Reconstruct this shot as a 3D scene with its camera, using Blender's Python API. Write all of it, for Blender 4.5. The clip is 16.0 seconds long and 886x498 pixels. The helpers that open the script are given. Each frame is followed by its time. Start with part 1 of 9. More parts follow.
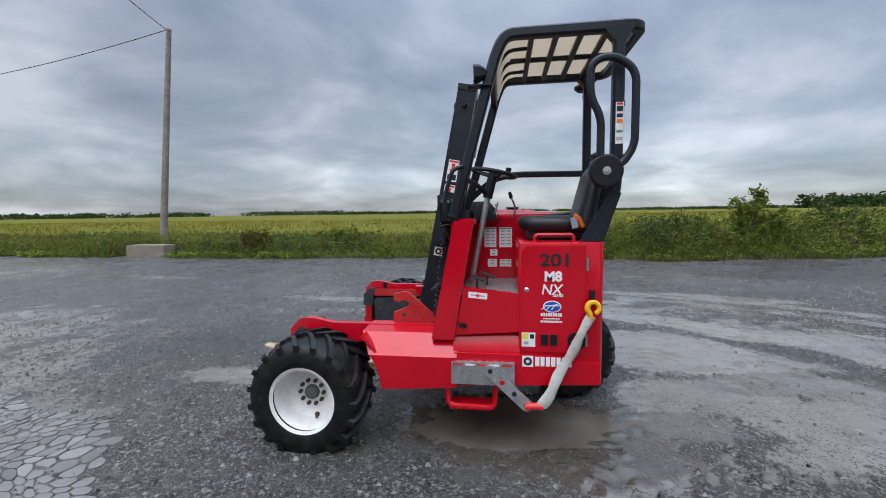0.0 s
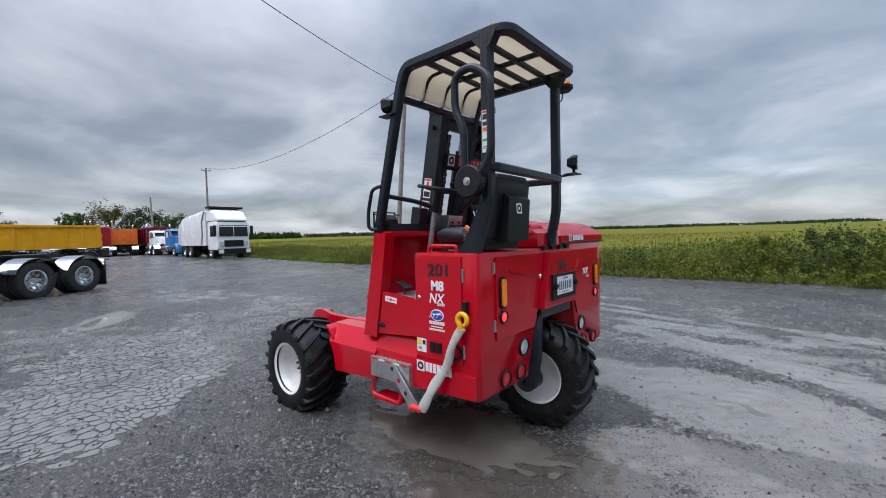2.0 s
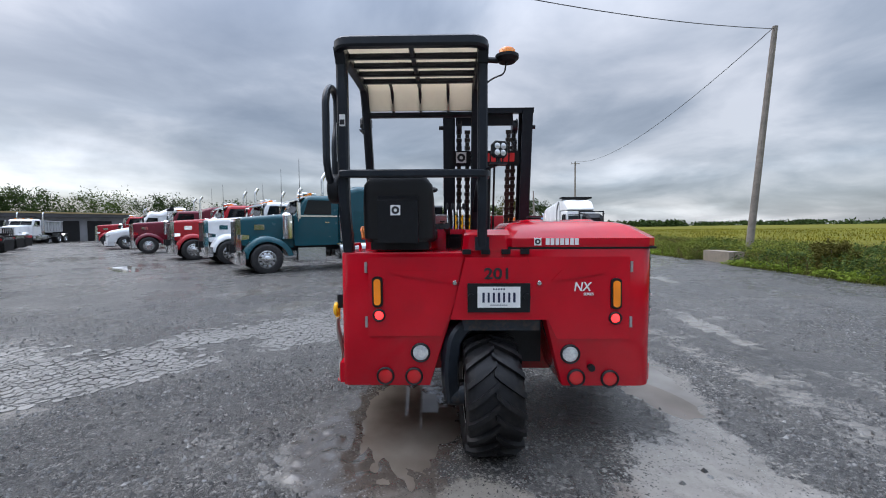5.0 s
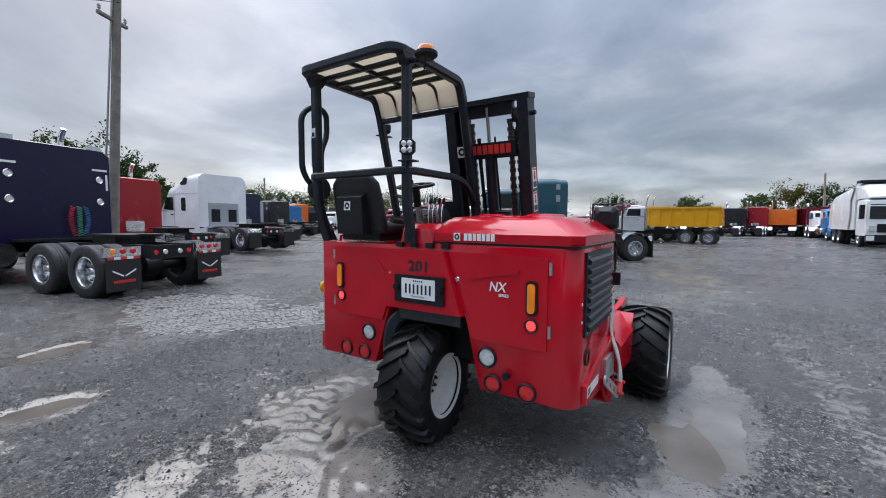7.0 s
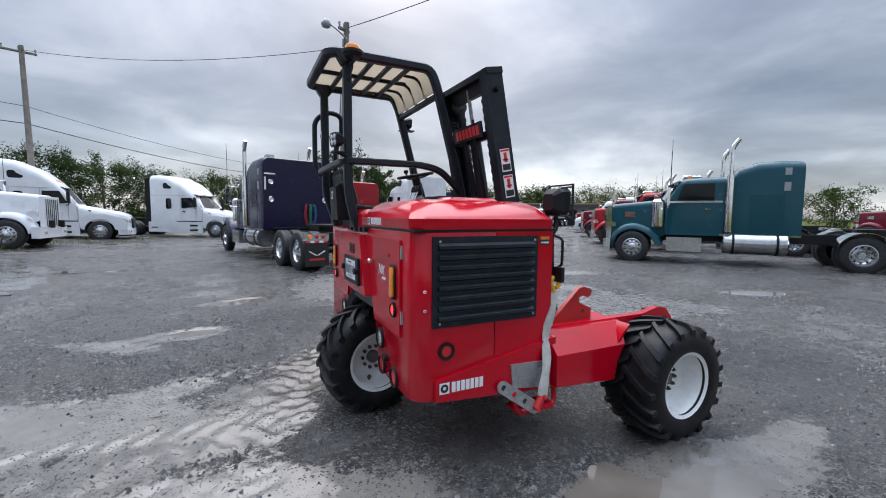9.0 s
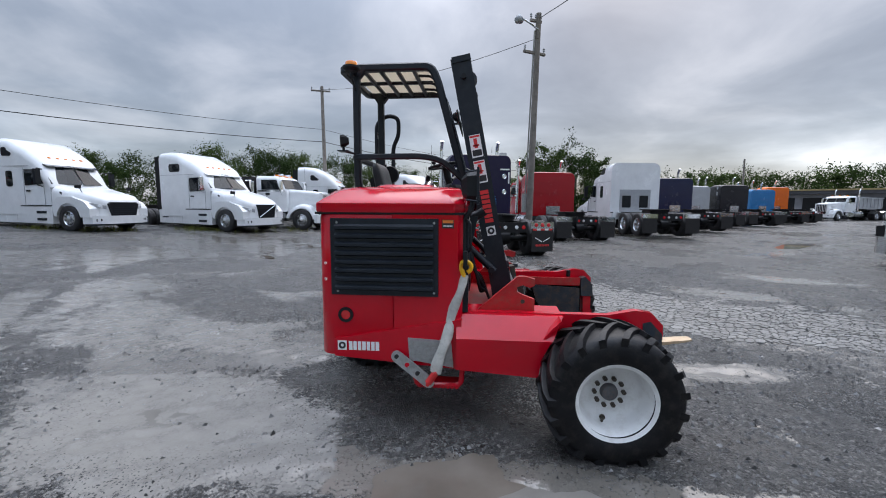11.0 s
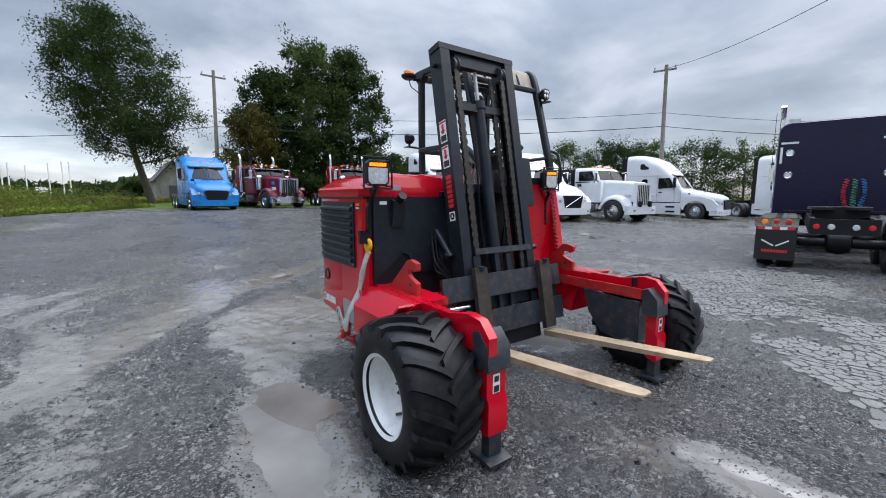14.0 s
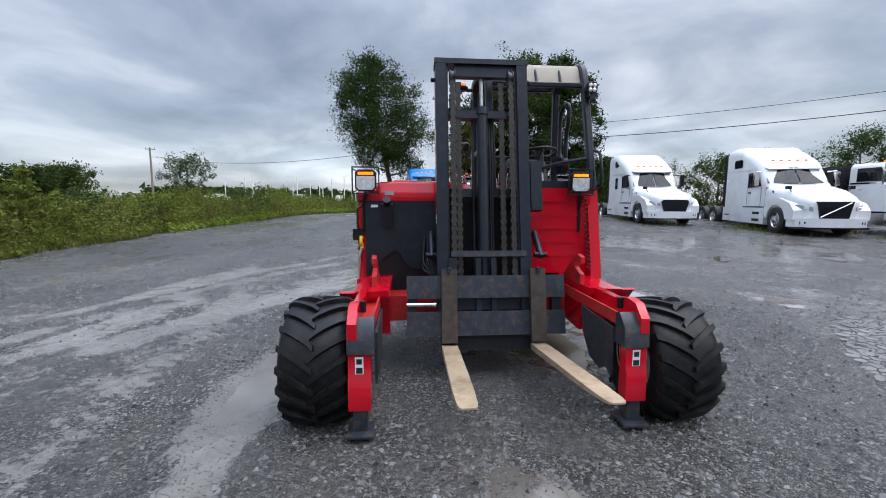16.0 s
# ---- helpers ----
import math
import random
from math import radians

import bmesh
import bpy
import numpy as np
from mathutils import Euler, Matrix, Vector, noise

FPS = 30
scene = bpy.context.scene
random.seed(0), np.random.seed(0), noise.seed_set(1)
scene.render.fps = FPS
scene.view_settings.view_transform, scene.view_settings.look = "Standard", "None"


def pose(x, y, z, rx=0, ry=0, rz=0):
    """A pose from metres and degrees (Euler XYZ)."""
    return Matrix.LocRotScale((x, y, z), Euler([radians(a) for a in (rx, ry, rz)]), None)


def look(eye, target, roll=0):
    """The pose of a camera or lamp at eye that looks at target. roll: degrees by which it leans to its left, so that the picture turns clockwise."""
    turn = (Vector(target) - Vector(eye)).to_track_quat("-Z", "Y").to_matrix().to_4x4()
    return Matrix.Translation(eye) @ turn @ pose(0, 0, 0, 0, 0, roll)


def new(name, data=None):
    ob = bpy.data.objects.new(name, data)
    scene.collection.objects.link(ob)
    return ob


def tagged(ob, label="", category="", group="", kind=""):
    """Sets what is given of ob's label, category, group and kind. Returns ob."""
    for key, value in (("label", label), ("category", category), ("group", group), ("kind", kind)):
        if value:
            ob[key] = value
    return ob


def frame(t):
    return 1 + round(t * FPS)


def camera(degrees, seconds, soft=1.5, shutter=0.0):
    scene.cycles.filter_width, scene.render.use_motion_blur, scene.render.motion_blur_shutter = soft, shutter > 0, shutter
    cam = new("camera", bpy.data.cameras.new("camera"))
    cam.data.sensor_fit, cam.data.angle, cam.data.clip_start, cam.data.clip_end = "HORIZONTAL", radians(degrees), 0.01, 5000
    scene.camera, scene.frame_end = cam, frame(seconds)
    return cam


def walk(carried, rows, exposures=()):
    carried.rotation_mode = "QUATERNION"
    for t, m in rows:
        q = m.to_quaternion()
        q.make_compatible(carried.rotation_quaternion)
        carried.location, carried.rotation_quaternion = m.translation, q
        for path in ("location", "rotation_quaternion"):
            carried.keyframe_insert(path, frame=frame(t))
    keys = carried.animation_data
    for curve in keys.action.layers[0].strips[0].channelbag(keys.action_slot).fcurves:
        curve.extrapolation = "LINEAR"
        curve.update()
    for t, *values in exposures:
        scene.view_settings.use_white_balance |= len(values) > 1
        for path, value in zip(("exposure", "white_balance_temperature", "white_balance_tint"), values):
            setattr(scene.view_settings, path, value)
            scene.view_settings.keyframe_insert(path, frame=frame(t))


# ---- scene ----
cam = camera(94.7, 16.0, soft=1.0)
METRES, EYE, TILT, LEAN, TURN = 15.6, 1.5, 0.0, 0.0, 8.2
ROWS = [
    (0.0, 0.0000, 0.0000, 0.0000, -0.06, -4.68, 0.74),
    (0.5, 0.0345, -0.0020, -0.0031, 7.90, -4.03, 1.00),
    (1.0, 0.0658, 0.0043, -0.0049, 16.03, -3.26, 1.37),
    (1.5, 0.0984, 0.0122, -0.0035, 24.32, -2.45, 1.62),
    (2.0, 0.1322, 0.0206, -0.0038, 32.63, -1.91, 1.32),
    (2.5, 0.1586, 0.0402, -0.0030, 41.01, -1.67, 0.96),
    (3.0, 0.1858, 0.0607, -0.0045, 49.49, -1.83, 0.71),
    (3.5, 0.2037, 0.0866, -0.0057, 57.82, -1.99, 0.53),
    (4.0, 0.2161, 0.1140, -0.0036, 66.12, -1.96, 0.42),
    (4.5, 0.2272, 0.1445, -0.0010, 74.75, -2.55, 0.42),
    (5.0, 0.2344, 0.1753, -0.0009, 82.94, -2.92, 0.30),
    (5.5, 0.2384, 0.2069, -0.0007, 91.08, -3.31, 0.14),
    (6.0, 0.2386, 0.2384, -0.0005, 99.14, -3.64, -0.03),
    (6.5, 0.2340, 0.2689, -0.0003, 107.06, -3.89, -0.20),
    (7.0, 0.2240, 0.2975, -0.0002, 114.81, -3.98, -0.34),
    (7.5, 0.2071, 0.3242, -0.0011, 122.46, -3.92, -0.46),
    (8.0, 0.1902, 0.3515, -0.0024, 130.10, -4.16, -0.61),
    (8.5, 0.1695, 0.3744, -0.0034, 137.76, -4.37, -0.64),
    (9.0, 0.1459, 0.3944, -0.0044, 145.48, -4.60, -0.50),
    (9.5, 0.1202, 0.4116, -0.0051, 153.27, -4.87, -0.30),
    (10.0, 0.0931, 0.4263, -0.0057, 161.15, -5.18, -0.15),
    (10.5, 0.0654, 0.4386, -0.0059, 169.14, -5.55, -0.16),
    (11.0, 0.0367, 0.4469, -0.0062, 177.32, -6.02, -0.28),
    (11.5, 0.0068, 0.4452, -0.0058, 185.48, -6.70, -0.47),
    (12.0, -0.0258, 0.4465, -0.0080, 193.59, -7.14, -0.56),
    (12.5, -0.0558, 0.4380, -0.0105, 201.51, -7.35, -0.49),
    (13.0, -0.0841, 0.4252, -0.0095, 209.50, -7.50, -0.44),
    (13.5, -0.1120, 0.4117, -0.0093, 217.76, -7.45, -0.23),
    (14.0, -0.1325, 0.3899, -0.0087, 226.20, -7.31, -0.07),
    (14.5, -0.1563, 0.3708, -0.0103, 234.45, -7.05, -0.13),
    (15.0, -0.1733, 0.3475, -0.0117, 242.57, -6.86, -0.28),
    (15.5, -0.1827, 0.3212, -0.0091, 250.24, -6.81, -0.29),
    (16.0, -0.1979, 0.2951, -0.0093, 257.13, -6.58, -0.25),
]
walk(cam, [(t, pose(0, 0, EYE, TILT, LEAN, TURN) @ pose(METRES * x, METRES * y, METRES * z, 90 + pitch, roll, yaw)) for t, x, y, z, yaw, pitch, roll in ROWS],
     exposures=[(t, e, 6500, 13) for t, e in ((0, -.02), (3, .04), (4.5, .18), (7, .10), (8.5, .14), (10.5, -.08), (11.5, -.02), (12.5, .08), (13.5, .20), (16, .18))])

# ---- sky, sun ----
world = bpy.data.worlds.new("overcast_sky")
scene.world = world
world.use_nodes = True
wn, wl = world.node_tree.nodes, world.node_tree.links
wn.clear()


def wnode(kind, **inputs):
    n = wn.new(kind)
    for k, v in inputs.items():
        n.inputs[int(k[1:])].default_value = v
    return n


def wmath(op, a, b=None):
    n = wn.new("ShaderNodeMath")
    n.operation = op
    for i, v in enumerate((a, b)):
        if v is None:
            continue
        if isinstance(v, (int, float)):
            n.inputs[i].default_value = v
        else:
            wl.new(v, n.inputs[i])
    return n.outputs[0]


w_out = wn.new("ShaderNodeOutputWorld")
w_bg = wn.new("ShaderNodeBackground")
w_tc = wn.new("ShaderNodeTexCoord")
w_sep = wn.new("ShaderNodeSeparateXYZ")
wl.new(w_tc.outputs["Generated"], w_sep.inputs[0])
zc = wmath("MAXIMUM", w_sep.outputs[2], 0.0)
zz = wmath("ADD", zc, 0.24)
w_comb = wn.new("ShaderNodeCombineXYZ")
wl.new(wmath("DIVIDE", w_sep.outputs[0], zz), w_comb.inputs[0])
wl.new(wmath("DIVIDE", w_sep.outputs[1], zz), w_comb.inputs[1])
w_n1 = wn.new("ShaderNodeTexNoise")
w_n1.inputs["Scale"].default_value = 1.35
w_n1.inputs["Detail"].default_value = 7
w_n1.inputs["Roughness"].default_value = 0.52
w_n1.inputs["Distortion"].default_value = 0.35
wl.new(w_comb.outputs[0], w_n1.inputs["Vector"])
w_n2 = wn.new("ShaderNodeTexNoise")
w_n2.inputs["Scale"].default_value = 0.42
w_n2.inputs["Detail"].default_value = 3
wl.new(w_comb.outputs[0], w_n2.inputs["Vector"])
cloud = wmath("ADD", wmath("MULTIPLY", w_n1.outputs["Fac"], 0.62), wmath("MULTIPLY", w_n2.outputs["Fac"], 0.38))
w_ramp = wn.new("ShaderNodeValToRGB")
w_ramp.color_ramp.elements[0].position = 0.38
w_ramp.color_ramp.elements[0].color = (0.150, 0.180, 0.225, 1)
w_ramp.color_ramp.elements[1].position = 0.63
w_ramp.color_ramp.elements[1].color = (0.53, 0.56, 0.605, 1)
w_mid = w_ramp.color_ramp.elements.new(0.50)
w_mid.color = (0.275, 0.313, 0.365, 1)
wl.new(cloud, w_ramp.inputs[0])
# a thin clear sky behind the cloud deck
w_sky = wn.new("ShaderNodeTexSky")
w_sky.sky_type = "NISHITA"
w_sky.sun_disc = False
w_sky.sun_elevation = radians(38)
w_sky.sun_rotation = radians(200)
w_mix = wn.new("ShaderNodeMix")
w_mix.data_type = "RGBA"
w_mix.inputs[0].default_value = 0.03
wl.new(w_ramp.outputs[0], w_mix.inputs[6])
wl.new(w_sky.outputs[0], w_mix.inputs[7])
wl.new(w_mix.outputs[2], w_bg.inputs[0])
# an overcast dome: brightest overhead
up = wmath("POWER", zc, 4.0)
# lighter towards the east and low over the horizon where the cloud thins
east = wmath("ADD", wmath("MULTIPLY", w_sep.outputs[0], 0.10), wmath("MULTIPLY", w_sep.outputs[1], 0.08))
w_n3 = wn.new("ShaderNodeTexNoise")
w_n3.inputs["Scale"].default_value = 2.1
w_n3.inputs["Detail"].default_value = 5
w_squash = wn.new("ShaderNodeCombineXYZ")
wl.new(w_sep.outputs[0], w_squash.inputs[0])
wl.new(w_sep.outputs[1], w_squash.inputs[1])
wl.new(wmath("MULTIPLY", w_sep.outputs[2], 5.0), w_squash.inputs[2])
wl.new(w_squash.outputs[0], w_n3.inputs["Vector"])
low = wmath("POWER", wmath("SUBTRACT", 1.0, wmath("MINIMUM", wmath("MULTIPLY", zc, 3.6), 1.0)), 1.5)
gap = wmath("MULTIPLY", wmath("MAXIMUM", wmath("SUBTRACT", w_n3.outputs["Fac"], 0.50), 0.0), 4.5)
glow = wmath("MULTIPLY", low, gap)
level = wmath("ADD", wmath("ADD", wmath("MULTIPLY", up, 10.5), 1.0), wmath("ADD", east, glow))
wl.new(level, w_bg.inputs[1])
wl.new(w_bg.outputs[0], w_out.inputs[0])

sun = new("sun", bpy.data.lights.new("sun", "SUN"))
sun.data.energy = 1.0
sun.data.angle = radians(60)
sun.data.color = (1.0, 0.97, 0.93)
sun.matrix_world = look((0, 0, 30), (8.6, 22.0, 0.0))

# ---- materials ----
def material(name, color, rough=0.5, metal=0.0, vary=0.12, scale=6.0, bump=0.0, bump_scale=60.0, dirt=None, dirt_amount=0.0, coat=0.0, spec=0.5, per_piece=0.0):
    """A painted, metal, rubber or plastic surface with variation at two scales, and dirt."""
    m = bpy.data.materials.new(name)
    m.use_nodes = True
    n, l = m.node_tree.nodes, m.node_tree.links
    b = n["Principled BSDF"]
    b.inputs["Metallic"].default_value = metal
    b.inputs["Coat Weight"].default_value = coat
    b.inputs["Coat Roughness"].default_value = 0.08
    b.inputs["Specular IOR Level"].default_value = spec
    tc = n.new("ShaderNodeTexCoord")
    big = n.new("ShaderNodeTexNoise")
    big.inputs["Scale"].default_value = scale
    big.inputs["Detail"].default_value = 6
    big.inputs["Roughness"].default_value = 0.6
    l.new(tc.outputs["Object"], big.inputs["Vector"])
    fine = n.new("ShaderNodeTexNoise")
    fine.inputs["Scale"].default_value = bump_scale
    fine.inputs["Detail"].default_value = 4
    l.new(tc.outputs["Object"], fine.inputs["Vector"])
    lo = tuple(max(0.0, c * (1 - vary)) for c in color)
    hi = tuple(min(1.0, c * (1 + vary)) for c in color)
    ramp = n.new("ShaderNodeValToRGB")
    ramp.color_ramp.elements[0].position, ramp.color_ramp.elements[1].position = 0.3, 0.7
    ramp.color_ramp.elements[0].color, ramp.color_ramp.elements[1].color = (*lo, 1), (*hi, 1)
    l.new(big.outputs["Fac"], ramp.inputs[0])
    out = ramp.outputs[0]
    if dirt:
        spots = n.new("ShaderNodeValToRGB")
        spots.color_ramp.elements[0].position, spots.color_ramp.elements[1].position = 0.48, 0.72
        sp = n.new("ShaderNodeTexNoise")
        sp.inputs["Scale"].default_value = scale * 2.3
        sp.inputs["Detail"].default_value = 8
        sp.inputs["Roughness"].default_value = 0.7
        l.new(tc.outputs["Object"], sp.inputs["Vector"])
        l.new(sp.outputs["Fac"], spots.inputs[0])
        amt = n.new("ShaderNodeMath")
        amt.operation = "MULTIPLY"
        amt.inputs[1].default_value = dirt_amount
        l.new(spots.outputs[0], amt.inputs[0])
        mx = n.new("ShaderNodeMix")
        mx.data_type = "RGBA"
        mx.inputs[7].default_value = (*dirt, 1)
        l.new(amt.outputs[0], mx.inputs[0])
        l.new(out, mx.inputs[6])
        out = mx.outputs[2]
    if per_piece:
        geo = n.new("ShaderNodeNewGeometry")
        hsv = n.new("ShaderNodeHueSaturation")
        mr = n.new("ShaderNodeMapRange")
        mr.inputs[3].default_value, mr.inputs[4].default_value = 1 - per_piece, 1 + per_piece
        l.new(geo.outputs["Random Per Island"], mr.inputs[0])
        l.new(mr.outputs[0], hsv.inputs["Value"])
        l.new(out, hsv.inputs["Color"])
        out = hsv.outputs[0]
    l.new(out, b.inputs["Base Color"])
    rr = n.new("ShaderNodeMapRange")
    rr.inputs[3].default_value, rr.inputs[4].default_value = max(0.02, rough * 0.75), min(1, rough * 1.3)
    l.new(big.outputs["Fac"], rr.inputs[0])
    l.new(rr.outputs[0], b.inputs["Roughness"])
    if bump:
        bp = n.new("ShaderNodeBump")
        bp.inputs["Strength"].default_value = bump
        bp.inputs["Distance"].default_value = 0.01
        l.new(fine.outputs["Fac"], bp.inputs["Height"])
        l.new(bp.outputs[0], b.inputs["Normal"])
    return m


def lamp_lens(name, color, strength):
    m = material(name, color, 0.15, coat=0.5)
    b = m.node_tree.nodes["Principled BSDF"]
    b.inputs["Emission Color"].default_value = (*color, 1)
    b.inputs["Emission Strength"].default_value = strength
    return m


def leaf_material(name, dark, light, scale=0.35):
    """Leaves: each blade or leaf takes its own tone between two, and lets some light through."""
    m = bpy.data.materials.new(name)
    m.use_nodes = True
    n, l = m.node_tree.nodes, m.node_tree.links
    b = n["Principled BSDF"]
    geo = n.new("ShaderNodeNewGeometry")
    tc = n.new("ShaderNodeTexCoord")
    big = n.new("ShaderNodeTexNoise")
    big.inputs["Scale"].default_value = scale
    big.inputs["Detail"].default_value = 3
    l.new(tc.outputs["Object"], big.inputs["Vector"])
    add = n.new("ShaderNodeMath")
    add.operation = "MULTIPLY_ADD"
    add.inputs[1].default_value = 0.55
    l.new(geo.outputs["Random Per Island"], add.inputs[0])
    half = n.new("ShaderNodeMath")
    half.operation = "MULTIPLY_ADD"
    half.inputs[1].default_value, half.inputs[2].default_value = 1.5, -0.52
    l.new(big.outputs["Fac"], half.inputs[0])
    l.new(half.outputs[0], add.inputs[2])
    ramp = n.new("ShaderNodeValToRGB")
    ramp.color_ramp.elements[0].color, ramp.color_ramp.elements[1].color = (*dark, 1), (*light, 1)
    l.new(add.outputs[0], ramp.inputs[0])
    l.new(ramp.outputs[0], b.inputs["Base Color"])
    b.inputs["Roughness"].default_value = 0.75
    b.inputs["Specular IOR Level"].default_value = 0.04
    tr = n.new("ShaderNodeBsdfTranslucent")
    l.new(ramp.outputs[0], tr.inputs[0])
    mx = n.new("ShaderNodeMixShader")
    mx.inputs[0].default_value = 0.3
    l.new(b.outputs[0], mx.inputs[1])
    l.new(tr.outputs[0], mx.inputs[2])
    l.new(mx.outputs[0], n["Material Output"].inputs[0])
    return m


def glass_material(name, tint, rough=0.03, clear=0.25):
    m = bpy.data.materials.new(name)
    m.use_nodes = True
    n, l = m.node_tree.nodes, m.node_tree.links
    b = n["Principled BSDF"]
    b.inputs["Base Color"].default_value = (*tint, 1)
    b.inputs["Roughness"].default_value = rough
    b.inputs["IOR"].default_value = 1.5
    b.inputs["Specular IOR Level"].default_value = 0.28
    t = n.new("ShaderNodeBsdfTransparent")
    t.inputs[0].default_value = (0.75, 0.8, 0.82, 1)
    mx = n.new("ShaderNodeMixShader")
    mx.inputs[0].default_value = clear
    l.new(b.outputs[0], mx.inputs[1])
    l.new(t.outputs[0], mx.inputs[2])
    l.new(mx.outputs[0], n["Material Output"].inputs[0])
    return m


MUD = (0.16, 0.135, 0.11)
RED = material("red_paint", (0.50, 0.0025, 0.014), 0.15, vary=0.10, scale=3, dirt=(0.34, 0.006, 0.014), dirt_amount=0.3, coat=0.12, spec=0.42, bump=0.02, bump_scale=40)
RED_WORN = material("worn_red_paint", (0.42, 0.012, 0.014), 0.45, vary=0.25, scale=9, dirt=(0.16, 0.09, 0.06), dirt_amount=0.55, bump=0.06)
CHAR = material("charcoal_paint", (0.011, 0.015, 0.021), 0.36, vary=0.2, scale=5, dirt=(0.034, 0.040, 0.046), dirt_amount=0.4, bump=0.03, spec=0.3)
CHAR_WORN = material("scuffed_charcoal_steel", (0.018, 0.026, 0.036), 0.38, vary=0.35, scale=8, dirt=(0.13, 0.075, 0.042), dirt_amount=0.65, bump=0.08)
BLACK = material("black_plastic", (0.007, 0.008, 0.010), 0.45, vary=0.2, scale=14, dirt=(0.022, 0.023, 0.026), dirt_amount=0.3, bump=0.06, bump_scale=200, spec=0.3)
VINYL = material("black_vinyl", (0.007, 0.008, 0.010), 0.45, vary=0.2, scale=18, bump=0.10, bump_scale=260)
RUBBER = material("tyre_rubber", (0.008, 0.008, 0.009), 0.42, vary=0.35, scale=7, dirt=(0.040, 0.035, 0.030), dirt_amount=0.55, bump=0.12, bump_scale=90, spec=0.22)
TRUCK_RUBBER = material("truck_tyre_rubber", (0.014, 0.014, 0.015), 0.62, vary=0.3, scale=4, dirt=(0.07, 0.065, 0.06), dirt_amount=0.5, bump=0.1)
RIM = material("white_rim_paint", (0.78, 0.78, 0.76), 0.30, vary=0.04, scale=9, dirt=(0.42, 0.38, 0.32), dirt_amount=0.35, coat=0.2)
HUB = material("hub_grey", (0.10, 0.10, 0.105), 0.5, vary=0.3, scale=25, dirt=(0.18, 0.11, 0.07), dirt_amount=0.5)
NUT = material("wheel_nut", (0.09, 0.075, 0.06), 0.5, 0.5, vary=0.3, scale=40)
CHROME = material("chrome", (0.80, 0.81, 0.82), 0.10, 1.0, vary=0.06, scale=5, dirt=(0.45, 0.44, 0.42), dirt_amount=0.25)
STEEL = material("galvanised_plate", (0.44, 0.45, 0.45), 0.42, 0.75, vary=0.2, scale=25, dirt=(0.24, 0.2, 0.17), dirt_amount=0.5, bump=0.12, bump_scale=35)
ALU = material("polished_aluminium", (0.66, 0.67, 0.68), 0.22, 1.0, vary=0.08, scale=4, dirt=(0.35, 0.34, 0.32), dirt_amount=0.4)
FORK = material("bare_fork_steel", (0.50, 0.38, 0.25), 0.42, 0.35, vary=0.25, scale=4, dirt=(0.20, 0.095, 0.035), dirt_amount=0.75, bump=0.04)
FORK_DARK = material("oiled_fork_shank", (0.055, 0.048, 0.042), 0.5, 0.4, vary=0.35, scale=10, dirt=(0.17, 0.085, 0.035), dirt_amount=0.5, bump=0.06)
CHAIN = material("greased_chain", (0.035, 0.032, 0.028), 0.42, 0.5, vary=0.35, scale=40, dirt=(0.10, 0.075, 0.045), dirt_amount=0.4)
YELLOW = material("yellow_hook_paint", (0.86, 0.46, 0.01), 0.36, vary=0.1, scale=20, dirt=(0.3, 0.17, 0.03), dirt_amount=0.3)
STRAP = material("grey_webbing_sleeve", (0.45, 0.44, 0.40), 0.85, vary=0.14, scale=20, dirt=(0.26, 0.24, 0.2), dirt_amount=0.5, bump=0.3, bump_scale=150)
PANEL = material("cream_roof_sheet", (0.58, 0.54, 0.46), 0.5, vary=0.07, scale=5, dirt=(0.34, 0.30, 0.25), dirt_amount=0.35)
_pn = PANEL.node_tree
_tr = _pn.nodes.new("ShaderNodeBsdfTranslucent")
_tr.inputs[0].default_value = (0.85, 0.78, 0.66, 1)
_mx = _pn.nodes.new("ShaderNodeMixShader")
_mx.inputs[0].default_value = 0.55
_pn.links.new(_pn.nodes["Principled BSDF"].outputs[0], _mx.inputs[1])
_pn.links.new(_tr.outputs[0], _mx.inputs[2])
_pn.links.new(_mx.outputs[0], _pn.nodes["Material Output"].inputs[0])
WHITE_DECAL = material("white_decal", (0.78, 0.78, 0.77), 0.4, vary=0.03, scale=30, dirt=(0.5, 0.48, 0.45), dirt_amount=0.2)
BLACK_DECAL = material("black_decal", (0.015, 0.015, 0.017), 0.4, vary=0.1)
RED_DECAL = material("red_decal", (0.62, 0.03, 0.03), 0.4, vary=0.06)
BLUE_DECAL = material("blue_decal", (0.02, 0.06, 0.36), 0.4, vary=0.1)
GREEN_DECAL = material("green_decal", (0.06, 0.32, 0.16), 0.4, vary=0.1)
PLATE_INK = material("dark_blue_plate_ink", (0.012, 0.018, 0.055), 0.4, vary=0.1)
GREY_DECAL = material("grey_decal", (0.32, 0.33, 0.34), 0.5, vary=0.1)
ORANGE_DECAL = material("orange_decal", (0.75, 0.2, 0.03), 0.4, vary=0.1)
YELLOW_DECAL = material("yellow_decal", (0.82, 0.62, 0.05), 0.4, vary=0.06)
AMBER = lamp_lens("amber_lens", (0.85, 0.24, 0.012), 0.10)
AMBER_LIT = lamp_lens("lit_amber_led", (1.0, 0.15, 0.003), 2.4)
# faint glow added, also on the reflectors and filler cap, which are no lamps
RED_GLOW_LENS = lamp_lens("faintly_glowing_red_lens", (0.50, 0.012, 0.015), 0.05)
RED_LIT = lamp_lens("lit_red_led", (1.0, 0.04, 0.04), 1.8)
CLEAR_LENS = material("clear_lens", (0.78, 0.80, 0.81), 0.10, 0.55, vary=0.25, scale=38, coat=1.0, bump=0.35, bump_scale=55)
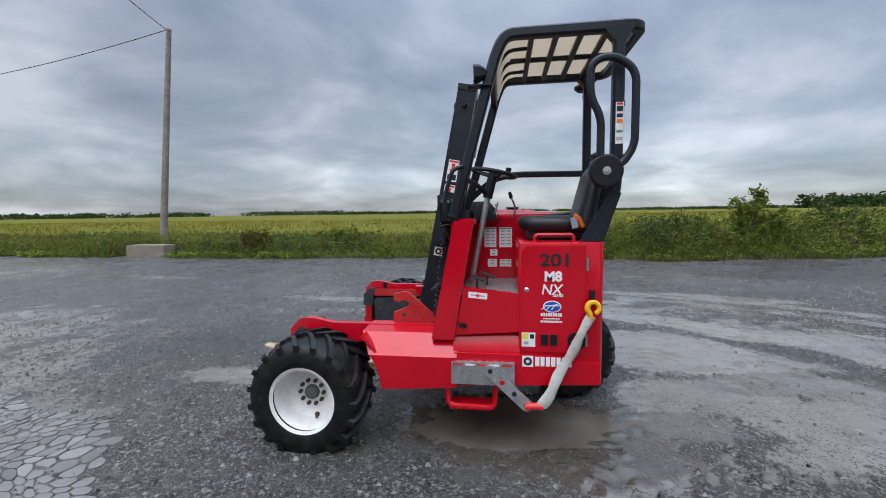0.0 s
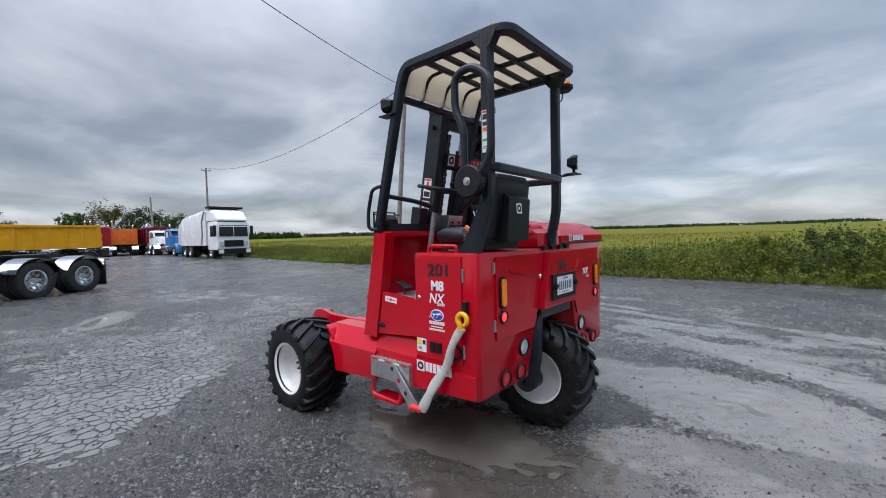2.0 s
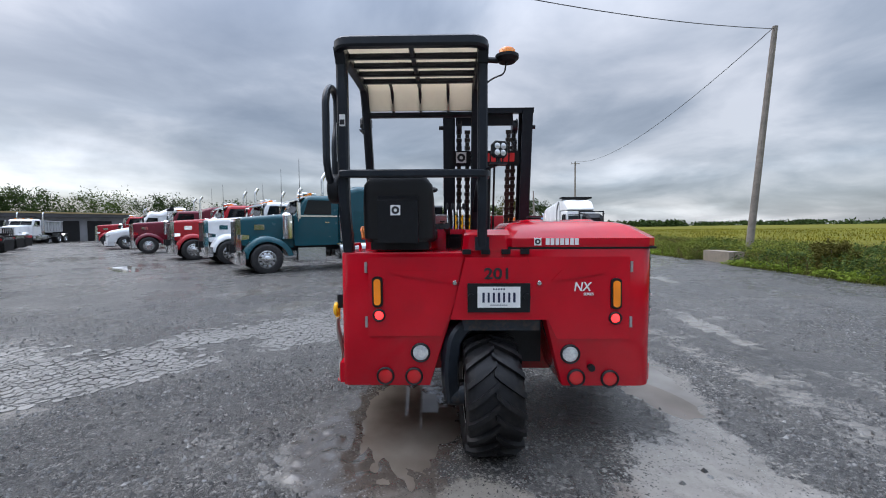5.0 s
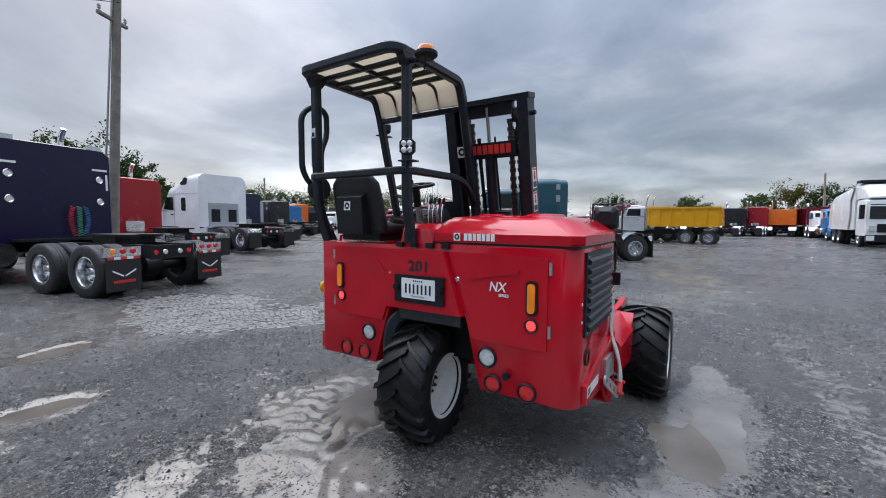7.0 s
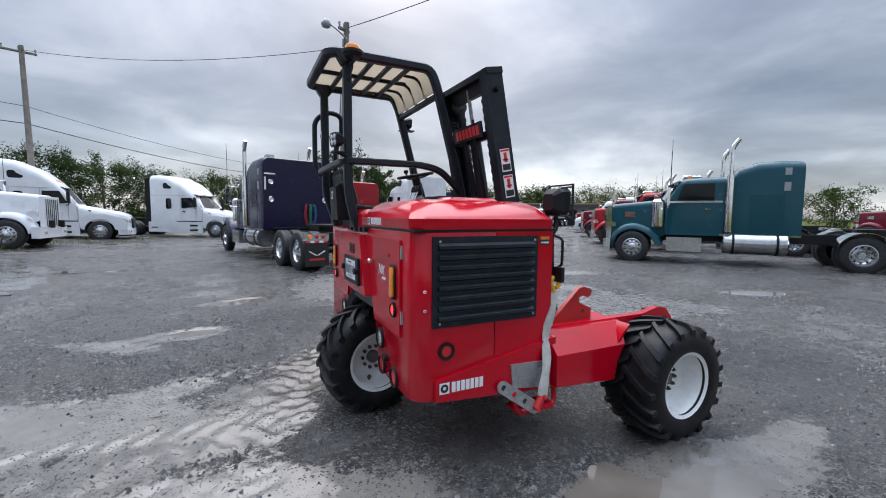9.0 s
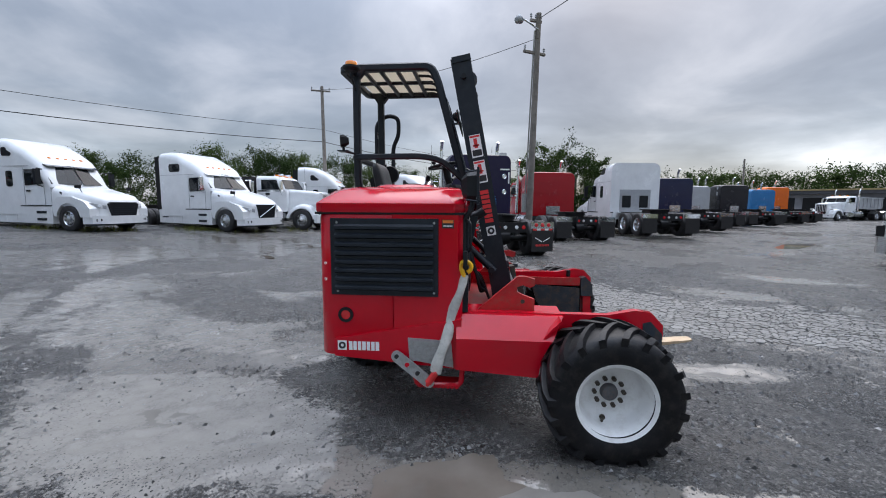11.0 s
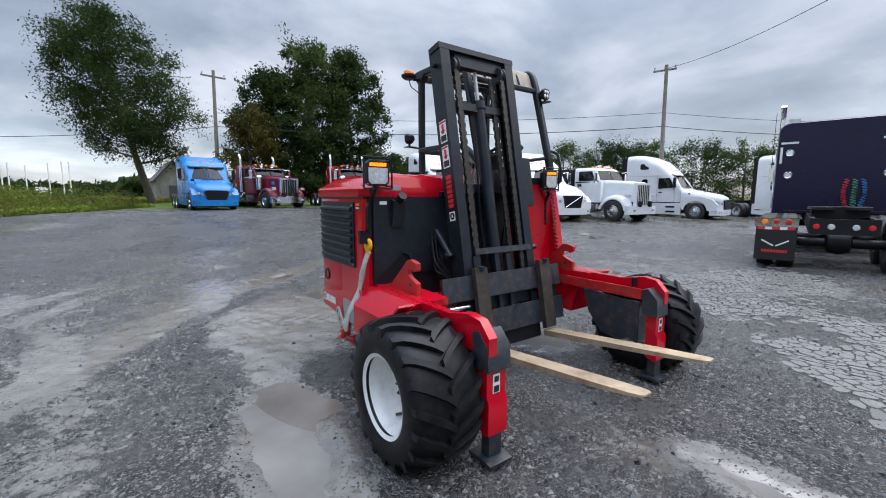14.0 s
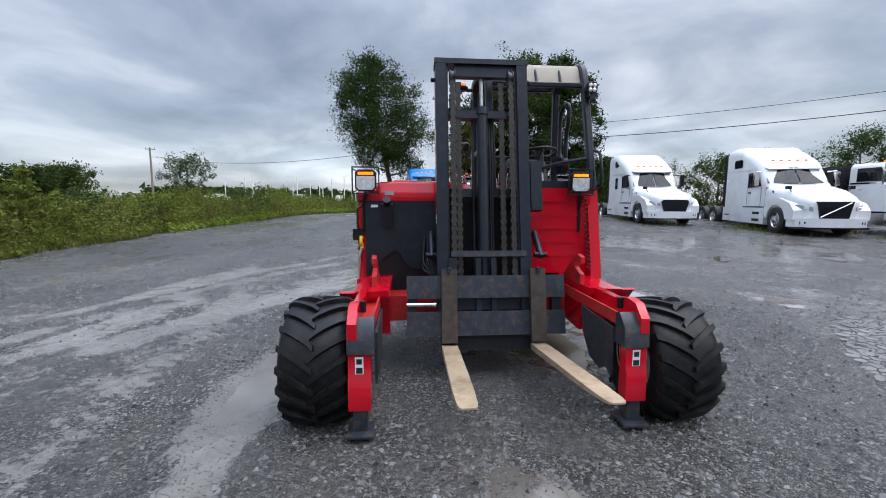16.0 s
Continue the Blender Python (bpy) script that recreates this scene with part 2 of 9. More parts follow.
GLASS = glass_material("tinted_window", (0.010, 0.013, 0.015), clear=0.06)
FRAME_BLACK = material("chassis_black", (0.008, 0.008, 0.009), 0.5, vary=0.3, scale=4, dirt=(0.016, 0.015, 0.013), dirt_amount=0.45, spec=0.3)
WOOD = material("weathered_pole_wood", (0.23, 0.205, 0.18), 0.85, vary=0.25, scale=3, dirt=(0.11, 0.095, 0.08), dirt_amount=0.6, bump=0.4, bump_scale=18)
CONCRETE = material("rough_concrete", (0.23, 0.195, 0.155), 0.9, vary=0.2, scale=4, dirt=(0.16, 0.15, 0.11), dirt_amount=0.6, bump=0.4, bump_scale=14)
WIRE = material("cable_black", (0.02, 0.02, 0.022), 0.6)
STONE = material("loose_gravel", (0.088, 0.086, 0.082), 0.30, vary=0.35, scale=1.5, per_piece=0.85)
MUDFLAP = material("mudflap_rubber", (0.010, 0.009, 0.009), 0.6, vary=0.2, scale=6, dirt=(0.035, 0.030, 0.027), dirt_amount=0.4)


def paint(name, color, rough=0.25):
    return material(name, color, rough, vary=0.07, scale=1.2, dirt=tuple(0.75 * c + 0.012 for c in color), dirt_amount=0.3, coat=0.12, spec=0.35)


# ---- mesh tools ----
OFF = Vector((0, 0, 0))


def part(name, bm, mat, parent=None, label="", smooth=40, bevel=0.0, segments=2):
    """Links a bmesh as one mesh object, under a thing or a part if there is one."""
    if bevel:
        edges = [e for e in bm.edges if len(e.link_faces) == 2 and e.calc_face_angle(0) > 0.6]
        if edges:
            bmesh.ops.bevel(bm, geom=edges, offset=bevel, segments=segments, profile=0.5, affect="EDGES", clamp_overlap=True)
    bmesh.ops.recalc_face_normals(bm, faces=bm.faces)
    me = bpy.data.meshes.new(name)
    if OFF.length:
        bmesh.ops.translate(bm, verts=bm.verts, vec=-OFF)
    bm.to_mesh(me)
    bm.free()
    me.materials.append(mat)
    if smooth:
        me.shade_smooth()
        me.set_sharp_from_angle(angle=radians(smooth))
    ob = new(name, me)
    if parent:
        ob.parent = parent
    if label:
        ob["label"] = label
    return ob


def stuff(name, verts, faces, mat, label, category, kind="stuff"):
    me = bpy.data.meshes.new(name)
    me.from_pydata(verts, [], faces)
    me.materials.append(mat)
    ob = new(name, me)
    return tagged(ob, label, category, kind=kind)


def B(lo=None, hi=None):
    bm = bmesh.new()
    if lo is not None:
        add_box(bm, lo, hi)
    return bm


def add_box(bm, lo, hi, m=None):
    lo, hi = [min(a, b) for a, b in zip(lo, hi)], [max(a, b) for a, b in zip(lo, hi)]
    v = [bm.verts.new((x, y, z)) for x in (lo[0], hi[0]) for y in (lo[1], hi[1]) for z in (lo[2], hi[2])]
    for f in ((0, 1, 3, 2), (4, 6, 7, 5), (0, 4, 5, 1), (2, 3, 7, 6), (0, 2, 6, 4), (1, 5, 7, 3)):
        bm.faces.new([v[i] for i in f])
    if m is not None:
        bmesh.ops.transform(bm, matrix=m, verts=v)
    return bm


def add_prism(bm, poly, axis, lo, hi):
    """A polygon, drawn in the plane across an axis, pushed from lo to hi along it. Coordinates in the order x, y, z with the axis left out."""
    def at(p, w):
        c = list(p)
        c.insert("xyz".index(axis), w)
        return c
    a = [bm.verts.new(at(p, lo)) for p in poly]
    b = [bm.verts.new(at(p, hi)) for p in poly]
    bm.faces.new(a)
    bm.faces.new(b[::-1])
    for i in range(len(poly)):
        j = (i + 1) % len(poly)
        bm.faces.new((a[i], b[i], b[j], a[j]))
    return bm


def add_loft(bm, rings, close=True):
    """Skins a row of closed rings with the same number of points."""
    vs = [[bm.verts.new(p) for p in r] for r in rings]
    for a, b in zip(vs, vs[1:]):
        for i in range(len(a)):
            j = (i + 1) % len(a)
            bm.faces.new((a[i], a[j], b[j], b[i]))
    if close:
        bm.faces.new(vs[0][::-1])
        bm.faces.new(vs[-1])
    return bm


def side_axes(d):
    d = Vector(d).normalized()
    u = d.cross(Vector((0, 0, 1)))
    if u.length < 1e-4:
        u = Vector((1, 0, 0))
    u.normalize()
    return u, d.cross(u).normalized()


def add_cyl(bm, p0, p1, r, seg=16, r2=None):
    p0, p1 = Vector(p0), Vector(p1)
    u, w = side_axes(p1 - p0)
    r2 = r if r2 is None else r2
    ring = lambda p, q: [p + (u * math.cos(2 * math.pi * i / seg) + w * math.sin(2 * math.pi * i / seg)) * q for i in range(seg)]
    return add_loft(bm, [ring(p0, r), ring(p1, r2)])


def add_lathe(bm, profile, centre, axis, seg=32):
    """Turns a profile of (radius, along) round an axis through centre."""
    c, d = Vector(centre), Vector(axis).normalized()
    u, w = side_axes(d)
    rows = []
    for r, a in profile:
        if r < 1e-5:
            rows.append([bm.verts.new(c + d * a)])
        else:
            rows.append([bm.verts.new(c + d * a + (u * math.cos(2 * math.pi * i / seg) + w * math.sin(2 * math.pi * i / seg)) * r) for i in range(seg)])
    for a, b in zip(rows, rows[1:]):
        for i in range(seg):
            j = (i + 1) % seg
            if len(a) == 1 and len(b) == 1:
                continue
            if len(a) == 1:
                bm.faces.new((a[0], b[j], b[i]))
            elif len(b) == 1:
                bm.faces.new((a[i], a[j], b[0]))
            else:
                bm.faces.new((a[i], a[j], b[j], b[i]))
    return bm


def rounded(points, radius, steps=5):
    """A polyline with its inner corners rounded off."""
    pts = [Vector(p) for p in points]
    out = [pts[0]]
    for a, b, c in zip(pts, pts[1:], pts[2:]):
        r = min(radius, (a - b).length * 0.49, (c - b).length * 0.49)
        p, q = b + (a - b).normalized() * r, b + (c - b).normalized() * r
        for i in range(steps + 1):
            t = i / steps
            out.append(p * (1 - t) ** 2 + b * 2 * t * (1 - t) + q * t ** 2)
    out.append(pts[-1])
    return out


def add_tube(bm, points, r, seg=10, closed=False, square=False):
    """A pipe along a polyline; square gives a box section with rounded corners."""
    pts = [Vector(p) for p in points]
    n = len(pts)
    tangent = []
    for i in range(n):
        a = pts[i - 1] if (i or closed) else pts[i]
        b = pts[(i + 1) % n] if (i < n - 1 or closed) else pts[i]
        tangent.append((b - a).normalized())
    u, w = side_axes(tangent[0])
    rings = []
    radius = r if callable(r) else (lambda t: r)
    for i in range(n):
        d = tangent[i]
        u = (u - d * u.dot(d))
        u = u.normalized() if u.length > 1e-5 else side_axes(d)[0]
        w = d.cross(u).normalized()
        ring = []
        rr = radius(i / max(1, n - 1))
        if square:
            for sx, sy in ((1, .62), (.62, 1), (-.62, 1), (-1, .62), (-1, -.62), (-.62, -1), (.62, -1), (1, -.62)):
                ring.append(pts[i] + u * sx * rr + w * sy * rr)
        else:
            for k in range(seg):
                a = 2 * math.pi * k / seg
                ring.append(pts[i] + (u * math.cos(a) + w * math.sin(a)) * rr)
        rings.append(ring)
    if closed:
        rings.append(rings[0])
        return add_loft(bm, rings, close=False)
    return add_loft(bm, rings)


def thing(name, place, label, category, group="", rz=0.0):
    e = new(name)
    e.empty_display_size = 0.1
    e.matrix_world = pose(*place, 0, 0, rz)
    return tagged(e, label, category, group)


def lettering(name, text, size, place, turn, mat, parent, bold=0.0, shear=0.0, width=1.0):
    """Raised lettering as a mesh; turn is the Euler of its face."""
    cu = bpy.data.curves.new(name, "FONT")
    cu.body, cu.size, cu.align_x, cu.align_y, cu.extrude, cu.offset, cu.shear = text, size, "CENTER", "CENTER", 0.0012, bold, shear
    tmp = bpy.data.objects.new(name, cu)
    scene.collection.objects.link(tmp)
    me = bpy.data.meshes.new_from_object(tmp.evaluated_get(bpy.context.evaluated_depsgraph_get()))
    bpy.data.objects.remove(tmp)
    bpy.data.curves.remove(cu)
    me.transform(Matrix.Diagonal((width, 1, 1, 1)))
    me.name = name
    me.materials.clear()
    me.materials.append(mat)
    ob = new(name, me)
    ob.parent = parent
    ob.matrix_basis = pose(*(Vector(place) - OFF), *turn)
    return ob


def plate(name, centre, along, up, w, h, mat, parent, thick=0.002, label="", bevel=0.0):
    """A thin flat plate standing on a surface: along and up give its directions, its back lies at the centre given."""
    a, b = Vector(along).normalized(), Vector(up).normalized()
    n = a.cross(b)
    c = Vector(centre)
    bm = bmesh.new()
    add_loft(bm, [[c + a * sx * w / 2 + b * sy * h / 2 + n * d for sx, sy in ((-1, -1), (1, -1), (1, 1), (-1, 1))] for d in (0, thick)])
    return part(name, bm, mat, parent, label, smooth=0, bevel=bevel)

# ---- ground ----
def smoothstep(a, b, x):
    t = np.clip((x - a) / (b - a), 0, 1)
    return t * t * (3 - 2 * t)


def vnoise(x, y, scale, seed=0):
    """Smooth value noise on arrays."""
    rng = np.random.RandomState(seed)
    table = rng.rand(256, 256)
    u, v = x / scale + 91.7, y / scale + 37.3
    i, j = np.floor(u).astype(int), np.floor(v).astype(int)
    f, g = u - i, v - j
    f, g = f * f * (3 - 2 * f), g * g * (3 - 2 * g)
    t = lambda a, b: table[a % 256, b % 256]
    return (t(i, j) * (1 - f) + t(i + 1, j) * f) * (1 - g) + (t(i, j + 1) * (1 - f) + t(i + 1, j + 1) * f) * g


def verge_line(x):
    """Where the gravel ends and the weeds begin, as y over x."""
    return np.interp(x, [-90, -40, -29, -18, -8, 2, 6, 11, 16, 21, 27, 34, 60], [17.5, 16, 15.2, 14.3, 14.0, 14.3, 13.2, 12.4, 11.0, 9.0, 6.8, 4.2, -6.0])


# standing pools: centre, radii, turn in degrees, depth, milkiness from silt and painted sky sheen
PUDDLES = [
    (0.15, 2.86, 0.80, 0.42, 4, 0.040, 0.0), (1.55, 4.72, 0.62, 0.34, -20, 0.018, 1.0), (-0.70, 5.20, 0.85, 0.24, -3, 0.040, 0.6), (-0.30, 4.95, 0.40, 0.18, 20, 0.032, 0.1),
    (-2.35, 3.48, 0.30, 0.08, 2, 0.017, 0.9), (-7.6, 2.15, 0.9, 0.30, -30, 0.05, 0.6), (1.40, -0.95, 0.42, 0.20, 20, 0.040, 0.3), (1.92, 0.78, 0.30, 0.16, 0, 0.032, 0.4),
    (4.22, 3.94, 0.40, 0.14, -40, 0.028, 0.3), (-4.4, 12.9, 1.1, 0.22, 4, 0.04, 0.5),
    (5.8, -3.6, 0.75, 0.16, -35, 0.03, 0.3), (5.8, -6.4, 0.8, 0.18, -30, 0.03, 0.3), (4.2, -6.2, 0.6, 0.14, -25, 0.03, 0.3),
    (-11.4, -8.6, 1.3, 0.4, 40, 0.05, 0.5), (-12.3, -9.6, 1.5, 0.4, 38, 0.04, 0.5),
]
# thin films of silty water: centre, radii, turn, strength, paleness of the silt with sky sheen painted in
FILMS = [
    (2.3, 3.0, 1.9, 0.75, -15, 0.52, 0.85), (3.6, 5.4, 2.2, 0.8, -28, 0.50, 0.9), (1.9, 6.3, 1.9, 0.5, -18, 0.50, 0.9), (4.6, 2.6, 1.8, 0.7, -40, 0.5, 0.9),
    (0.75, 4.95, 0.95, 0.30, -10, 0.80, 0.85), (2.6, 4.4, 0.9, 0.3, -25, 0.6, 0.8),
    (5.8, -4.3, 1.2, 0.4, -35, 1.2, 0.5), (6.4, -7.0, 1.7, 0.5, -25, 1.2, 0.4), (8.6, -4.9, 1.4, 0.4, -40, 1.2, 0.5), (7.15, -3.44, 1.1, 0.26, -40, 1.2, 0.5), (10.0, -7.4, 2.4, 0.35, -30, 1.1, 0.5),
    (1.6, 6.3, 5.2, 2.0, -8, 0.36, 0.75), (3.5, 3.2, 2.8, 1.6, -20, 0.34, 0.75), (-2.6, 6.2, 3.2, 1.3, -4, 0.30, 0.7), (6.0, 2.0, 3.0, 2.0, -40, 0.32, 0.75), (1.3, 1.6, 1.6, 1.2, 0, 0.28, 0.6),
    (0.15, 2.80, 1.15, 0.70, 4, 0.75, 0.0), (1.55, 4.65, 1.35, 0.75, -12, 1.0, 1.0), (2.3, 3.75, 1.0, 0.42, 8, 0.55, 0.6), (1.35, 2.95, 0.65, 0.34, 5, 0.55, 0.5), (3.2, 5.2, 1.1, 0.35, -8, 0.8, 0.95),
    (-0.75, 5.18, 1.15, 0.40, -4, 0.85, 0.65), (-1.7, 5.15, 0.7, 0.22, 8, 0.7, 0.8), (-2.45, 3.46, 0.80, 0.30, 3, 0.62, 0.85), (-1.95, 3.62, 0.35, 0.3, 0, 0.5, 0.4), (-7.6, 2.15, 1.3, 0.5, -30, 0.8, 0.7), (1.45, -0.95, 0.75, 0.36, 20, 0.8, 0.35),
    (2.05, 0.85, 0.75, 0.34, 10, 0.75, 0.7), (2.6, 1.1, 0.9, 0.26, -30, 0.6, 0.9), (-3.75, 1.35, 0.40, 0.28, 10, 0.75, 0.25), (-4.3, 0.1, 1.3, 0.6, -30, 0.6, 0.8), (-6.2, -1.4, 1.6, 0.7, -30, 0.55, 0.8), (6.2, -5.2, 3.0, 1.3, -35, 0.6, 0.7),
    (4.0, 4.5, 1.0, 0.4, -35, 0.7, 0.8), (2.2, 5.75, 1.3, 0.26, -32, 0.95, 1.0), (4.4, 3.7, 1.5, 0.28, -40, 0.8, 0.9), (-9.0, 5.2, 1.8, 0.5, -15, 0.5, 0.8), (-3.0, 7.0, 1.8, 0.30, -5, 0.55, 0.8), (0.9, 7.3, 2.2, 0.40, -12, 0.6, 0.9), (3.4, 7.6, 2.0, 0.45, -12, 0.6, 0.9),
    (5.6, 1.3, 1.6, 0.5, -55, 0.65, 0.9), (7.6, -1.2, 1.8, 0.5, -65, 0.65, 0.9), (3.9, 2.3, 1.0, 0.4, -40, 0.6, 0.9), (-1.0, 9.6, 2.6, 0.35, -6, 0.5, 0.8), (4.4, 9.8, 2.6, 0.4, -10, 0.5, 0.8), (-0.1, 0.9, 0.5, 0.12, 20, 0.35, 0.4), (-1.89, 3.9, 0.4, 0.2, 0, 0.35, 0.1),
    (9.5, -9.0, 3.5, 0.9, -35, 0.55, 0.7), (-13, -9, 3.5, 1.2, 40, 0.5, 0.7), (-9, -6, 2.5, 0.8, 35, 0.45, 0.7), (10.5, 1.0, 2.5, 0.6, -60, 0.5, 0.8), (-8.5, 9.2, 2.4, 0.4, -6, 0.5, 0.8), (-12, 4.5, 2.6, 0.6, -20, 0.45, 0.8),
]
# wheel tracks: polylines, half width, wetness, whether lugs are printed
TRACKS = [
    (((8.6, 1.6), (8.1, 0.5), (7.9, -0.8), (6.9, -2.8)), 0.20, 0.42, 0), (((2.2, 4.3), (4.1, 2.4), (5.8, 0.3), (7.1, -2.7)), 0.17, 0.42, 0), (((1.6, 3.6), (3.3, 2.5), (5.4, 0.2), (6.6, -2.7)), 0.17, 0.42, 0),
    (((0.2, 6.9), (1.1, 6.4), (2.4, 5.75), (4.9, 3.5), (6.4, 1.4)), 0.18, 0.42, 0), (((-1.6, 8.9), (1.3, 8.2), (2.7, 7.7), (4.4, 6.9), (7.0, 4.9)), 0.13, 0.42, 0), (((-1.4, 8.4), (1.2, 7.75), (2.5, 7.3), (4.1, 6.5), (6.6, 4.5)), 0.13, 0.40, 0),
    (((0.2, 2.2), (0.7, 2.31), (1.2, 2.42), (2.0, 2.57), (3.4, 2.8)), 0.16, 0.22, 1), (((1.1, 3.55), (1.6, 3.5), (2.6, 3.43), (3.8, 3.3)), 0.16, 0.22, 1), (((0.7, 2.0), (1.0, 3.1), (1.3, 3.9), (1.9, 5.2)), 0.15, 0.18, 1), (((0.4, 1.5), (0.5, 2.4), (1.2, 3.2)), 0.14, 0.2, 1),
    (((-4.5, 5.9), (-2.2, 6.1), (0.0, 6.2), (2.5, 6.6), (5.5, 7.6)), 0.14, 0.2, 1), (((-6.0, 4.4), (-3.4, 4.5), (-1.6, 4.4)), 0.14, 0.16, 1),
]


def ellipse(x, y, cx, cy, rx, ry, deg):
    c, s = math.cos(radians(deg)), math.sin(radians(deg))
    u, v = ((x - cx) * c + (y - cy) * s) / rx, (-(x - cx) * s + (y - cy) * c) / ry
    return np.sqrt(u * u + v * v)


def track_coords(x, y, line):
    """Distance across and way along the nearest stretch of a track."""
    best, along, side, run = np.full(np.shape(x), 1e9), np.zeros(np.shape(x)), np.zeros(np.shape(x)), 0.0
    for (ax, ay), (bx, by) in zip(line[:-1], line[1:]):
        ux, uy = bx - ax, by - ay
        L = math.hypot(ux, uy)
        ux, uy = ux / L, uy / L
        t = np.clip((x - ax) * ux + (y - ay) * uy, 0, L)
        dx, dy = x - ax - t * ux, y - ay - t * uy
        d = np.hypot(dx, dy)
        near = d < best
        best, along = np.where(near, d, best), np.where(near, run + t, along)
        side = np.where(near, dx * -uy + dy * ux, side)
        run += L
    return best, along, side


def crack_zone(x, y):
    """How far a place lies inside the broken pavement, from 1 in its middle to 0 at its edge."""
    edge = np.interp(x, [-9, -6.5, -4.3, -2.9, -1.95, -1.0, -0.1, 0.9, 2.0], [3.6, 3.2, 2.9, 2.55, 1.65, 0.62, -0.05, -0.9, -2.6])
    d = (edge - y) * 0.74 + .16 * (vnoise(x, y, .5, 81) - .5)
    side = smoothstep(-.05, .12, d) * (1 - smoothstep(1.2, 4.6, d + 1.6 * (vnoise(x, y, 1.6, 83) - .5)))
    return side * (1 - smoothstep(-.2, 1.4, x)) * smoothstep(-6.6, -4.4, x) * (.42 + .95 * vnoise(x, y, .95, 82))


def wetness(x, y):
    """Film of water on the ground, and how pale its silt and painted sky sheen are."""
    wet, pale = np.zeros(np.shape(x)), np.full(np.shape(x), .6)
    best = np.zeros(np.shape(x))
    for cx, cy, rx, ry, deg, amount, tone in FILMS:
        f = amount * (1 - smoothstep(0.2, 1.45, ellipse(x, y, cx, cy, rx, ry, deg)))
        wet = np.maximum(wet, f)
        pale = np.where(f > best, tone, pale)
        best = np.maximum(best, f)
    for line, half, amount, lugs in TRACKS:
        d, along, side = track_coords(x, y, line)
        f = (1 - smoothstep(half * .4, half * 1.8, d)) * (.25 + 1.1 * vnoise(x, y, .42, 91)) * (.5 + vnoise(x, y, 1.7, 92))
        if lugs:
            f = f * (.6 + .4 * smoothstep(-.2, .5, np.cos((along + np.abs(side) * .8) / .17 * 6.283)))
        wet = np.clip(wet + amount * f, 0, 1)
    return wet, pale


def ground_height(x, y):
    x, y = np.asarray(x, float), np.asarray(y, float)
    z = 0.020 + 0.012 * (vnoise(x, y, 0.9, 1) - 0.5) + 0.014 * (vnoise(x, y, 0.31, 2) - 0.5) + 0.010 * (vnoise(x, y, 0.11, 3) - 0.5) + 0.008 * (vnoise(x, y, 0.045, 4) - 0.5)
    for cx, cy, rx, ry, deg, depth, tone in PUDDLES:
        z = z - depth * (1 - smoothstep(0.25, 1.35, ellipse(x, y, cx, cy, rx, ry, deg)))
    for line, half, amount, lugs in TRACKS:
        if lugs:
            d, along, side = track_coords(x, y, line)
            z = z + .009 * (1 - smoothstep(half * .8, half * 1.3, d)) * (.5 - smoothstep(-.3, .4, np.cos((along + np.abs(side) * .8) / .17 * 6.283)))
    # the yard rises gently to the east, the field to the north
    z = z + 0.045 * np.clip(x - 5, 0, 14)
    out = np.clip(y - verge_line(x), 0, None)
    z = z + 0.10 * smoothstep(0.0, 1.2, out) + 0.0076 * np.clip(out - 1, 0, 1500)
    far = np.hypot(x, y)
    return z + 0.25 * (vnoise(x, y, 40.0, 5) - 0.5) * smoothstep(40, 120, far)


def spaced(lo, hi, fine, reach):
    mid = list(np.arange(lo, hi + 1e-6, fine))
    up_, step, p = [], fine, hi
    while p < reach:
        step *= 1.06
        p += step
        up_.append(p)
    down, step, p = [], fine, lo
    while p > -reach:
        step *= 1.06
        p -= step
        down.append(p)
    return np.array(down[::-1] + mid + up_)


GX, GY = spaced(-4.4, 4.2, 0.031, 3000), spaced(-1.4, 7.4, 0.031, 3000)
MX, MY = np.meshgrid(GX, GY, indexing="ij")
MZ = ground_height(MX, MY)
nx, ny = MX.shape
gverts = np.stack([MX.ravel(), MY.ravel(), MZ.ravel()], 1)
ii, jj = np.meshgrid(np.arange(nx - 1), np.arange(ny - 1), indexing="ij")
q = (ii * ny + jj).ravel()
gfaces = np.stack([q, q + ny, q + ny + 1, q + 1], 1)
me = bpy.data.meshes.new("ground")
me.from_pydata(gverts.tolist(), [], gfaces.tolist())
WET, PALE = wetness(MX, MY)
for name_, values in (("wet", WET), ("pale", PALE), ("paved", np.clip(crack_zone(MX, MY), 0, 1))):
    me.attributes.new(name_, "FLOAT", "POINT").data.foreach_set("value", values.ravel().astype(np.float32))
ground = tagged(new("ground", me), "dark wet gravel yard running out into green fields", "ground", kind="structure")


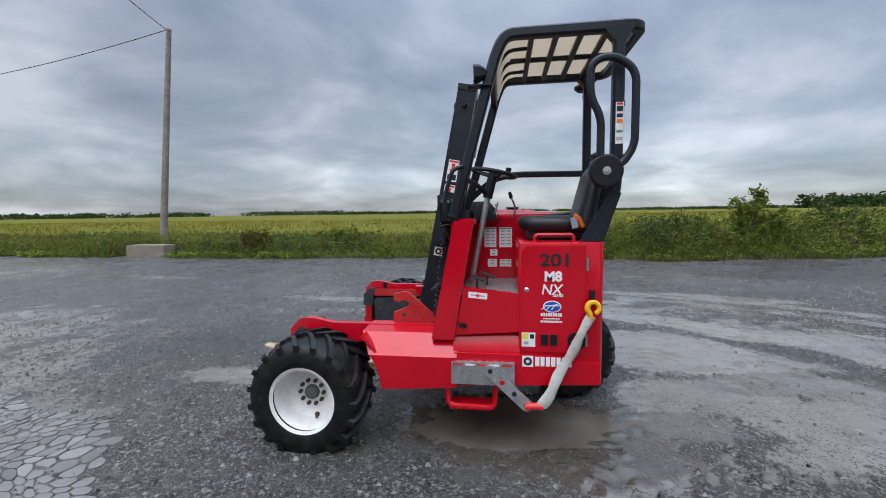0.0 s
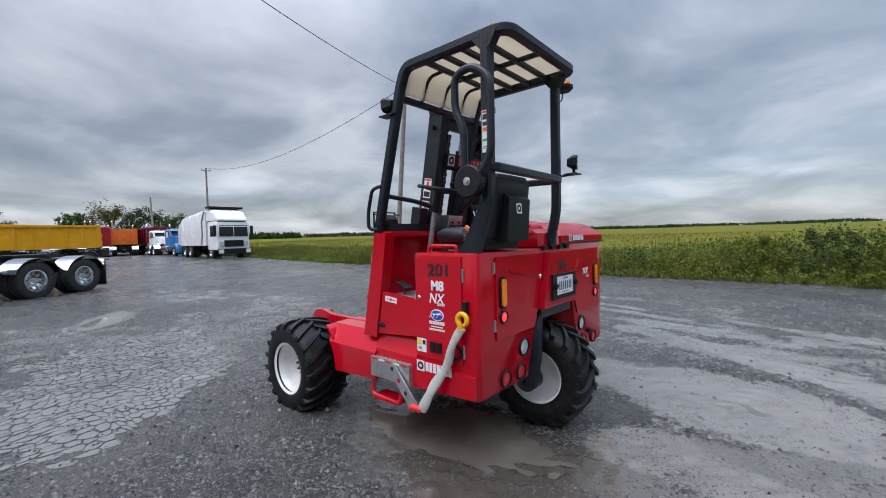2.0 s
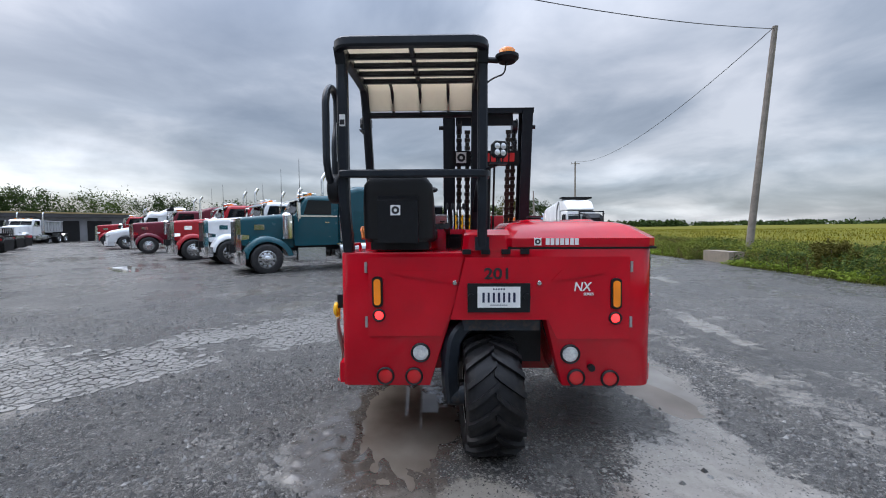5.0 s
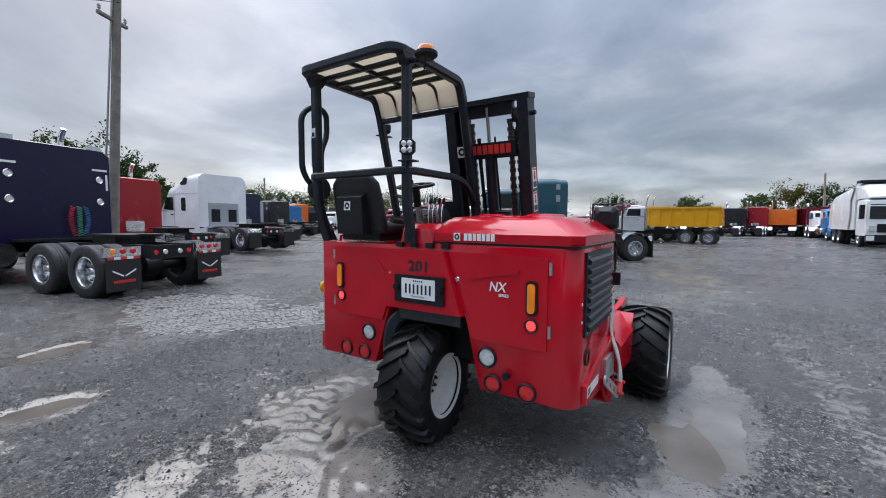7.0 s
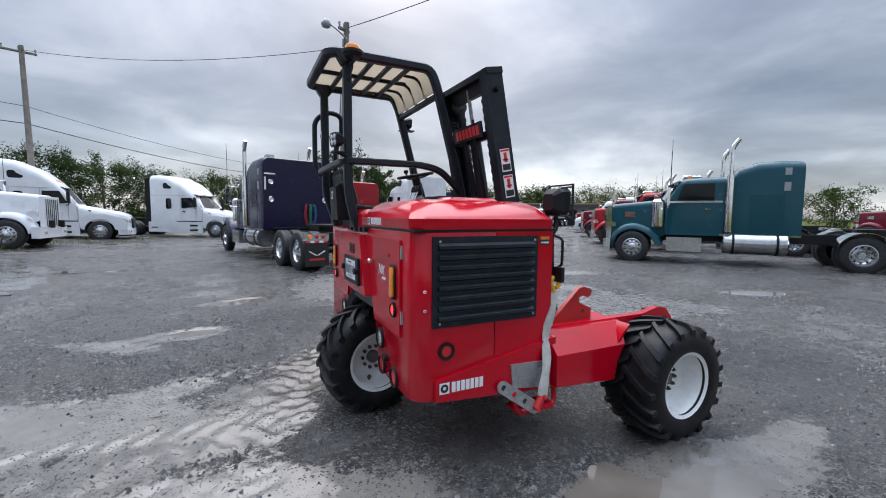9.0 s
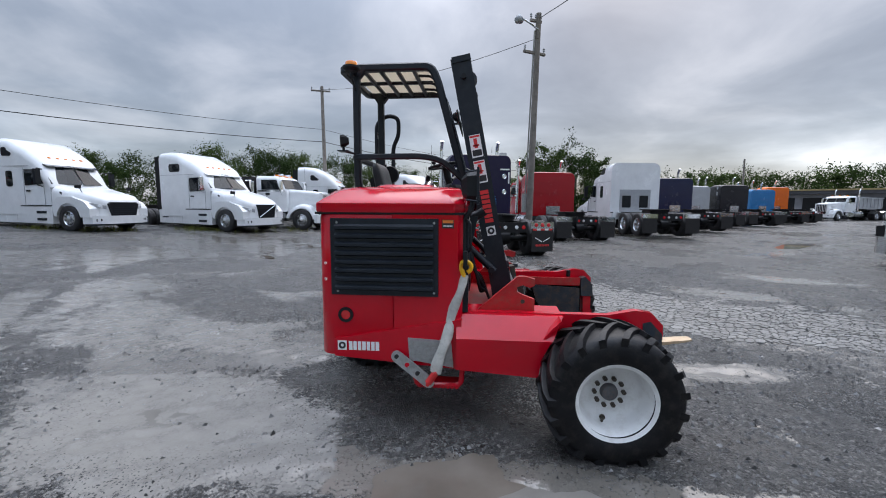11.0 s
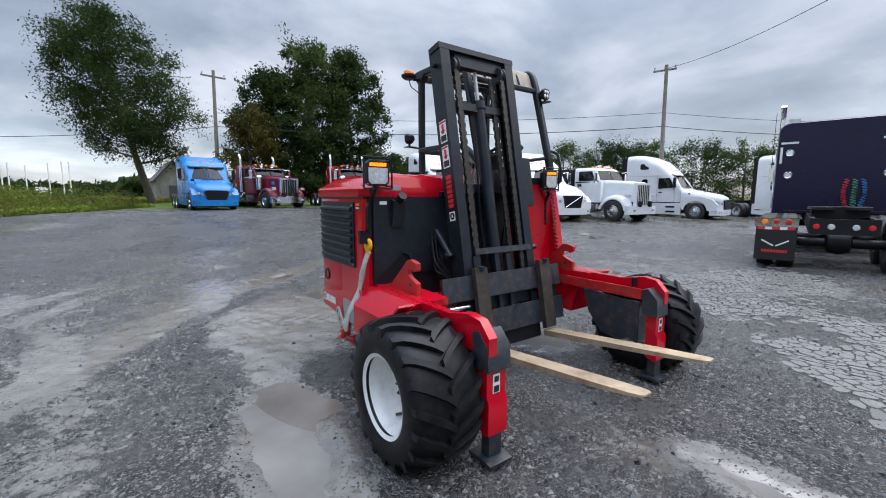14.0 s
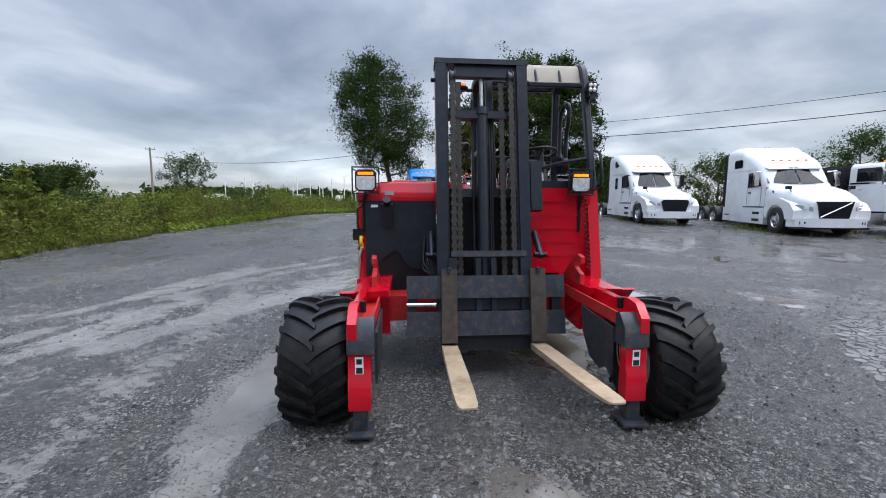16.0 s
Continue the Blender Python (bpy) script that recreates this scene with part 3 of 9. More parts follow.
def gravel_material():
    m = bpy.data.materials.new("wet_gravel")
    m.use_nodes = True
    n, l = m.node_tree.nodes, m.node_tree.links
    b = n["Principled BSDF"]
    tc = n.new("ShaderNodeTexCoord")

    def noise_(scale, detail=5, rough=0.6):
        t = n.new("ShaderNodeTexNoise")
        t.inputs["Scale"].default_value, t.inputs["Detail"].default_value, t.inputs["Roughness"].default_value = scale, detail, rough
        l.new(tc.outputs["Object"], t.inputs["Vector"])
        return t.outputs["Fac"]

    def ramp_(src, *stops):
        r = n.new("ShaderNodeValToRGB")
        e = r.color_ramp.elements
        e[0].position, e[0].color = stops[0][0], (*stops[0][1], 1)
        e[1].position, e[1].color = stops[-1][0], (*stops[-1][1], 1)
        for p, c in stops[1:-1]:
            e.new(p).color = (*c, 1)
        l.new(src, r.inputs[0])
        return r.outputs[0]

    def mix_(f, a, b_, mode="MIX"):
        x = n.new("ShaderNodeMix")
        x.data_type, x.blend_type = "RGBA", mode
        for sock, v in ((x.inputs[0], f), (x.inputs[6], a), (x.inputs[7], b_)):
            if isinstance(v, (int, float)):
                sock.default_value = v
            elif isinstance(v, tuple):
                sock.default_value = (*v, 1)
            else:
                l.new(v, sock)
        return x.outputs[2]

    def attr_(name):
        t = n.new("ShaderNodeAttribute")
        t.attribute_name = name
        return t.outputs["Fac"]

    def math_(op, a, b_=None, c=None):
        t = n.new("ShaderNodeMath")
        t.operation = op
        for i, v in enumerate((a, b_, c)):
            if v is None:
                continue
            if isinstance(v, (int, float)):
                t.inputs[i].default_value = v
            else:
                l.new(v, t.inputs[i])
        return t.outputs[0]

    def range_(src, a, b_, lo=0.0, hi=1.0):
        t = n.new("ShaderNodeMapRange")
        t.interpolation_type = "SMOOTHSTEP"
        for i, v in ((1, a), (2, b_), (3, lo), (4, hi)):
            t.inputs[i].default_value = v
        l.new(src, t.inputs[0])
        return t.outputs[0]

    def cells_(scale):
        t = n.new("ShaderNodeTexVoronoi")
        t.inputs["Scale"].default_value = scale
        l.new(tc.outputs["Object"], t.inputs["Vector"])
        c = n.new("ShaderNodeSeparateColor")
        l.new(t.outputs["Color"], c.inputs[0])
        return t.outputs["Distance"], c

    # small stones: cells of two sizes, each with its own tone
    dist, cell = cells_(110)
    dist2, cell2 = cells_(52)
    stones = ramp_(cell.outputs[0], (0.0, (0.009, 0.0088, 0.0086)), (0.45, (0.036, 0.035, 0.0342)), (0.78, (0.088, 0.086, 0.082)), (0.97, (0.27, 0.262, 0.248)))
    coarse = ramp_(cell2.outputs[0], (0.0, (0.011, 0.0108, 0.0105)), (0.6, (0.050, 0.0488, 0.047)), (0.96, (0.24, 0.233, 0.22)))
    col = mix_(range_(cell2.outputs[1], .62, .64), stones, coarse)
    patch = ramp_(noise_(0.33, 7), (0.34, (0.48, 0.48, 0.49)), (0.66, (1.22, 1.18, 1.12)))
    col = mix_(1.0, col, patch, "MULTIPLY")
    # silt packed between the stones
    packed = math_("MULTIPLY", range_(noise_(3.1, 9, 0.72), .38, .66), range_(cell.outputs[2], .15, .75, .35, 1.0))
    col = mix_(math_("MULTIPLY", packed, .72), col, (0.078, 0.073, 0.066))
    mud = math_("MULTIPLY", range_(noise_(0.8, 7, 0.65), .52, .72), .6)
    col = mix_(mud, col, (0.082, 0.073, 0.062))
    paved = range_(math_("ADD", attr_("paved"), math_("MULTIPLY_ADD", noise_(3.0, 6), .5, -.25)), .35, .8)
    col = mix_(math_("MULTIPLY", paved, .45), col, (0.060, 0.058, 0.054))
    # films of silty water with ragged shores; single stones stand out of them
    wander = math_("ADD", math_("MULTIPLY_ADD", noise_(1.9, 9, 0.72), 1.1, -.55), math_("MULTIPLY_ADD", noise_(14, 5, 0.7), .70, -.35))
    far_wet = math_("MULTIPLY", range_(noise_(0.16, 6, .62), .42, .62), .46)
    wet = math_("ADD", math_("MAXIMUM", attr_("wet"), far_wet), wander)
    film = range_(wet, .36, .52)
    grit = math_("SUBTRACT", 1.0, math_("MULTIPLY", range_(cell.outputs[1], .88, .90), range_(wet, 1.0, .60)))
    thin = range_(noise_(5.5, 9, 0.78), .34, .54, .58, 1.0)
    film = math_("MULTIPLY", math_("MULTIPLY", film, grit), math_("MAXIMUM", thin, range_(wet, .85, 1.15)))
    tone = math_("ADD", attr_("pale"), math_("MULTIPLY_ADD", noise_(2.6, 5), .7, -.35))
    # silt colour, its pale end raised to carry the sky's reflection on the film
    silt_sheen = ramp_(tone, (0.0, (0.066, 0.055, 0.045)), (0.5, (0.108, 0.097, 0.083)), (1.0, (0.205, 0.189, 0.164)))
    col = mix_(math_("MULTIPLY", film, .93), col, silt_sheen)
    l.new(col, b.inputs["Base Color"])
    damp = ramp_(noise_(0.55, 8, 0.68), (0.36, (0.13, 0.13, 0.13)), (0.62, (0.42, 0.42, 0.42)))
    l.new(mix_(math_("MINIMUM", math_("MULTIPLY", film, 1.5), 1.0), damp, (0.04, 0.04, 0.04)), b.inputs["Roughness"])
    l.new(math_("MULTIPLY_ADD", film, .30, .5), b.inputs["Specular IOR Level"])
    bp = n.new("ShaderNodeBump")
    bp.inputs["Distance"].default_value = 0.015
    l.new(math_("MULTIPLY_ADD", math_("MINIMUM", math_("MULTIPLY", film, 1.7), 1.0), -.96, 1.0), bp.inputs["Strength"])
    hgt = math_("ADD", math_("MULTIPLY", dist, -.7), math_("MULTIPLY_ADD", dist2, -.6, math_("MULTIPLY", noise_(26, 5), .6)))
    l.new(hgt, bp.inputs["Height"])
    l.new(bp.outputs[0], b.inputs["Normal"])
    return m


GRAVEL = gravel_material()
LAWN = material("wet_lawn", (0.085, 0.125, 0.028), 0.9, vary=0.3, scale=0.6, dirt=(0.14, 0.15, 0.04), dirt_amount=0.5, bump=0.5, bump_scale=12, spec=.04)
GRASS_GROUND = material("field_soil_and_grass", (0.085, 0.105, 0.030), 0.9, vary=0.45, scale=0.25, dirt=(0.19, 0.165, 0.045), dirt_amount=0.6, bump=0.5, bump_scale=3, spec=.04)
me.materials.append(GRAVEL)
me.materials.append(GRASS_GROUND)
me.materials.append(LAWN)
cxs, cys = gverts[gfaces[:, 0], 0], gverts[gfaces[:, 0], 1]
edge_wob = 0.5 * (vnoise(cxs, cys, 1.3, 8) - 0.5)
in_field = (cys > verge_line(cxs) + edge_wob) | (np.hypot(cxs, cys) > 170) | (cxs < -95) | (cys < -60) | (cxs > 24 + 2 * edge_wob)
on_lawn = (cxs > 24 + 2 * edge_wob) & (cxs < 75) & (cys < 12) & (cys > -60)
me.polygons.foreach_set("material_index", np.where(on_lawn, 2, in_field).astype(np.int32))
me.shade_smooth()

# puddle water: still sheets that show where the ground dips below them
def water_material(name, dark, light):
    m = bpy.data.materials.new(name)
    m.use_nodes = True
    nt = m.node_tree
    wb = nt.nodes["Principled BSDF"]
    wb.inputs["Roughness"].default_value = 0.03
    wb.inputs["IOR"].default_value = 1.33
    wtc, wno, wrp = nt.nodes.new("ShaderNodeTexCoord"), nt.nodes.new("ShaderNodeTexNoise"), nt.nodes.new("ShaderNodeValToRGB")
    wno.inputs["Scale"].default_value = 1.9
    wno.inputs["Detail"].default_value = 6
    nt.links.new(wtc.outputs["Object"], wno.inputs["Vector"])
    e = wrp.color_ramp.elements
    e[0].position, e[0].color, e[1].position, e[1].color = 0.35, (*dark, 1), 0.68, (*light, 1)
    nt.links.new(wno.outputs["Fac"], wrp.inputs[0])
    nt.links.new(wrp.outputs[0], wb.inputs["Base Color"])
    return m


BROWN_WATER = water_material("brown_puddle_water", (0.085, 0.070, 0.056), (0.165, 0.142, 0.118))
# milky base colour holds both silt and the bright sky mirrored in the pools
MILKY_SHEEN_WATER = water_material("silty_sheen_puddle_water", (0.120, 0.110, 0.096), (0.195, 0.182, 0.162))
for k_, (cx, cy, rx, ry, deg, depth, tone) in enumerate(PUDDLES):
    gz = 0.045 * max(0.0, min(14.0, cx - 5))
    bmw = bmesh.new()
    c, s = math.cos(radians(deg)), math.sin(radians(deg))
    ring = []
    for k in range(28):
        a = 2 * math.pi * k / 28
        u, v = rx * 1.4 * math.cos(a), ry * 1.4 * math.sin(a)
        ring.append((cx + u * c - v * s, cy + u * s + v * c))
    add_prism(bmw, ring, "z", gz - 0.03, gz + 0.0005 * (k_ % 5))
    pud = part("puddle", bmw, MILKY_SHEEN_WATER if tone > .45 else BROWN_WATER, None, smooth=0)
    tagged(pud, "shallow puddle of silty rain water with sky sheen in its milky colour" if tone > .45 else "shallow puddle of brown rain water on the gravel", "puddle", "puddles in the yard", "structure")

# ---- loose stones and broken asphalt ----
rng = np.random.RandomState(4)


def pebbles(n, name, size_lo, size_hi, reach, mat, label):
    """Small angular stones strewn over the near yard."""
    ang = rng.rand(n) * 2 * math.pi
    rad = 1.3 + reach * rng.rand(n) ** .75
    x, y = .1 + rad * np.cos(ang), 3.5 + rad * np.sin(ang)
    keep = (vnoise(x, y, 1.2, 71) + .35 * rng.rand(n)) > .42
    x, y = x[keep], y[keep]
    z = ground_height(x, y)
    keep = (z > -.012) & ((wetness(x, y)[0] < .42) | (rng.rand(len(x)) < .10))
    x, y, z = x[keep], y[keep], z[keep]
    m = len(x)
    s = size_lo + (size_hi - size_lo) * rng.rand(m) ** 2.6
    dirs = np.array([(1, 0, 0), (0, 1, 0), (-1, 0, 0), (0, -1, 0), (0, 0, 1)], float)
    turn = rng.rand(m) * 6.283
    c, sn = np.cos(turn), np.sin(turn)
    v = np.empty((m, 5, 3))
    for k, d in enumerate(dirs):
        st = s * (.55 + .75 * rng.rand(m))
        dx, dy = d[0] * st, d[1] * st * (.6 + .5 * rng.rand(m))
        v[:, k, 0] = x + dx * c - dy * sn
        v[:, k, 1] = y + dx * sn + dy * c
        v[:, k, 2] = z - .001 + d[2] * st * .75
    b = np.arange(m) * 5
    f = np.concatenate([np.stack([b + i, b + (i + 1) % 4, b + 4], 1) for i in range(4)])
    stuff(name, v.reshape(-1, 3).tolist(), f.tolist(), mat, label, "gravel")


pebbles(98000, "gravel", .005, .026, 7.0, STONE, "loose grey gravel strewn over the wet yard")

# plates of broken asphalt: an irregular honeycomb with open cracks
ASPHALT = material("old_wet_asphalt", (0.146, 0.141, 0.131), .36, vary=.3, scale=1.6, dirt=(.13, .125, .115), dirt_amount=.75, bump=.6, bump_scale=110, per_piece=.30, spec=.6)


def broken_asphalt():
    cell = .098
    nr, nc = 104, 86
    r, c = np.meshgrid(np.arange(nr), np.arange(nc), indexing="ij")
    P_ = np.stack([-7.0 + (c + .5 * (r % 2)) * cell, -5.6 + r * cell * .866], -1) + rng.normal(size=(nr, nc, 2)) * cell * .34
    wx, wy = P_[..., 0].copy(), P_[..., 1].copy()
    P_[..., 0] += .22 * (vnoise(wx, wy, .42, 84) - .5)
    P_[..., 1] += .22 * (vnoise(wx, wy, .42, 85) - .5)
    r, c = r[1:-1, 1:-1].ravel(), c[1:-1, 1:-1].ravel()
    o = r % 2
    nb = [(r, c + 1), (r + 1, c + o), (r + 1, c - 1 + o), (r, c - 1), (r - 1, c - 1 + o), (r - 1, c + o)]
    me_ = P_[r, c]
    ring = np.stack([(me_ + P_[nb[k]] + P_[nb[(k + 1) % 6]]) / 3 for k in range(6)], 1)
    cen = ring.mean(1)
    worn = .30 * vnoise(cen[:, 0], cen[:, 1], .33, 86) + .22 * vnoise(cen[:, 0], cen[:, 1], 1.3, 87)
    keep = crack_zone(cen[:, 0], cen[:, 1]) > .30 + worn + .28 * rng.rand(len(cen))
    ring, cen = ring[keep], cen[keep]
    m = len(cen)
    gap = .83 + .13 * rng.rand(m, 1, 1)
    ring = cen[:, None] + (ring - cen[:, None]) * gap
    # blunt the corners: each becomes two
    after, before = np.roll(ring, -1, 1), np.roll(ring, 1, 1)
    ring = np.stack([ring * .84 + before * .16, ring * .84 + after * .16], 2).reshape(m, 12, 2)
    ring = ring + rng.normal(size=ring.shape) * .0016
    g = ground_height(ring[..., 0], ring[..., 1]) * .35 + ground_height(cen[:, 0], cen[:, 1])[:, None] * .65
    top = cen[:, None] + (ring - cen[:, None]) * .95
    h = .003 + .004 * rng.rand(m, 1)
    low = np.concatenate([ring, (g - .015)[..., None]], -1)
    high = np.concatenate([top, (g + h)[..., None]], -1)
    verts = np.concatenate([low, high], 1).reshape(-1, 3)
    near = np.argsort(np.hypot(cen[:, 0] + 1.9, cen[:, 1] - 1.0))[:300]
    one = [tuple(range(12, 24))] + [(k, (k + 1) % 12, 12 + (k + 1) % 12, 12 + k) for k in range(12)]
    v3 = verts.reshape(m, 24, 3)
    for k in near:
        mid = v3[k].mean(0)
        pm = bpy.data.meshes.new("asphalt_plate")
        pm.from_pydata((v3[k] - mid).tolist(), [], one)
        pm.materials.append(ASPHALT)
        piece = new("asphalt_plate", pm)
        piece.parent = ground
        piece.matrix_basis = Matrix.Translation(mid)
    rest = np.setdiff1d(np.arange(m), near)
    keep_v = v3[rest].reshape(-1, 3)
    i0 = np.arange(len(rest)) * 24
    faces = np.stack([i0 + 12 + k for k in range(12)], 1).tolist()
    for k in range(12):
        faces += np.stack([i0 + k, i0 + (k + 1) % 12, i0 + 12 + (k + 1) % 12, i0 + 12 + k], 1).tolist()
    stuff("broken_asphalt", keep_v.tolist(), faces, ASPHALT, "pale cracked plates of old wet asphalt", "asphalt")


broken_asphalt()

# ---- the three-wheeled forklift ----
BASE = Vector((0.0, 3.53, 0.0))
lift = thing("forklift", BASE, "red three-wheeled truck-mounted forklift with charcoal mast and roll cage, wet", "forklift")
OFF = BASE

LEFT, RIGHT, REAR, FRONT = ((1, 0, 0), (90, 0, 0)), ((-1, 0, 0), (90, 0, 180)), ((0, 1, 0), (90, 0, 90)), ((0, -1, 0), (90, 0, -90))
UP = (0, 0, 1)


def bars(name, centre, face, w, h, count, mat, parent, along=None, up=UP, slant=0.0, fill=0.76):
    """A word that is not spelled out: a row of upright bars."""
    a, b = Vector(along or face[0]).normalized(), Vector(up).normalized()
    n = a.cross(b)
    step = w / count
    for i in range(count):
        bm = bmesh.new()
        c = Vector(centre) + a * (-w / 2 + step * (i + 0.5))
        bw = step * fill * (0.97 if i % 3 else 1.05)
        add_loft(bm, [[c + a * (sx * bw / 2 + slant * sy * h / 2) + b * sy * h / 2 + n * d for sx, sy in ((-1, -1), (1, -1), (1, 1), (-1, 1))] for d in (0.0, 0.0016)])
        part(name, bm, mat, parent, smooth=0)


def emblem(centre, face, size, parent, up=UP, along=None):
    """A white square badge with a plain dark ring on it."""
    a, b = Vector(along or face[0]).normalized(), Vector(up).normalized()
    n = a.cross(b)
    p = plate("badge", centre, a, b, size, size * 1.04, WHITE_DECAL, parent, 0.0012)
    bm = bmesh.new()
    add_lathe(bm, [(size * 0.17, 0), (size * 0.17, 0.0008), (size * 0.40, 0.0008), (size * 0.40, 0)], Vector(centre) + n * 0.0012 - OFF * 0, n, 14)
    part("badge_ring", bm, BLACK_DECAL, p, smooth=0)
    return p


# wheels
def lug_tyre(R=0.393, half=0.195):
    bm = bmesh.new()
    c = R - 0.028
    prof = [(0.200, -0.165), (0.216, -0.182), (0.232, -0.190), (0.262, -half), (0.315, -half + 0.001), (c - 0.014, -0.172), (c - 0.004, -0.12), (c, 0)]
    prof = prof + [(r, -a) for r, a in prof[-2::-1]] + [(0.200, -0.165)]
    add_lathe(bm, prof, (0, 0, 0), (0, 1, 0), 64)
    return bm


def lug_bars(R=0.393, half=0.195, count=19):
    bm = bmesh.new()
    c = R - 0.034
    for side in (-1, 1):
        for k in range(count):
            base = 2 * math.pi * (k + (0.5 if side > 0 else 0.0)) / count
            rings = []
            for i in range(6):
                s = i / 5
                phi = base + 0.36 * s ** 0.85
                y = side * (-0.012 + (half + 0.010) * s)
                top = R - 0.002 - (0.020 * s ** 4)
                bot = c - 0.030 * s ** 5 - 0.006
                if i == 5:
                    top, bot = R - 0.030, c - 0.075
                wdt = 0.021 + 0.005 * s
                ring = []
                for dphi, rr in ((-wdt, bot), (-wdt * 0.72, top), (wdt * 0.72, top), (wdt, bot)):
                    a = phi + dphi / R
                    ring.append((-math.cos(a) * rr, y, math.sin(a) * rr))
                rings.append(ring)
            add_loft(bm, rings)
    return bm


def build_wheel(place, side, turn=0.0):
    """side: +1 shows its dish to +y, -1 to -y."""
    global OFF
    OFF = Vector((0, 0, 0))
    bm = bmesh.new()
    # a deep dished rim
    prof = [(0.196, -0.168), (0.216, -0.172), (0.216, -0.162), (0.190, -0.150), (0.186, -0.02), (0.18, 0.0), (0.16, 0.016), (0.075, 0.016), (0.072, 0.018), (0.0, 0.018),
            ]
    add_lathe(bm, prof, (0, 0, 0), (0, 1, 0), 40)
    add_lathe(bm, [(0.0, 0.022), (0.10, 0.022), (0.158, 0.024), (0.172, 0.040), (0.184, 0.085), (0.190, 0.145), (0.206, 0.158), (0.219, 0.164), (0.223, 0.178), (0.216, 0.183), (0.205, 0.176), (0.196, 0.172)], (0, 0, 0), (0, 1, 0), 48)
    wheel = part("wheel", bm, RIM, lift, "white deep-dished wheel rim", smooth=50)
    bm = lug_tyre()
    part("tyre", bm, RUBBER, wheel, "wet black lugged tyre", smooth=50)
    part("tread", lug_bars(), RUBBER, wheel, smooth=30)
    bm = bmesh.new()
    add_lathe(bm, [(0.0, 0.052), (0.040, 0.052), (0.046, 0.046), (0.049, 0.020)], (0, 0, 0), (0, 1, 0), 24)
    part("hub_cap", bm, HUB, wheel, "grey hub cap")
    for i in range(10):
        a = 2 * math.pi * i / 10
        bm = bmesh.new()
        x, z = 0.080 * math.cos(a), 0.080 * math.sin(a)
        add_cyl(bm, (x, 0.020, z), (x, 0.042, z), 0.0135, 6)
        add_cyl(bm, (x, 0.042, z), (x, 0.052, z), 0.0075, 6)
        part("wheel_nut", bm, NUT, wheel, smooth=30)
    bm = bmesh.new()
    add_cyl(bm, (0.03, 0.035, -0.150), (0.045, 0.075, -0.152), 0.008, 8)
    add_cyl(bm, (0.03, 0.030, -0.150), (0.032, 0.040, -0.150), 0.016, 10)
    part("valve", bm, NUT, wheel)
    wheel.matrix_basis = Matrix.Translation(Vector(place) - BASE) @ (pose(0, 0, 0, 0, 0, turn) if side > 0 else pose(0, 0, 0, 0, 0, turn) @ Matrix.Diagonal((1, -1, 1, 1)))
    OFF = BASE
    return wheel


build_wheel((-1.152, 4.665, 0.366), 1)
build_wheel((-1.240, 2.492, 0.352), -1)
rear_wheel = build_wheel((0.515, 3.475, 0.378), 1, 4)
rear_wheel.matrix_basis = rear_wheel.matrix_basis @ Matrix.Diagonal((1, .92, 1, 1))

# ---- red bodywork
YL, YR, XR = 2.512, 4.535, 0.606
bm = bmesh.new()
add_prism(bm, [(YL, .455), (3.085, .455), (3.225, .905), (3.835, .905), (3.945, .455), (YR, .455), (YR, 1.352), (3.36, 1.352), (3.36, 1.332), (YL, 1.332)], "x", .105, XR)
bm.edges.ensure_lookup_table()
for yy, off in ((YR, .105), (YL, .045)):
    ed = [e for e in bm.edges if all(abs(v.co.x - XR) < 1e-4 and abs(v.co.y - yy) < 1e-4 for v in e.verts)]
    bmesh.ops.bevel(bm, geom=ed, offset=off, segments=6, profile=.5, affect="EDGES")
body = part("body_shell", bm, RED, lift, "glossy red steel rear bodywork", bevel=0.014, segments=2)
bm = bmesh.new()
add_prism(bm, [(-.312, 4.47), (-.312, YR - .03), (-.282, YR), (.12, YR), (.12, 3.86), (-.312, 3.86)], "z", .60, 1.352)
part("engine_bay", bm, RED, lift, bevel=0.012)
# right side lower band, that stands proud
bm = bmesh.new()
add_prism(bm, [(.49, .458), (.49, .570), (-.31, .715), (-.31, .40)], "y", YR - .2, YR + .022)
part("side_skirt", bm, RED, lift, bevel=0.014)
bm = bmesh.new()
add_prism(bm, [(.585, .470), (.585, .600), (.10, .640), (-.30, .640), (-.30, .425), (-.02, .440)], "y", YL - .022, YL + .2)
part("side_skirt", bm, RED, lift, bevel=0.014)
# bonnet: a domed cover over the engine
def rect(x0, x1, y0, y1, z, k=0.05):
    return [(x0 + k, y0, z), (x1 - k, y0, z), (x1, y0 + k, z), (x1, y1 - k, z), (x1 - k, y1, z), (x0 + k, y1, z), (x0, y1 - k, z), (x0, y0 + k, z)]


bm = bmesh.new()
add_loft(bm, [rect(-.318, .612, 3.56, 4.543, 1.362, .06), rect(-.320, .616, 3.555, 4.547, 1.372, .06), rect(-.320, .616, 3.555, 4.547, 1.418, .06), rect(-.312, .600, 3.565, 4.530, 1.436, .07), rect(-.292, .545, 3.60, 4.440, 1.496, .09), rect(-.272, .505, 3.63, 4.360, 1.520, .10), rect(-.22, .44, 3.70, 4.26, 1.529, .10)])
bonnet = part("bonnet", bm, RED, lift, "glossy red engine bonnet with chamfered shoulders", smooth=24)
bm = bmesh.new()
for y0, y1 in ((3.72, 3.90), (4.08, 4.26)):
    add_loft(bm, [rect(-.10, .30, y0, y1, 1.528, .03), rect(-.08, .27, y0 + .015, y1 - .015, 1.545, .04)])
part("bonnet_rib", bm, RED, bonnet, smooth=35)
bm = B((-.316, 3.35, 1.350), (.606, 4.537, 1.364))
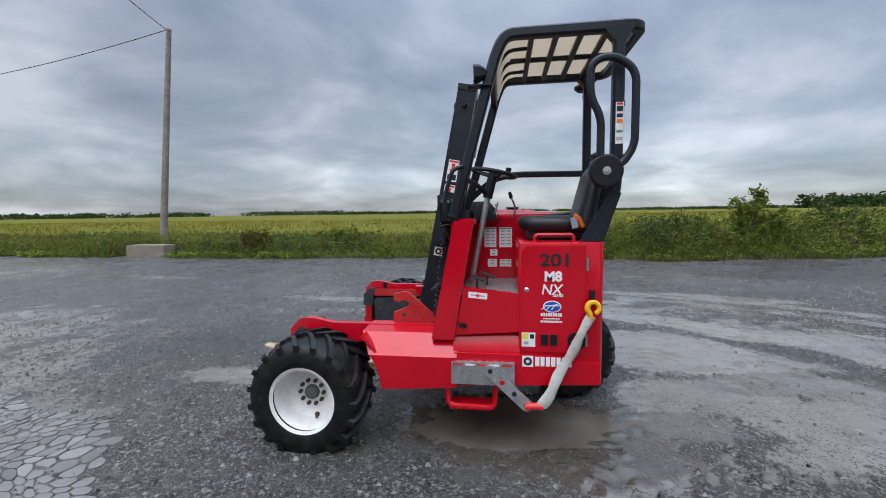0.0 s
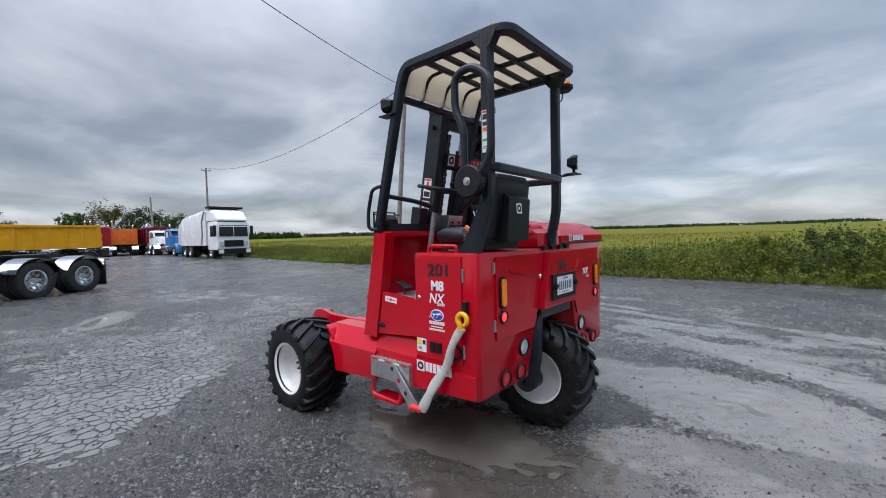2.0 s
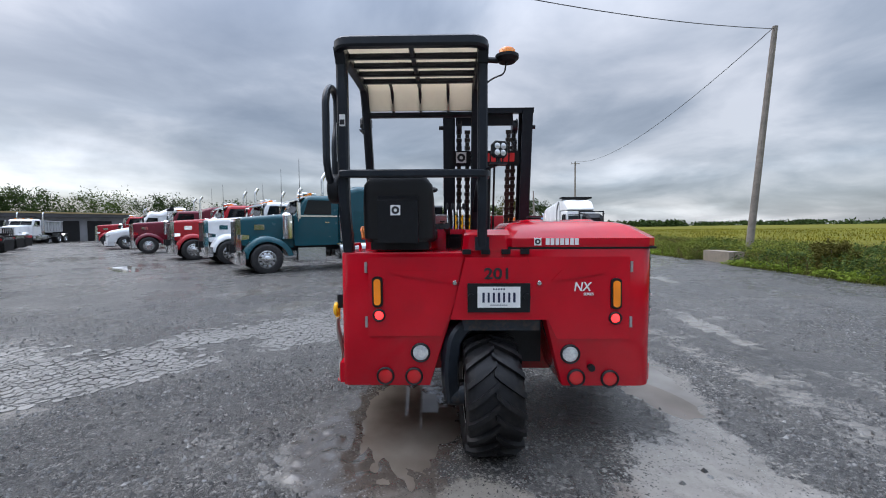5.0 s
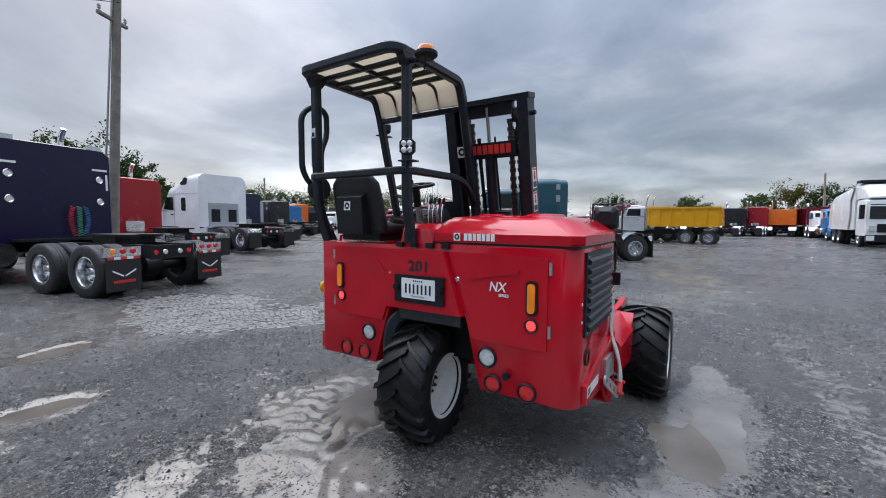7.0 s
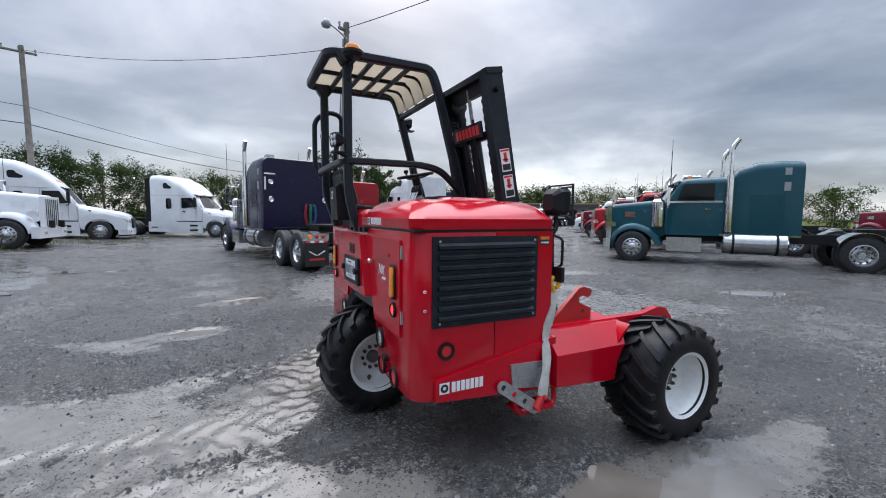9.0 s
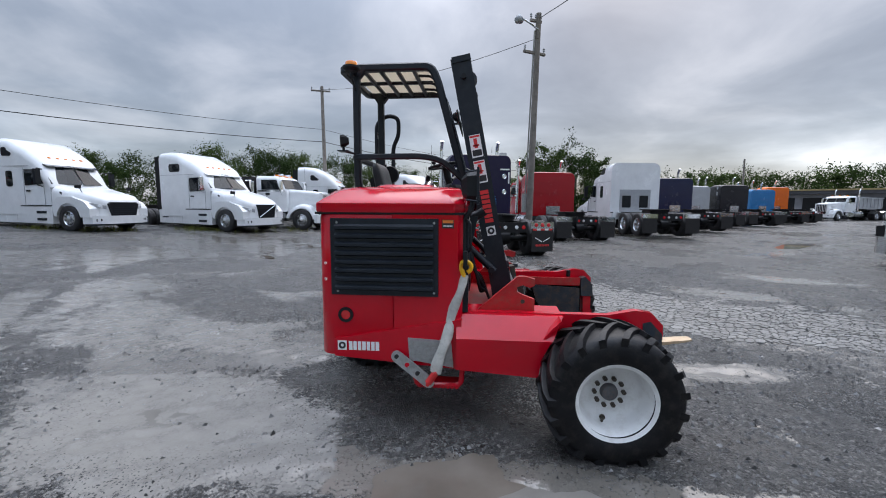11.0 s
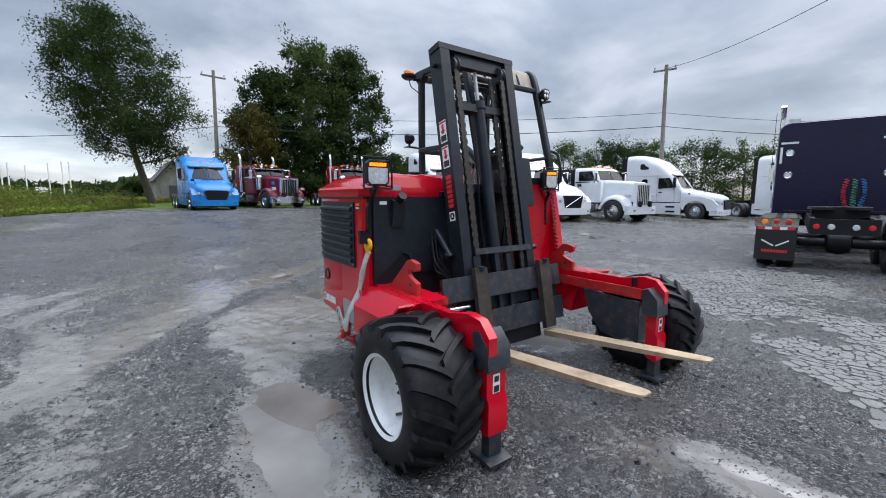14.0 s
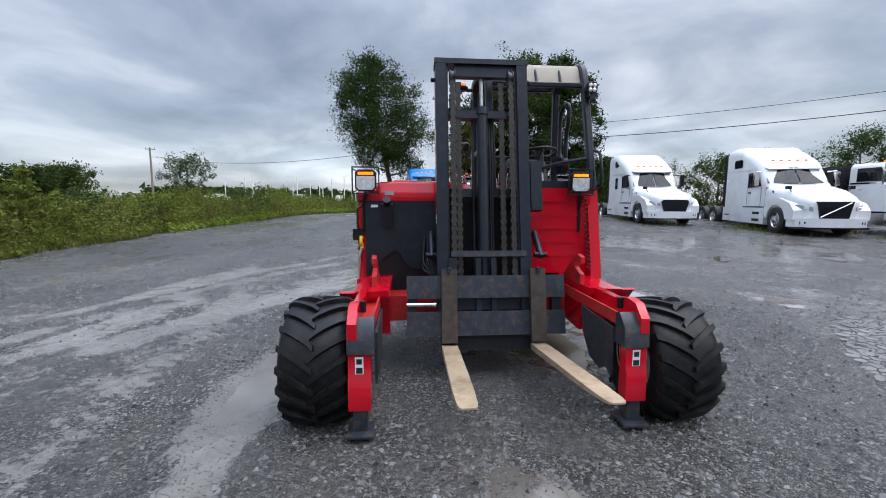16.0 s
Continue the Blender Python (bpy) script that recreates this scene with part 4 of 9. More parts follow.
part("bonnet_seal", bm, BLACK, lift)
# shoulder cover between seat and bonnet
bm = bmesh.new()
add_loft(bm, [rect(.06, .612, 3.30, 3.62, 1.34, .03), rect(.07, .605, 3.31, 3.61, 1.44, .04), rect(.10, .57, 3.33, 3.60, 1.475, .06)])
part("shoulder_cover", bm, RED, lift, smooth=35)
# latch strip below the cage post
bm = bmesh.new()
for y0 in (3.30, 3.42, 3.55, 3.67):
    part("latch", B((.600, y0, 1.318), (.632, y0 + .055, 1.350)), BLACK, body, bevel=0.004)
bm.free()

# rear doors and the number panel, proud of the shell
bm = bmesh.new()
add_prism(bm, [(2.690, .790), (3.165, .790), (3.245, 1.00), (3.305, 1.300), (2.690, 1.300)], "x", XR - .01, XR + .014)
door_l = part("rear_door", bm, RED, lift, "glossy red rear access door", bevel=0.008)
bm = bmesh.new()
add_prism(bm, [(3.905, .770), (4.365, .770), (4.365, 1.300), (3.715, 1.300), (3.800, 1.00)], "x", XR - .01, XR + .014)
door_r = part("rear_door", bm, RED, lift, "glossy red rear access door", bevel=0.008)
bm = bmesh.new()
add_prism(bm, [(3.222, .905), (3.838, .905), (3.705, 1.300), (3.318, 1.300)], "x", XR - .01, XR + .058)
panel201 = part("number_panel", bm, RED, lift, bevel=0.012)
bm = bmesh.new()
for y0, y1, k, dd in ((2.84, 3.19, 1, door_l), (3.87, 4.20, -1, door_r)):
    bm = bmesh.new()
    add_prism(bm, [(y0, 1.215), (y1 - .06, 1.215), (y1, 1.15), (y1, 1.14), (y0, 1.195)] if k > 0 else [(y0, 1.15), (y0 + .06, 1.215), (y1, 1.215), (y1, 1.195), (y0, 1.14)], "x", XR + .010, XR + .021)
    part("door_pressing", bm, RED, dd, bevel=0.004)
bm = bmesh.new()
for y in (2.676, 4.378):
    for z in (.88, 1.235):
        part("hinge", B((XR - .004, y - .008, z - .035), (XR + .012, y + .008, z + .035)), STEEL, door_r if y > 3.5 else door_l)
bm.free()
for y, z in ((3.250, 1.135), (3.790, 1.132)):
    bm = bmesh.new()
    add_lathe(bm, [(0.0, .012), (.013, .012), (.018, .006), (.018, 0)], (XR + .014, y, z), (1, 0, 0), 14)
    part("door_lock", bm, CHROME, door_l if y < 3.5 else door_r, "round chrome lock")
# rear lamps
def round_lamp(y, z, r, lens, name, ring=BLACK, parent=lift, x=XR):
    bm = bmesh.new()
    add_lathe(bm, [(r, 0.0), (r + .012, 0.0), (r + .012, .010), (r + .006, .016), (r, .012)], (x, y, z), (1, 0, 0), 24)
    holder = part(name, bm, ring, parent)
    bm = bmesh.new()
    add_lathe(bm, [(0, .014), (r * .6, .013), (r * .95, .008), (r, .0)], (x, y, z), (1, 0, 0), 24)
    part("lens", bm, lens, holder)
    return holder


def oval_lamp(y, z, lens, x=XR):
    prof = [(y + .020 * math.cos(a) * 1.0, z + (.062 if math.sin(a) > 0 else -.062) + .020 * math.sin(a)) for a in [2 * math.pi * i / 20 for i in range(20)]]
    grow = lambda k: [(x_, y + (a - y) * k, z + (b - z) * (1 + (k - 1) * .3)) for (a, b), x_ in zip(prof, [x + .014] * 20)]
    bm = bmesh.new()
    add_prism(bm, [(p[1], p[2]) for p in grow(1.75)], "x", x + .012, x + .026)
    holder = part("turn_signal", bm, BLACK, lift, "amber oval turn signal in a black rim", bevel=0.003)
    bm = bmesh.new()
    add_prism(bm, [(p[1], p[2]) for p in grow(1.12)], "x", x + .020, x + .036)
    part("lens", bm, lens, holder, bevel=0.005)


oval_lamp(2.752, 1.078, AMBER)
oval_lamp(4.278, 1.063, AMBER)
for y, z in ((2.760, .925), (4.276, .906)):
    round_lamp(y, z, .030, RED_LIT, "tail_lamp", x=XR + .014)
for y, z in ((3.026, .677), (3.995, .668)):
    round_lamp(y, z, .052, CLEAR_LENS, "reversing_lamp")
for y, z in ((2.795, .522), (2.982, .520), (4.035, .512), (4.252, .506)):
    round_lamp(y, z, .047, RED_GLOW_LENS, "reflector")
bm = bmesh.new()
add_cyl(bm, (XR - .01, 4.128, .582), (XR + .03, 4.128, .582), .022, 14)
part("socket", bm, BLACK, lift)
# licence plate: dark holder, pale plate, plain bars
bm = B((XR + .056, 3.330, .955), (XR + .075, 3.722, 1.138))
holder = part("plate_holder", bm, BLACK, lift, "black holder with a pale plate", bevel=0.012)
plate("number_plate", (XR + .075, 3.526, 1.052), (0, 1, 0), UP, .268, .132, WHITE_DECAL, holder, .003, "white plate with dark bars")
bars("plate_mark", (XR + .0785, 3.526, 1.050), REAR, .225, .062, 7, PLATE_INK, holder, fill=.42)
bars("plate_mark", (XR + .0785, 3.526, 1.103), REAR, .080, .010, 5, PLATE_INK, holder, fill=.5)
bars("plate_mark", (XR + .0785, 3.526, 1.002), REAR, .110, .008, 9, GREY_DECAL, holder)
for y in (3.352, 3.700):
    bm = bmesh.new()
    add_cyl(bm, (XR + .07, y, 1.055), (XR + .098, y, 1.055), .021, 12)
    part("plate_lamp", bm, BLACK, holder)
lettering("number", "201", .098, (XR + .060, 3.520, 1.195), REAR[1], BLACK_DECAL, panel201, bold=.0022, width=1.18)
lettering("series_mark", "NX", .080, (XR + .0165, 4.062, 1.106), REAR[1], WHITE_DECAL, door_r, bold=.0010, shear=.18, width=.9)
lettering("series_mark", "SERIES", .024, (XR + .0165, 4.104, 1.060), REAR[1], WHITE_DECAL, door_r, bold=.0004, shear=.1)

# ---- left side
bm = bmesh.new()
add_prism(bm, [(.118, .66), (.118, 1.27), (.150, 1.312), (.495, 1.312), (.495, .66)], "y", YL - .012, YL + .05)
hatch = part("side_hatch", bm, RED, lift, "red side hatch with numbers and decals", bevel=0.014, segments=3)
lettering("number", "201", .104, (.322, YL - .0135, 1.222), LEFT[1], BLACK_DECAL, hatch, bold=.0026, width=1.22)
lettering("model_mark", "M8", .082, (.306, YL - .0135, 1.124), LEFT[1], WHITE_DECAL, hatch, bold=.0032)
lettering("series_mark", "NX", .088, (.296, YL - .0135, 1.044), LEFT[1], WHITE_DECAL, hatch, bold=.0010, shear=.18, width=.92)
lettering("series_mark", "SERIES", .022, (.335, YL - .0135, 1.010), LEFT[1], WHITE_DECAL, hatch, bold=.0004, shear=.1)
bm = bmesh.new()
prof = [(.302 + .054 * math.cos(2 * math.pi * i / 24), .943 + .036 * math.sin(2 * math.pi * i / 24)) for i in range(24)]
add_prism(bm, prof, "y", YL - .0155, YL - .010)
oval = part("oval_badge", bm, WHITE_DECAL, hatch, "blue and white oval badge", smooth=0)
bm = bmesh.new()
add_prism(bm, [(.302 + (x - .302) * .88, .943 + (z - .943) * .84) for x, z in prof], "y", YL - .017, YL - .012)
part("badge_field", bm, BLUE_DECAL, oval, smooth=0)
bm = bmesh.new()
for k in (-1, 0, 1):
    add_tube(bm, [(.268 + .03 * k, YL - .0175, .925), (.29 + .025 * k, YL - .0175, .948), (.335 + .012 * k, YL - .0175, .957 - .008 * abs(k))], .0028, 5)
part("badge_stroke", bm, WHITE_DECAL, oval, smooth=0)
bars("badge_words", (.298, YL - .0125, .893), LEFT, .128, .020, 9, WHITE_DECAL, hatch)
bars("badge_words", (.298, YL - .0125, .868), LEFT, .100, .007, 12, WHITE_DECAL, hatch)
bars("badge_words", (.298, YL - .0125, .850), LEFT, .128, .012, 14, WHITE_DECAL, hatch)
bm = bmesh.new()
add_lathe(bm, [(0, .008), (.010, .008), (.015, .004), (.015, 0)], (.150, YL - .012, 1.043), (0, -1, 0), 14)
part("door_lock", bm, CHROME, hatch)
sticker = plate("warning_sticker", (.162, YL - .0125, .735), (1, 0, 0), UP, .082, .088, WHITE_DECAL, hatch, .0012)
plate("warning_panel", (.142, YL - .0140, .755), (1, 0, 0), UP, .034, .036, YELLOW_DECAL, sticker, .0008)
plate("warning_panel", (.184, YL - .0140, .755), (1, 0, 0), UP, .024, .028, BLACK_DECAL, sticker, .0008)
bars("warning_text", (.148, YL - .0140, .715), LEFT, .03, .018, 4, GREY_DECAL, sticker)
for x in (.258, .312):
    bm = B((x - .020, YL - .022, .705), (x + .020, YL - .010, .770))
    part("switch", bm, BLACK, hatch, "small black switch", bevel=0.006)
bm = bmesh.new()
add_lathe(bm, [(.034, 0), (.052, 0), (.052, .012), (.034, .010)], (.445, YL - .012, .735), (0, -1, 0), 24)
part("filler_ring", bm, BLACK, hatch)
for z in (1.16, .70):
    part("hinge", add_cyl(bmesh.new(), (.505, YL - .006, z), (.505, YL - .006, z + .08), .007, 8), STEEL, hatch)
emblem((.158, YL - .0235, .602), LEFT, .066, lift)
bars("brand_bar", (.310, YL - .0235, .603), LEFT, .222, .058, 7, WHITE_DECAL, lift)
# grab rail over the hatch
bm = bmesh.new()
add_tube(bm, rounded([(.20, 2.55, 1.325), (.20, 2.55, 1.375), (.43, 2.55, 1.375), (.43, 2.55, 1.325)], .03), .011, 8)
part("grab_rail", bm, RED, lift)
# front stanchion, side panel below the footwell, ledge
bm = bmesh.new()
add_prism(bm, [(-.445, .715), (-.300, .715), (-.172, 1.466), (-.292, 1.466)], "y", YL - .004, YL + .085)
part("stanchion", bm, RED, lift, "sloping red front stanchion", bevel=0.012)
bm = bmesh.new()
add_prism(bm, [(-.292, .745), (.110, .775), (.110, 1.012), (-.235, 1.050)], "y", YL + .008, YL + .05)
panel = part("sill_panel", bm, RED, lift, bevel=0.014, segments=3)
bm = bmesh.new()
add_prism(bm, [(YL - .01, .60), (YL - .01, .65), (YL + .06, .76), (YL + .3, .76), (YL + .3, .60)], "x", -.305, .11)
part("sill_ledge", bm, RED, lift, bevel=0.01)
plate("strip_decal", (-.148, YL + .0075, 1.000), (1, 0, -.10), (.10, 0, 1), .118, .038, WHITE_DECAL, panel, .0012)
bm = bmesh.new()
add_cyl(bm, (-.190, YL + .0070, 1.004), (-.105, YL + .0070, .996), .0035, 6)
add_lathe(bm, [(0, .001), (.011, .001), (.011, 0)], (-.148, YL + .0062, 1.000), (0, -1, 0), 12)
part("decal_mark", bm, RED_DECAL, panel, smooth=0)
bm = bmesh.new()
add_cyl(bm, (-.225, YL + .012, .805), (-.260, YL - .030, .822), .014, 8)
part("peg", bm, BLACK, lift)
# footwell floor, inner walls
bm = B((-.26, YL + .03, 1.000), (.115, 3.16, 1.018))
floor_plate = part("footwell_floor", bm, STEEL, lift, "worn tread-plate footwell floor")
bm = bmesh.new()
random.seed(5)
for i in range(9):
    for j in range(12):
        cx, cy = -.24 + .04 * i, YL + .06 + .045 * j
        d = 1 if (i + j) % 2 else -1
        add_box(bm, (-.013, -.003, 0), (.013, .003, .003), pose(cx, cy, 1.018, 0, 0, 45 * d))
part("tread_pattern", bm, STEEL, floor_plate, smooth=0)
bm = B((-.30, 3.13, .96), (.30, 3.19, 1.478))
console = part("console_wall", bm, RED, lift, bevel=0.012)
bm = B((.100, YL + .03, 1.0), (.125, 3.14, 1.33))
part("seat_front_wall", bm, RED, lift)
bm = B((-.318, 2.575, .75), (-.285, 3.16, 1.455))
nose = part("front_panel", bm, RED, lift, "ribbed red front panel", bevel=0.012)
for z in (.905, 1.02, 1.135, 1.25, 1.365):
    bm = B((-.327, 2.62 + max(0, (.98 - z)) * .4, z - .007), (-.312, 3.10, z + .007))
    part("panel_rib", bm, RED, nose, bevel=0.004)
bm = B((-.31, 2.56, 1.44), (-.17, 3.20, 1.478))
part("cowl", bm, RED, lift, bevel=0.01)
for (x, z, w, h) in ((-.085, 1.330, .090, .150), (.030, 1.330, .095, .150), (-.060, 1.215, .055, .05), (-.070, 1.135, .07, .06), (.030, 1.135, .085, .055)):
    card = plate("instruction_card", (x, 3.1295, z), (1, 0, 0), UP, w, h, WHITE_DECAL, console, .0012)
    bm = bmesh.new()
    for k in range(max(2, int(h / .028))):
        for q in range(2 if w > .08 else 1):
            cx = x - w * .22 + q * w * .46 if w > .08 else x
            add_box(bm, (cx - w * .16, 3.1272, z + h * .32 - k * .024 - .006), (cx + w * .16, 3.1284, z + h * .32 - k * .024 + .004))
    part("card_lines", bm, GREY_DECAL, card, smooth=0)
    if h > .1:
        bm = B((x - w / 2 + .004, 3.1272, z + h / 2 - .014), (x + w / 2 - .004, 3.1284, z + h / 2 - .004))
        part("card_band", bm, GREEN_DECAL, card, smooth=0)
# pedals
for x, y in ((-.16, 2.66), (-.10, 2.80)):
    bm = bmesh.new()
    add_box(bm, (-.055, -.035, 0), (.055, .035, .012), pose(x, y, 1.085, 0, 22, 0))
    add_cyl(bm, (x, y, 1.02), (x, y, 1.09), .008, 8)
    part("pedal", bm, CHAR_WORN, lift, bevel=0.003)
# steering column and wheel
bm = bmesh.new()
add_cyl(bm, (-.215, 2.93, 1.03), (-.075, 2.95, 1.74), .021, 12)
column = part("steering_column", bm, STEEL, lift, "worn grey steering column")
bm = bmesh.new()
add_cyl(bm, (-.10, 2.945, 1.62), (-.055, 2.952, 1.80), .034, 12)
part("column_sleeve", bm, BLACK, column)
wheel_c, wheel_ax = Vector((-.055, 2.955, 1.795)), Vector((.20, .02, 1)).normalized()
u_, w_ = side_axes(wheel_ax)
bm = bmesh.new()
add_tube(bm, [wheel_c + (u_ * math.cos(2 * math.pi * i / 28) + w_ * math.sin(2 * math.pi * i / 28)) * .155 for i in range(28)], .0145, 8, closed=True)
for a in (20, 140, 260):
    v_ = u_ * math.cos(radians(a)) + w_ * math.sin(radians(a))
    add_tube(bm, [wheel_c - wheel_ax * .03, wheel_c + v_ * .08 - wheel_ax * .02, wheel_c + v_ * .152], .0105, 6)
add_lathe(bm, [(0, .012), (.03, .010), (.035, -.03), (.0, -.03)], wheel_c, wheel_ax, 16)
part("steering_wheel", bm, BLACK, lift, "black three-spoked steering wheel with a spinner knob")
bm = bmesh.new()
kc = wheel_c - u_ * .02 + w_ * .10
add_cyl(bm, kc, kc + wheel_ax * .03, .009, 8)
add_lathe(bm, [(0, .062), (.018, .058), (.022, .045), (.016, .03), (.0, .028)], kc, wheel_ax, 14)
part("spinner_knob", bm, BLACK, lift)
# dash pod with gauges
bm = bmesh.new()
add_loft(bm, [rect(-.235, -.03, 3.02, 3.22, 1.46, .03), rect(-.235, -.05, 3.02, 3.22, 1.55, .04), rect(-.215, -.09, 3.04, 3.20, 1.60, .04)])
pod = part("dash_pod", bm, BLACK, lift, smooth=35)
bm = bmesh.new()
add_box(bm, (-.006, -.08, -.06), (.006, .08, .06), pose(-.045, 3.12, 1.535, 0, 18, 0))
facia = part("gauge_facia", bm, STEEL, pod, "pale gauge plate", bevel=0.004)
for dy, dz in ((-.04, .02), (.04, .02), (-.04, -.035), (.04, -.035)):
    bm = bmesh.new()
    add_lathe(bm, [(0, .004), (.022, .004), (.026, 0)], (-.036 - dz * .3, 3.12 + dy, 1.535 + dz), (1, 0, .3), 14)
    part("gauge", bm, BLACK, facia)
bm = B((-.312, 2.60, 1.478), (-.22, 3.16, 1.535))
part("dash_top", bm, CHAR, lift, bevel=0.015)
# control levers
for k in range(4):
    y = 3.20 + .042 * k
    bm = bmesh.new()
    add_tube(bm, [(.10, y, 1.46), (.105, y, 1.56), (.075, y, 1.64)], .0055, 6)
    lever = part("control_lever", bm, CHROME, lift, "thin lever with a black knob")
    bm = bmesh.new()
    add_lathe(bm, [(0, .055), (.011, .05), (.014, .02), (.009, 0), (0, 0)], (.077, y, 1.625), (-.3, 0, 1), 10)
    part("lever_knob", bm, BLACK, lever)
bm = B((.02, 3.18, 1.44), (.16, 3.37, 1.478))
part("lever_box", bm, RED, lift, bevel=0.008)

# ---- seat
seat_c = 2.89
bm = bmesh.new()
add_loft(bm, [rect(.14, .56, seat_c - .22, seat_c + .22, 1.395, .06), rect(.12, .56, seat_c - .24, seat_c + .24, 1.425, .07), rect(.115, .55, seat_c - .24, seat_c + .24, 1.465, .08), rect(.15, .53, seat_c - .20, seat_c + .20, 1.492, .09)])
seat = part("seat_cushion", bm, VINYL, lift, "black vinyl seat cushion", smooth=60)
bm = bmesh.new()
rings = []
for s in range(9):
    t = s / 8
    zc, xc = 1.42 + .39 * t, .525 + .085 * t
    hw = .235 * (1 - .10 * t ** 3) * (1.0 if s < 8 else .86)
    th = .060 * (1 - .25 * t) * (1.0 if s < 8 else .5)
    rings.append([(xc + th * math.copysign(abs(math.cos(a)) ** .6, math.cos(a)), seat_c + hw * math.copysign(abs(math.sin(a)) ** .45, math.sin(a)), zc) for a in [2 * math.pi * i / 20 for i in range(20)]])
add_loft(bm, rings)
back = part("seat_back", bm, VINYL, lift, "black vinyl seat back with a document box behind", smooth=60)
bm = bmesh.new()
add_prism(bm, [(.575, 1.395), (.66, 1.395), (.675, 1.66), (.625, 1.70), (.60, 1.70)], "y", seat_c - .125, seat_c + .13)
box_ = part("document_box", bm, BLACK, back, bevel=0.016)
emblem((.6745, seat_c - .01, 1.60), REAR, .062, box_, up=(-.06, 0, 1))
bm = B((.17, seat_c - .19, 1.345), (.55, seat_c + .19, 1.395))
part("seat_base", bm, BLACK, lift, bevel=0.008)
bm = bmesh.new()
add_tube(bm, rounded([(.50, seat_c - .245, 1.42), (.47, seat_c - .262, 1.475), (.445, seat_c - .262, 1.49)], .02), .016, 6)
part("belt_stalk", bm, ORANGE_DECAL, lift, "orange seat belt buckle")
plate("belt_tongue", (.445, seat_c - .27, 1.445), (1, 0, .2), (-.2, 0, 1), .038, .066, CHROME, lift, .003)
bm = bmesh.new()
add_tube(bm, rounded([(.14, seat_c + .30, 1.36), (.16, seat_c + .31, 1.46), (.55, seat_c + .31, 1.50)], .05), .022, 8)
part("armrest", bm, VINYL, lift)

# ---- roll cage
def cage(name, pts, r=.030, rad=.10, mat=CHAR, parent=lift, label="", square=True, steps=6):
    bm = bmesh.new()
    add_tube(bm, rounded(pts, rad, steps), r, 10, square=square)
    return part(name, bm, mat, parent, label, smooth=35)


CL, CR, CT = 2.560, 3.425, 2.572
cage("rear_post", [(.565, CL, 1.34), (.665, CL, 1.62), (.672, CL, CT - .02)], .033, .10, label="charcoal rear cage post")
cage("rear_post", [(.615, CR, 1.37), (.668, CR, 1.60), (.668, CR, CT - .02)], .030, .08, label="charcoal rear cage post")
bm = B((.585, CR - .045, 1.345), (.642, CR + .045, 1.43))
part("post_foot", bm, CHAR, lift, bevel=0.006)
bm = bmesh.new()
add_prism(bm, [(.46, 1.335), (.60, 1.335), (.695, 1.62), (.63, 1.62)], "y", CL - .03, CL - .015)
part("post_gusset", bm, CHAR, lift, bevel=0.004)
bm = bmesh.new()
for y in (CL, CR):
    bm = bmesh.new()
    add_prism(bm, [(.575, CT - .004), (.755, CT - .004), (.705, CT - .085), (.640, CT - .085)], "y", y - .031, y + .031)
    part("roof_gusset", bm, CHAR, lift, bevel=0.006)
roof_side = lambda y: [(-.305, y, 1.46), (-.255, y, 1.66), (-.035, y, 2.46), (.02, y, CT), (.72, y, CT)]
for y in (CL, CR):
    cage("roof_side", roof_side(y), .032, .16, label="bent charcoal roof and front leg tube")
cage("roof_back", [(.62, CL, CT), (.80, CL, CT), (.80, CR, CT), (.62, CR, CT)], .031, .13)
cage("roof_front", [(-.056, CL, 2.385), (-.056, CR, 2.385)], .022, .02)
for x in (.615, .47, .325, .18):
    cage("roof_bar", [(x, CL, CT - .008), (x, CR, CT - .008)], .017, .02)
cage("roof_bar", [(.79, (CL + CR) / 2, CT - .004), (.06, (CL + CR) / 2, CT - .004)], .015, .02)
for k in (1, 2, 3):
    y = CL + (CR - CL) * k / 4
    cage("roof_rib", [(.18, y, CT - .006), (.045, y, CT - .012), (-.006, y, 2.50), (-.052, y, 2.39)], .012, .08, square=False)
# cream sheet above the grid
bm = bmesh.new()
row = [(.755, CT + .016), (.10, CT + .016), (.052, CT + .004), (.018, CT - .035), (-.03, CT - .165)]
for dz in (0,):
    a = [bm.verts.new((x, CL + .02, z)) for x, z in row]
    b = [bm.verts.new((x, CR - .02, z)) for x, z in row]
    a2 = [bm.verts.new((x - (.006 if z < CT - .01 else 0), CL + .02, z + .008)) for x, z in row]
    b2 = [bm.verts.new((x - (.006 if z < CT - .01 else 0), CR - .02, z + .008)) for x, z in row]
    for i in range(len(row) - 1):
        bm.faces.new((a[i], a[i + 1], b[i + 1], b[i]))
        bm.faces.new((a2[i], b2[i], b2[i + 1], a2[i + 1]))
    for c, d in ((a, a2), (b2, b)):
        for i in range(len(row) - 1):
            bm.faces.new((c[i], d[i], d[i + 1], c[i + 1]))
    bm.faces.new((a[0], b[0], b2[0], a2[0]))
    bm.faces.new((a[-1], a2[-1], b2[-1], b[-1]))
sheet = part("roof_sheet", bm, None or PANEL, lift, "cream translucent roof sheet")
# waist rail
cage("waist_rail", [(-.268, CR + .008, 1.62), (-.07, CR + .02, 1.795), (.10, CR + .02, 1.828), (.70, CR + .03, 1.822), (.715, CL - .01, 1.822), (.62, CL - .01, 1.822)], .024, .09)
cage("cross_rail", [(-.235, CL, 1.735), (-.16, 2.80, 1.70), (-.12, 2.94, 1.66)], .017, .05, square=False)
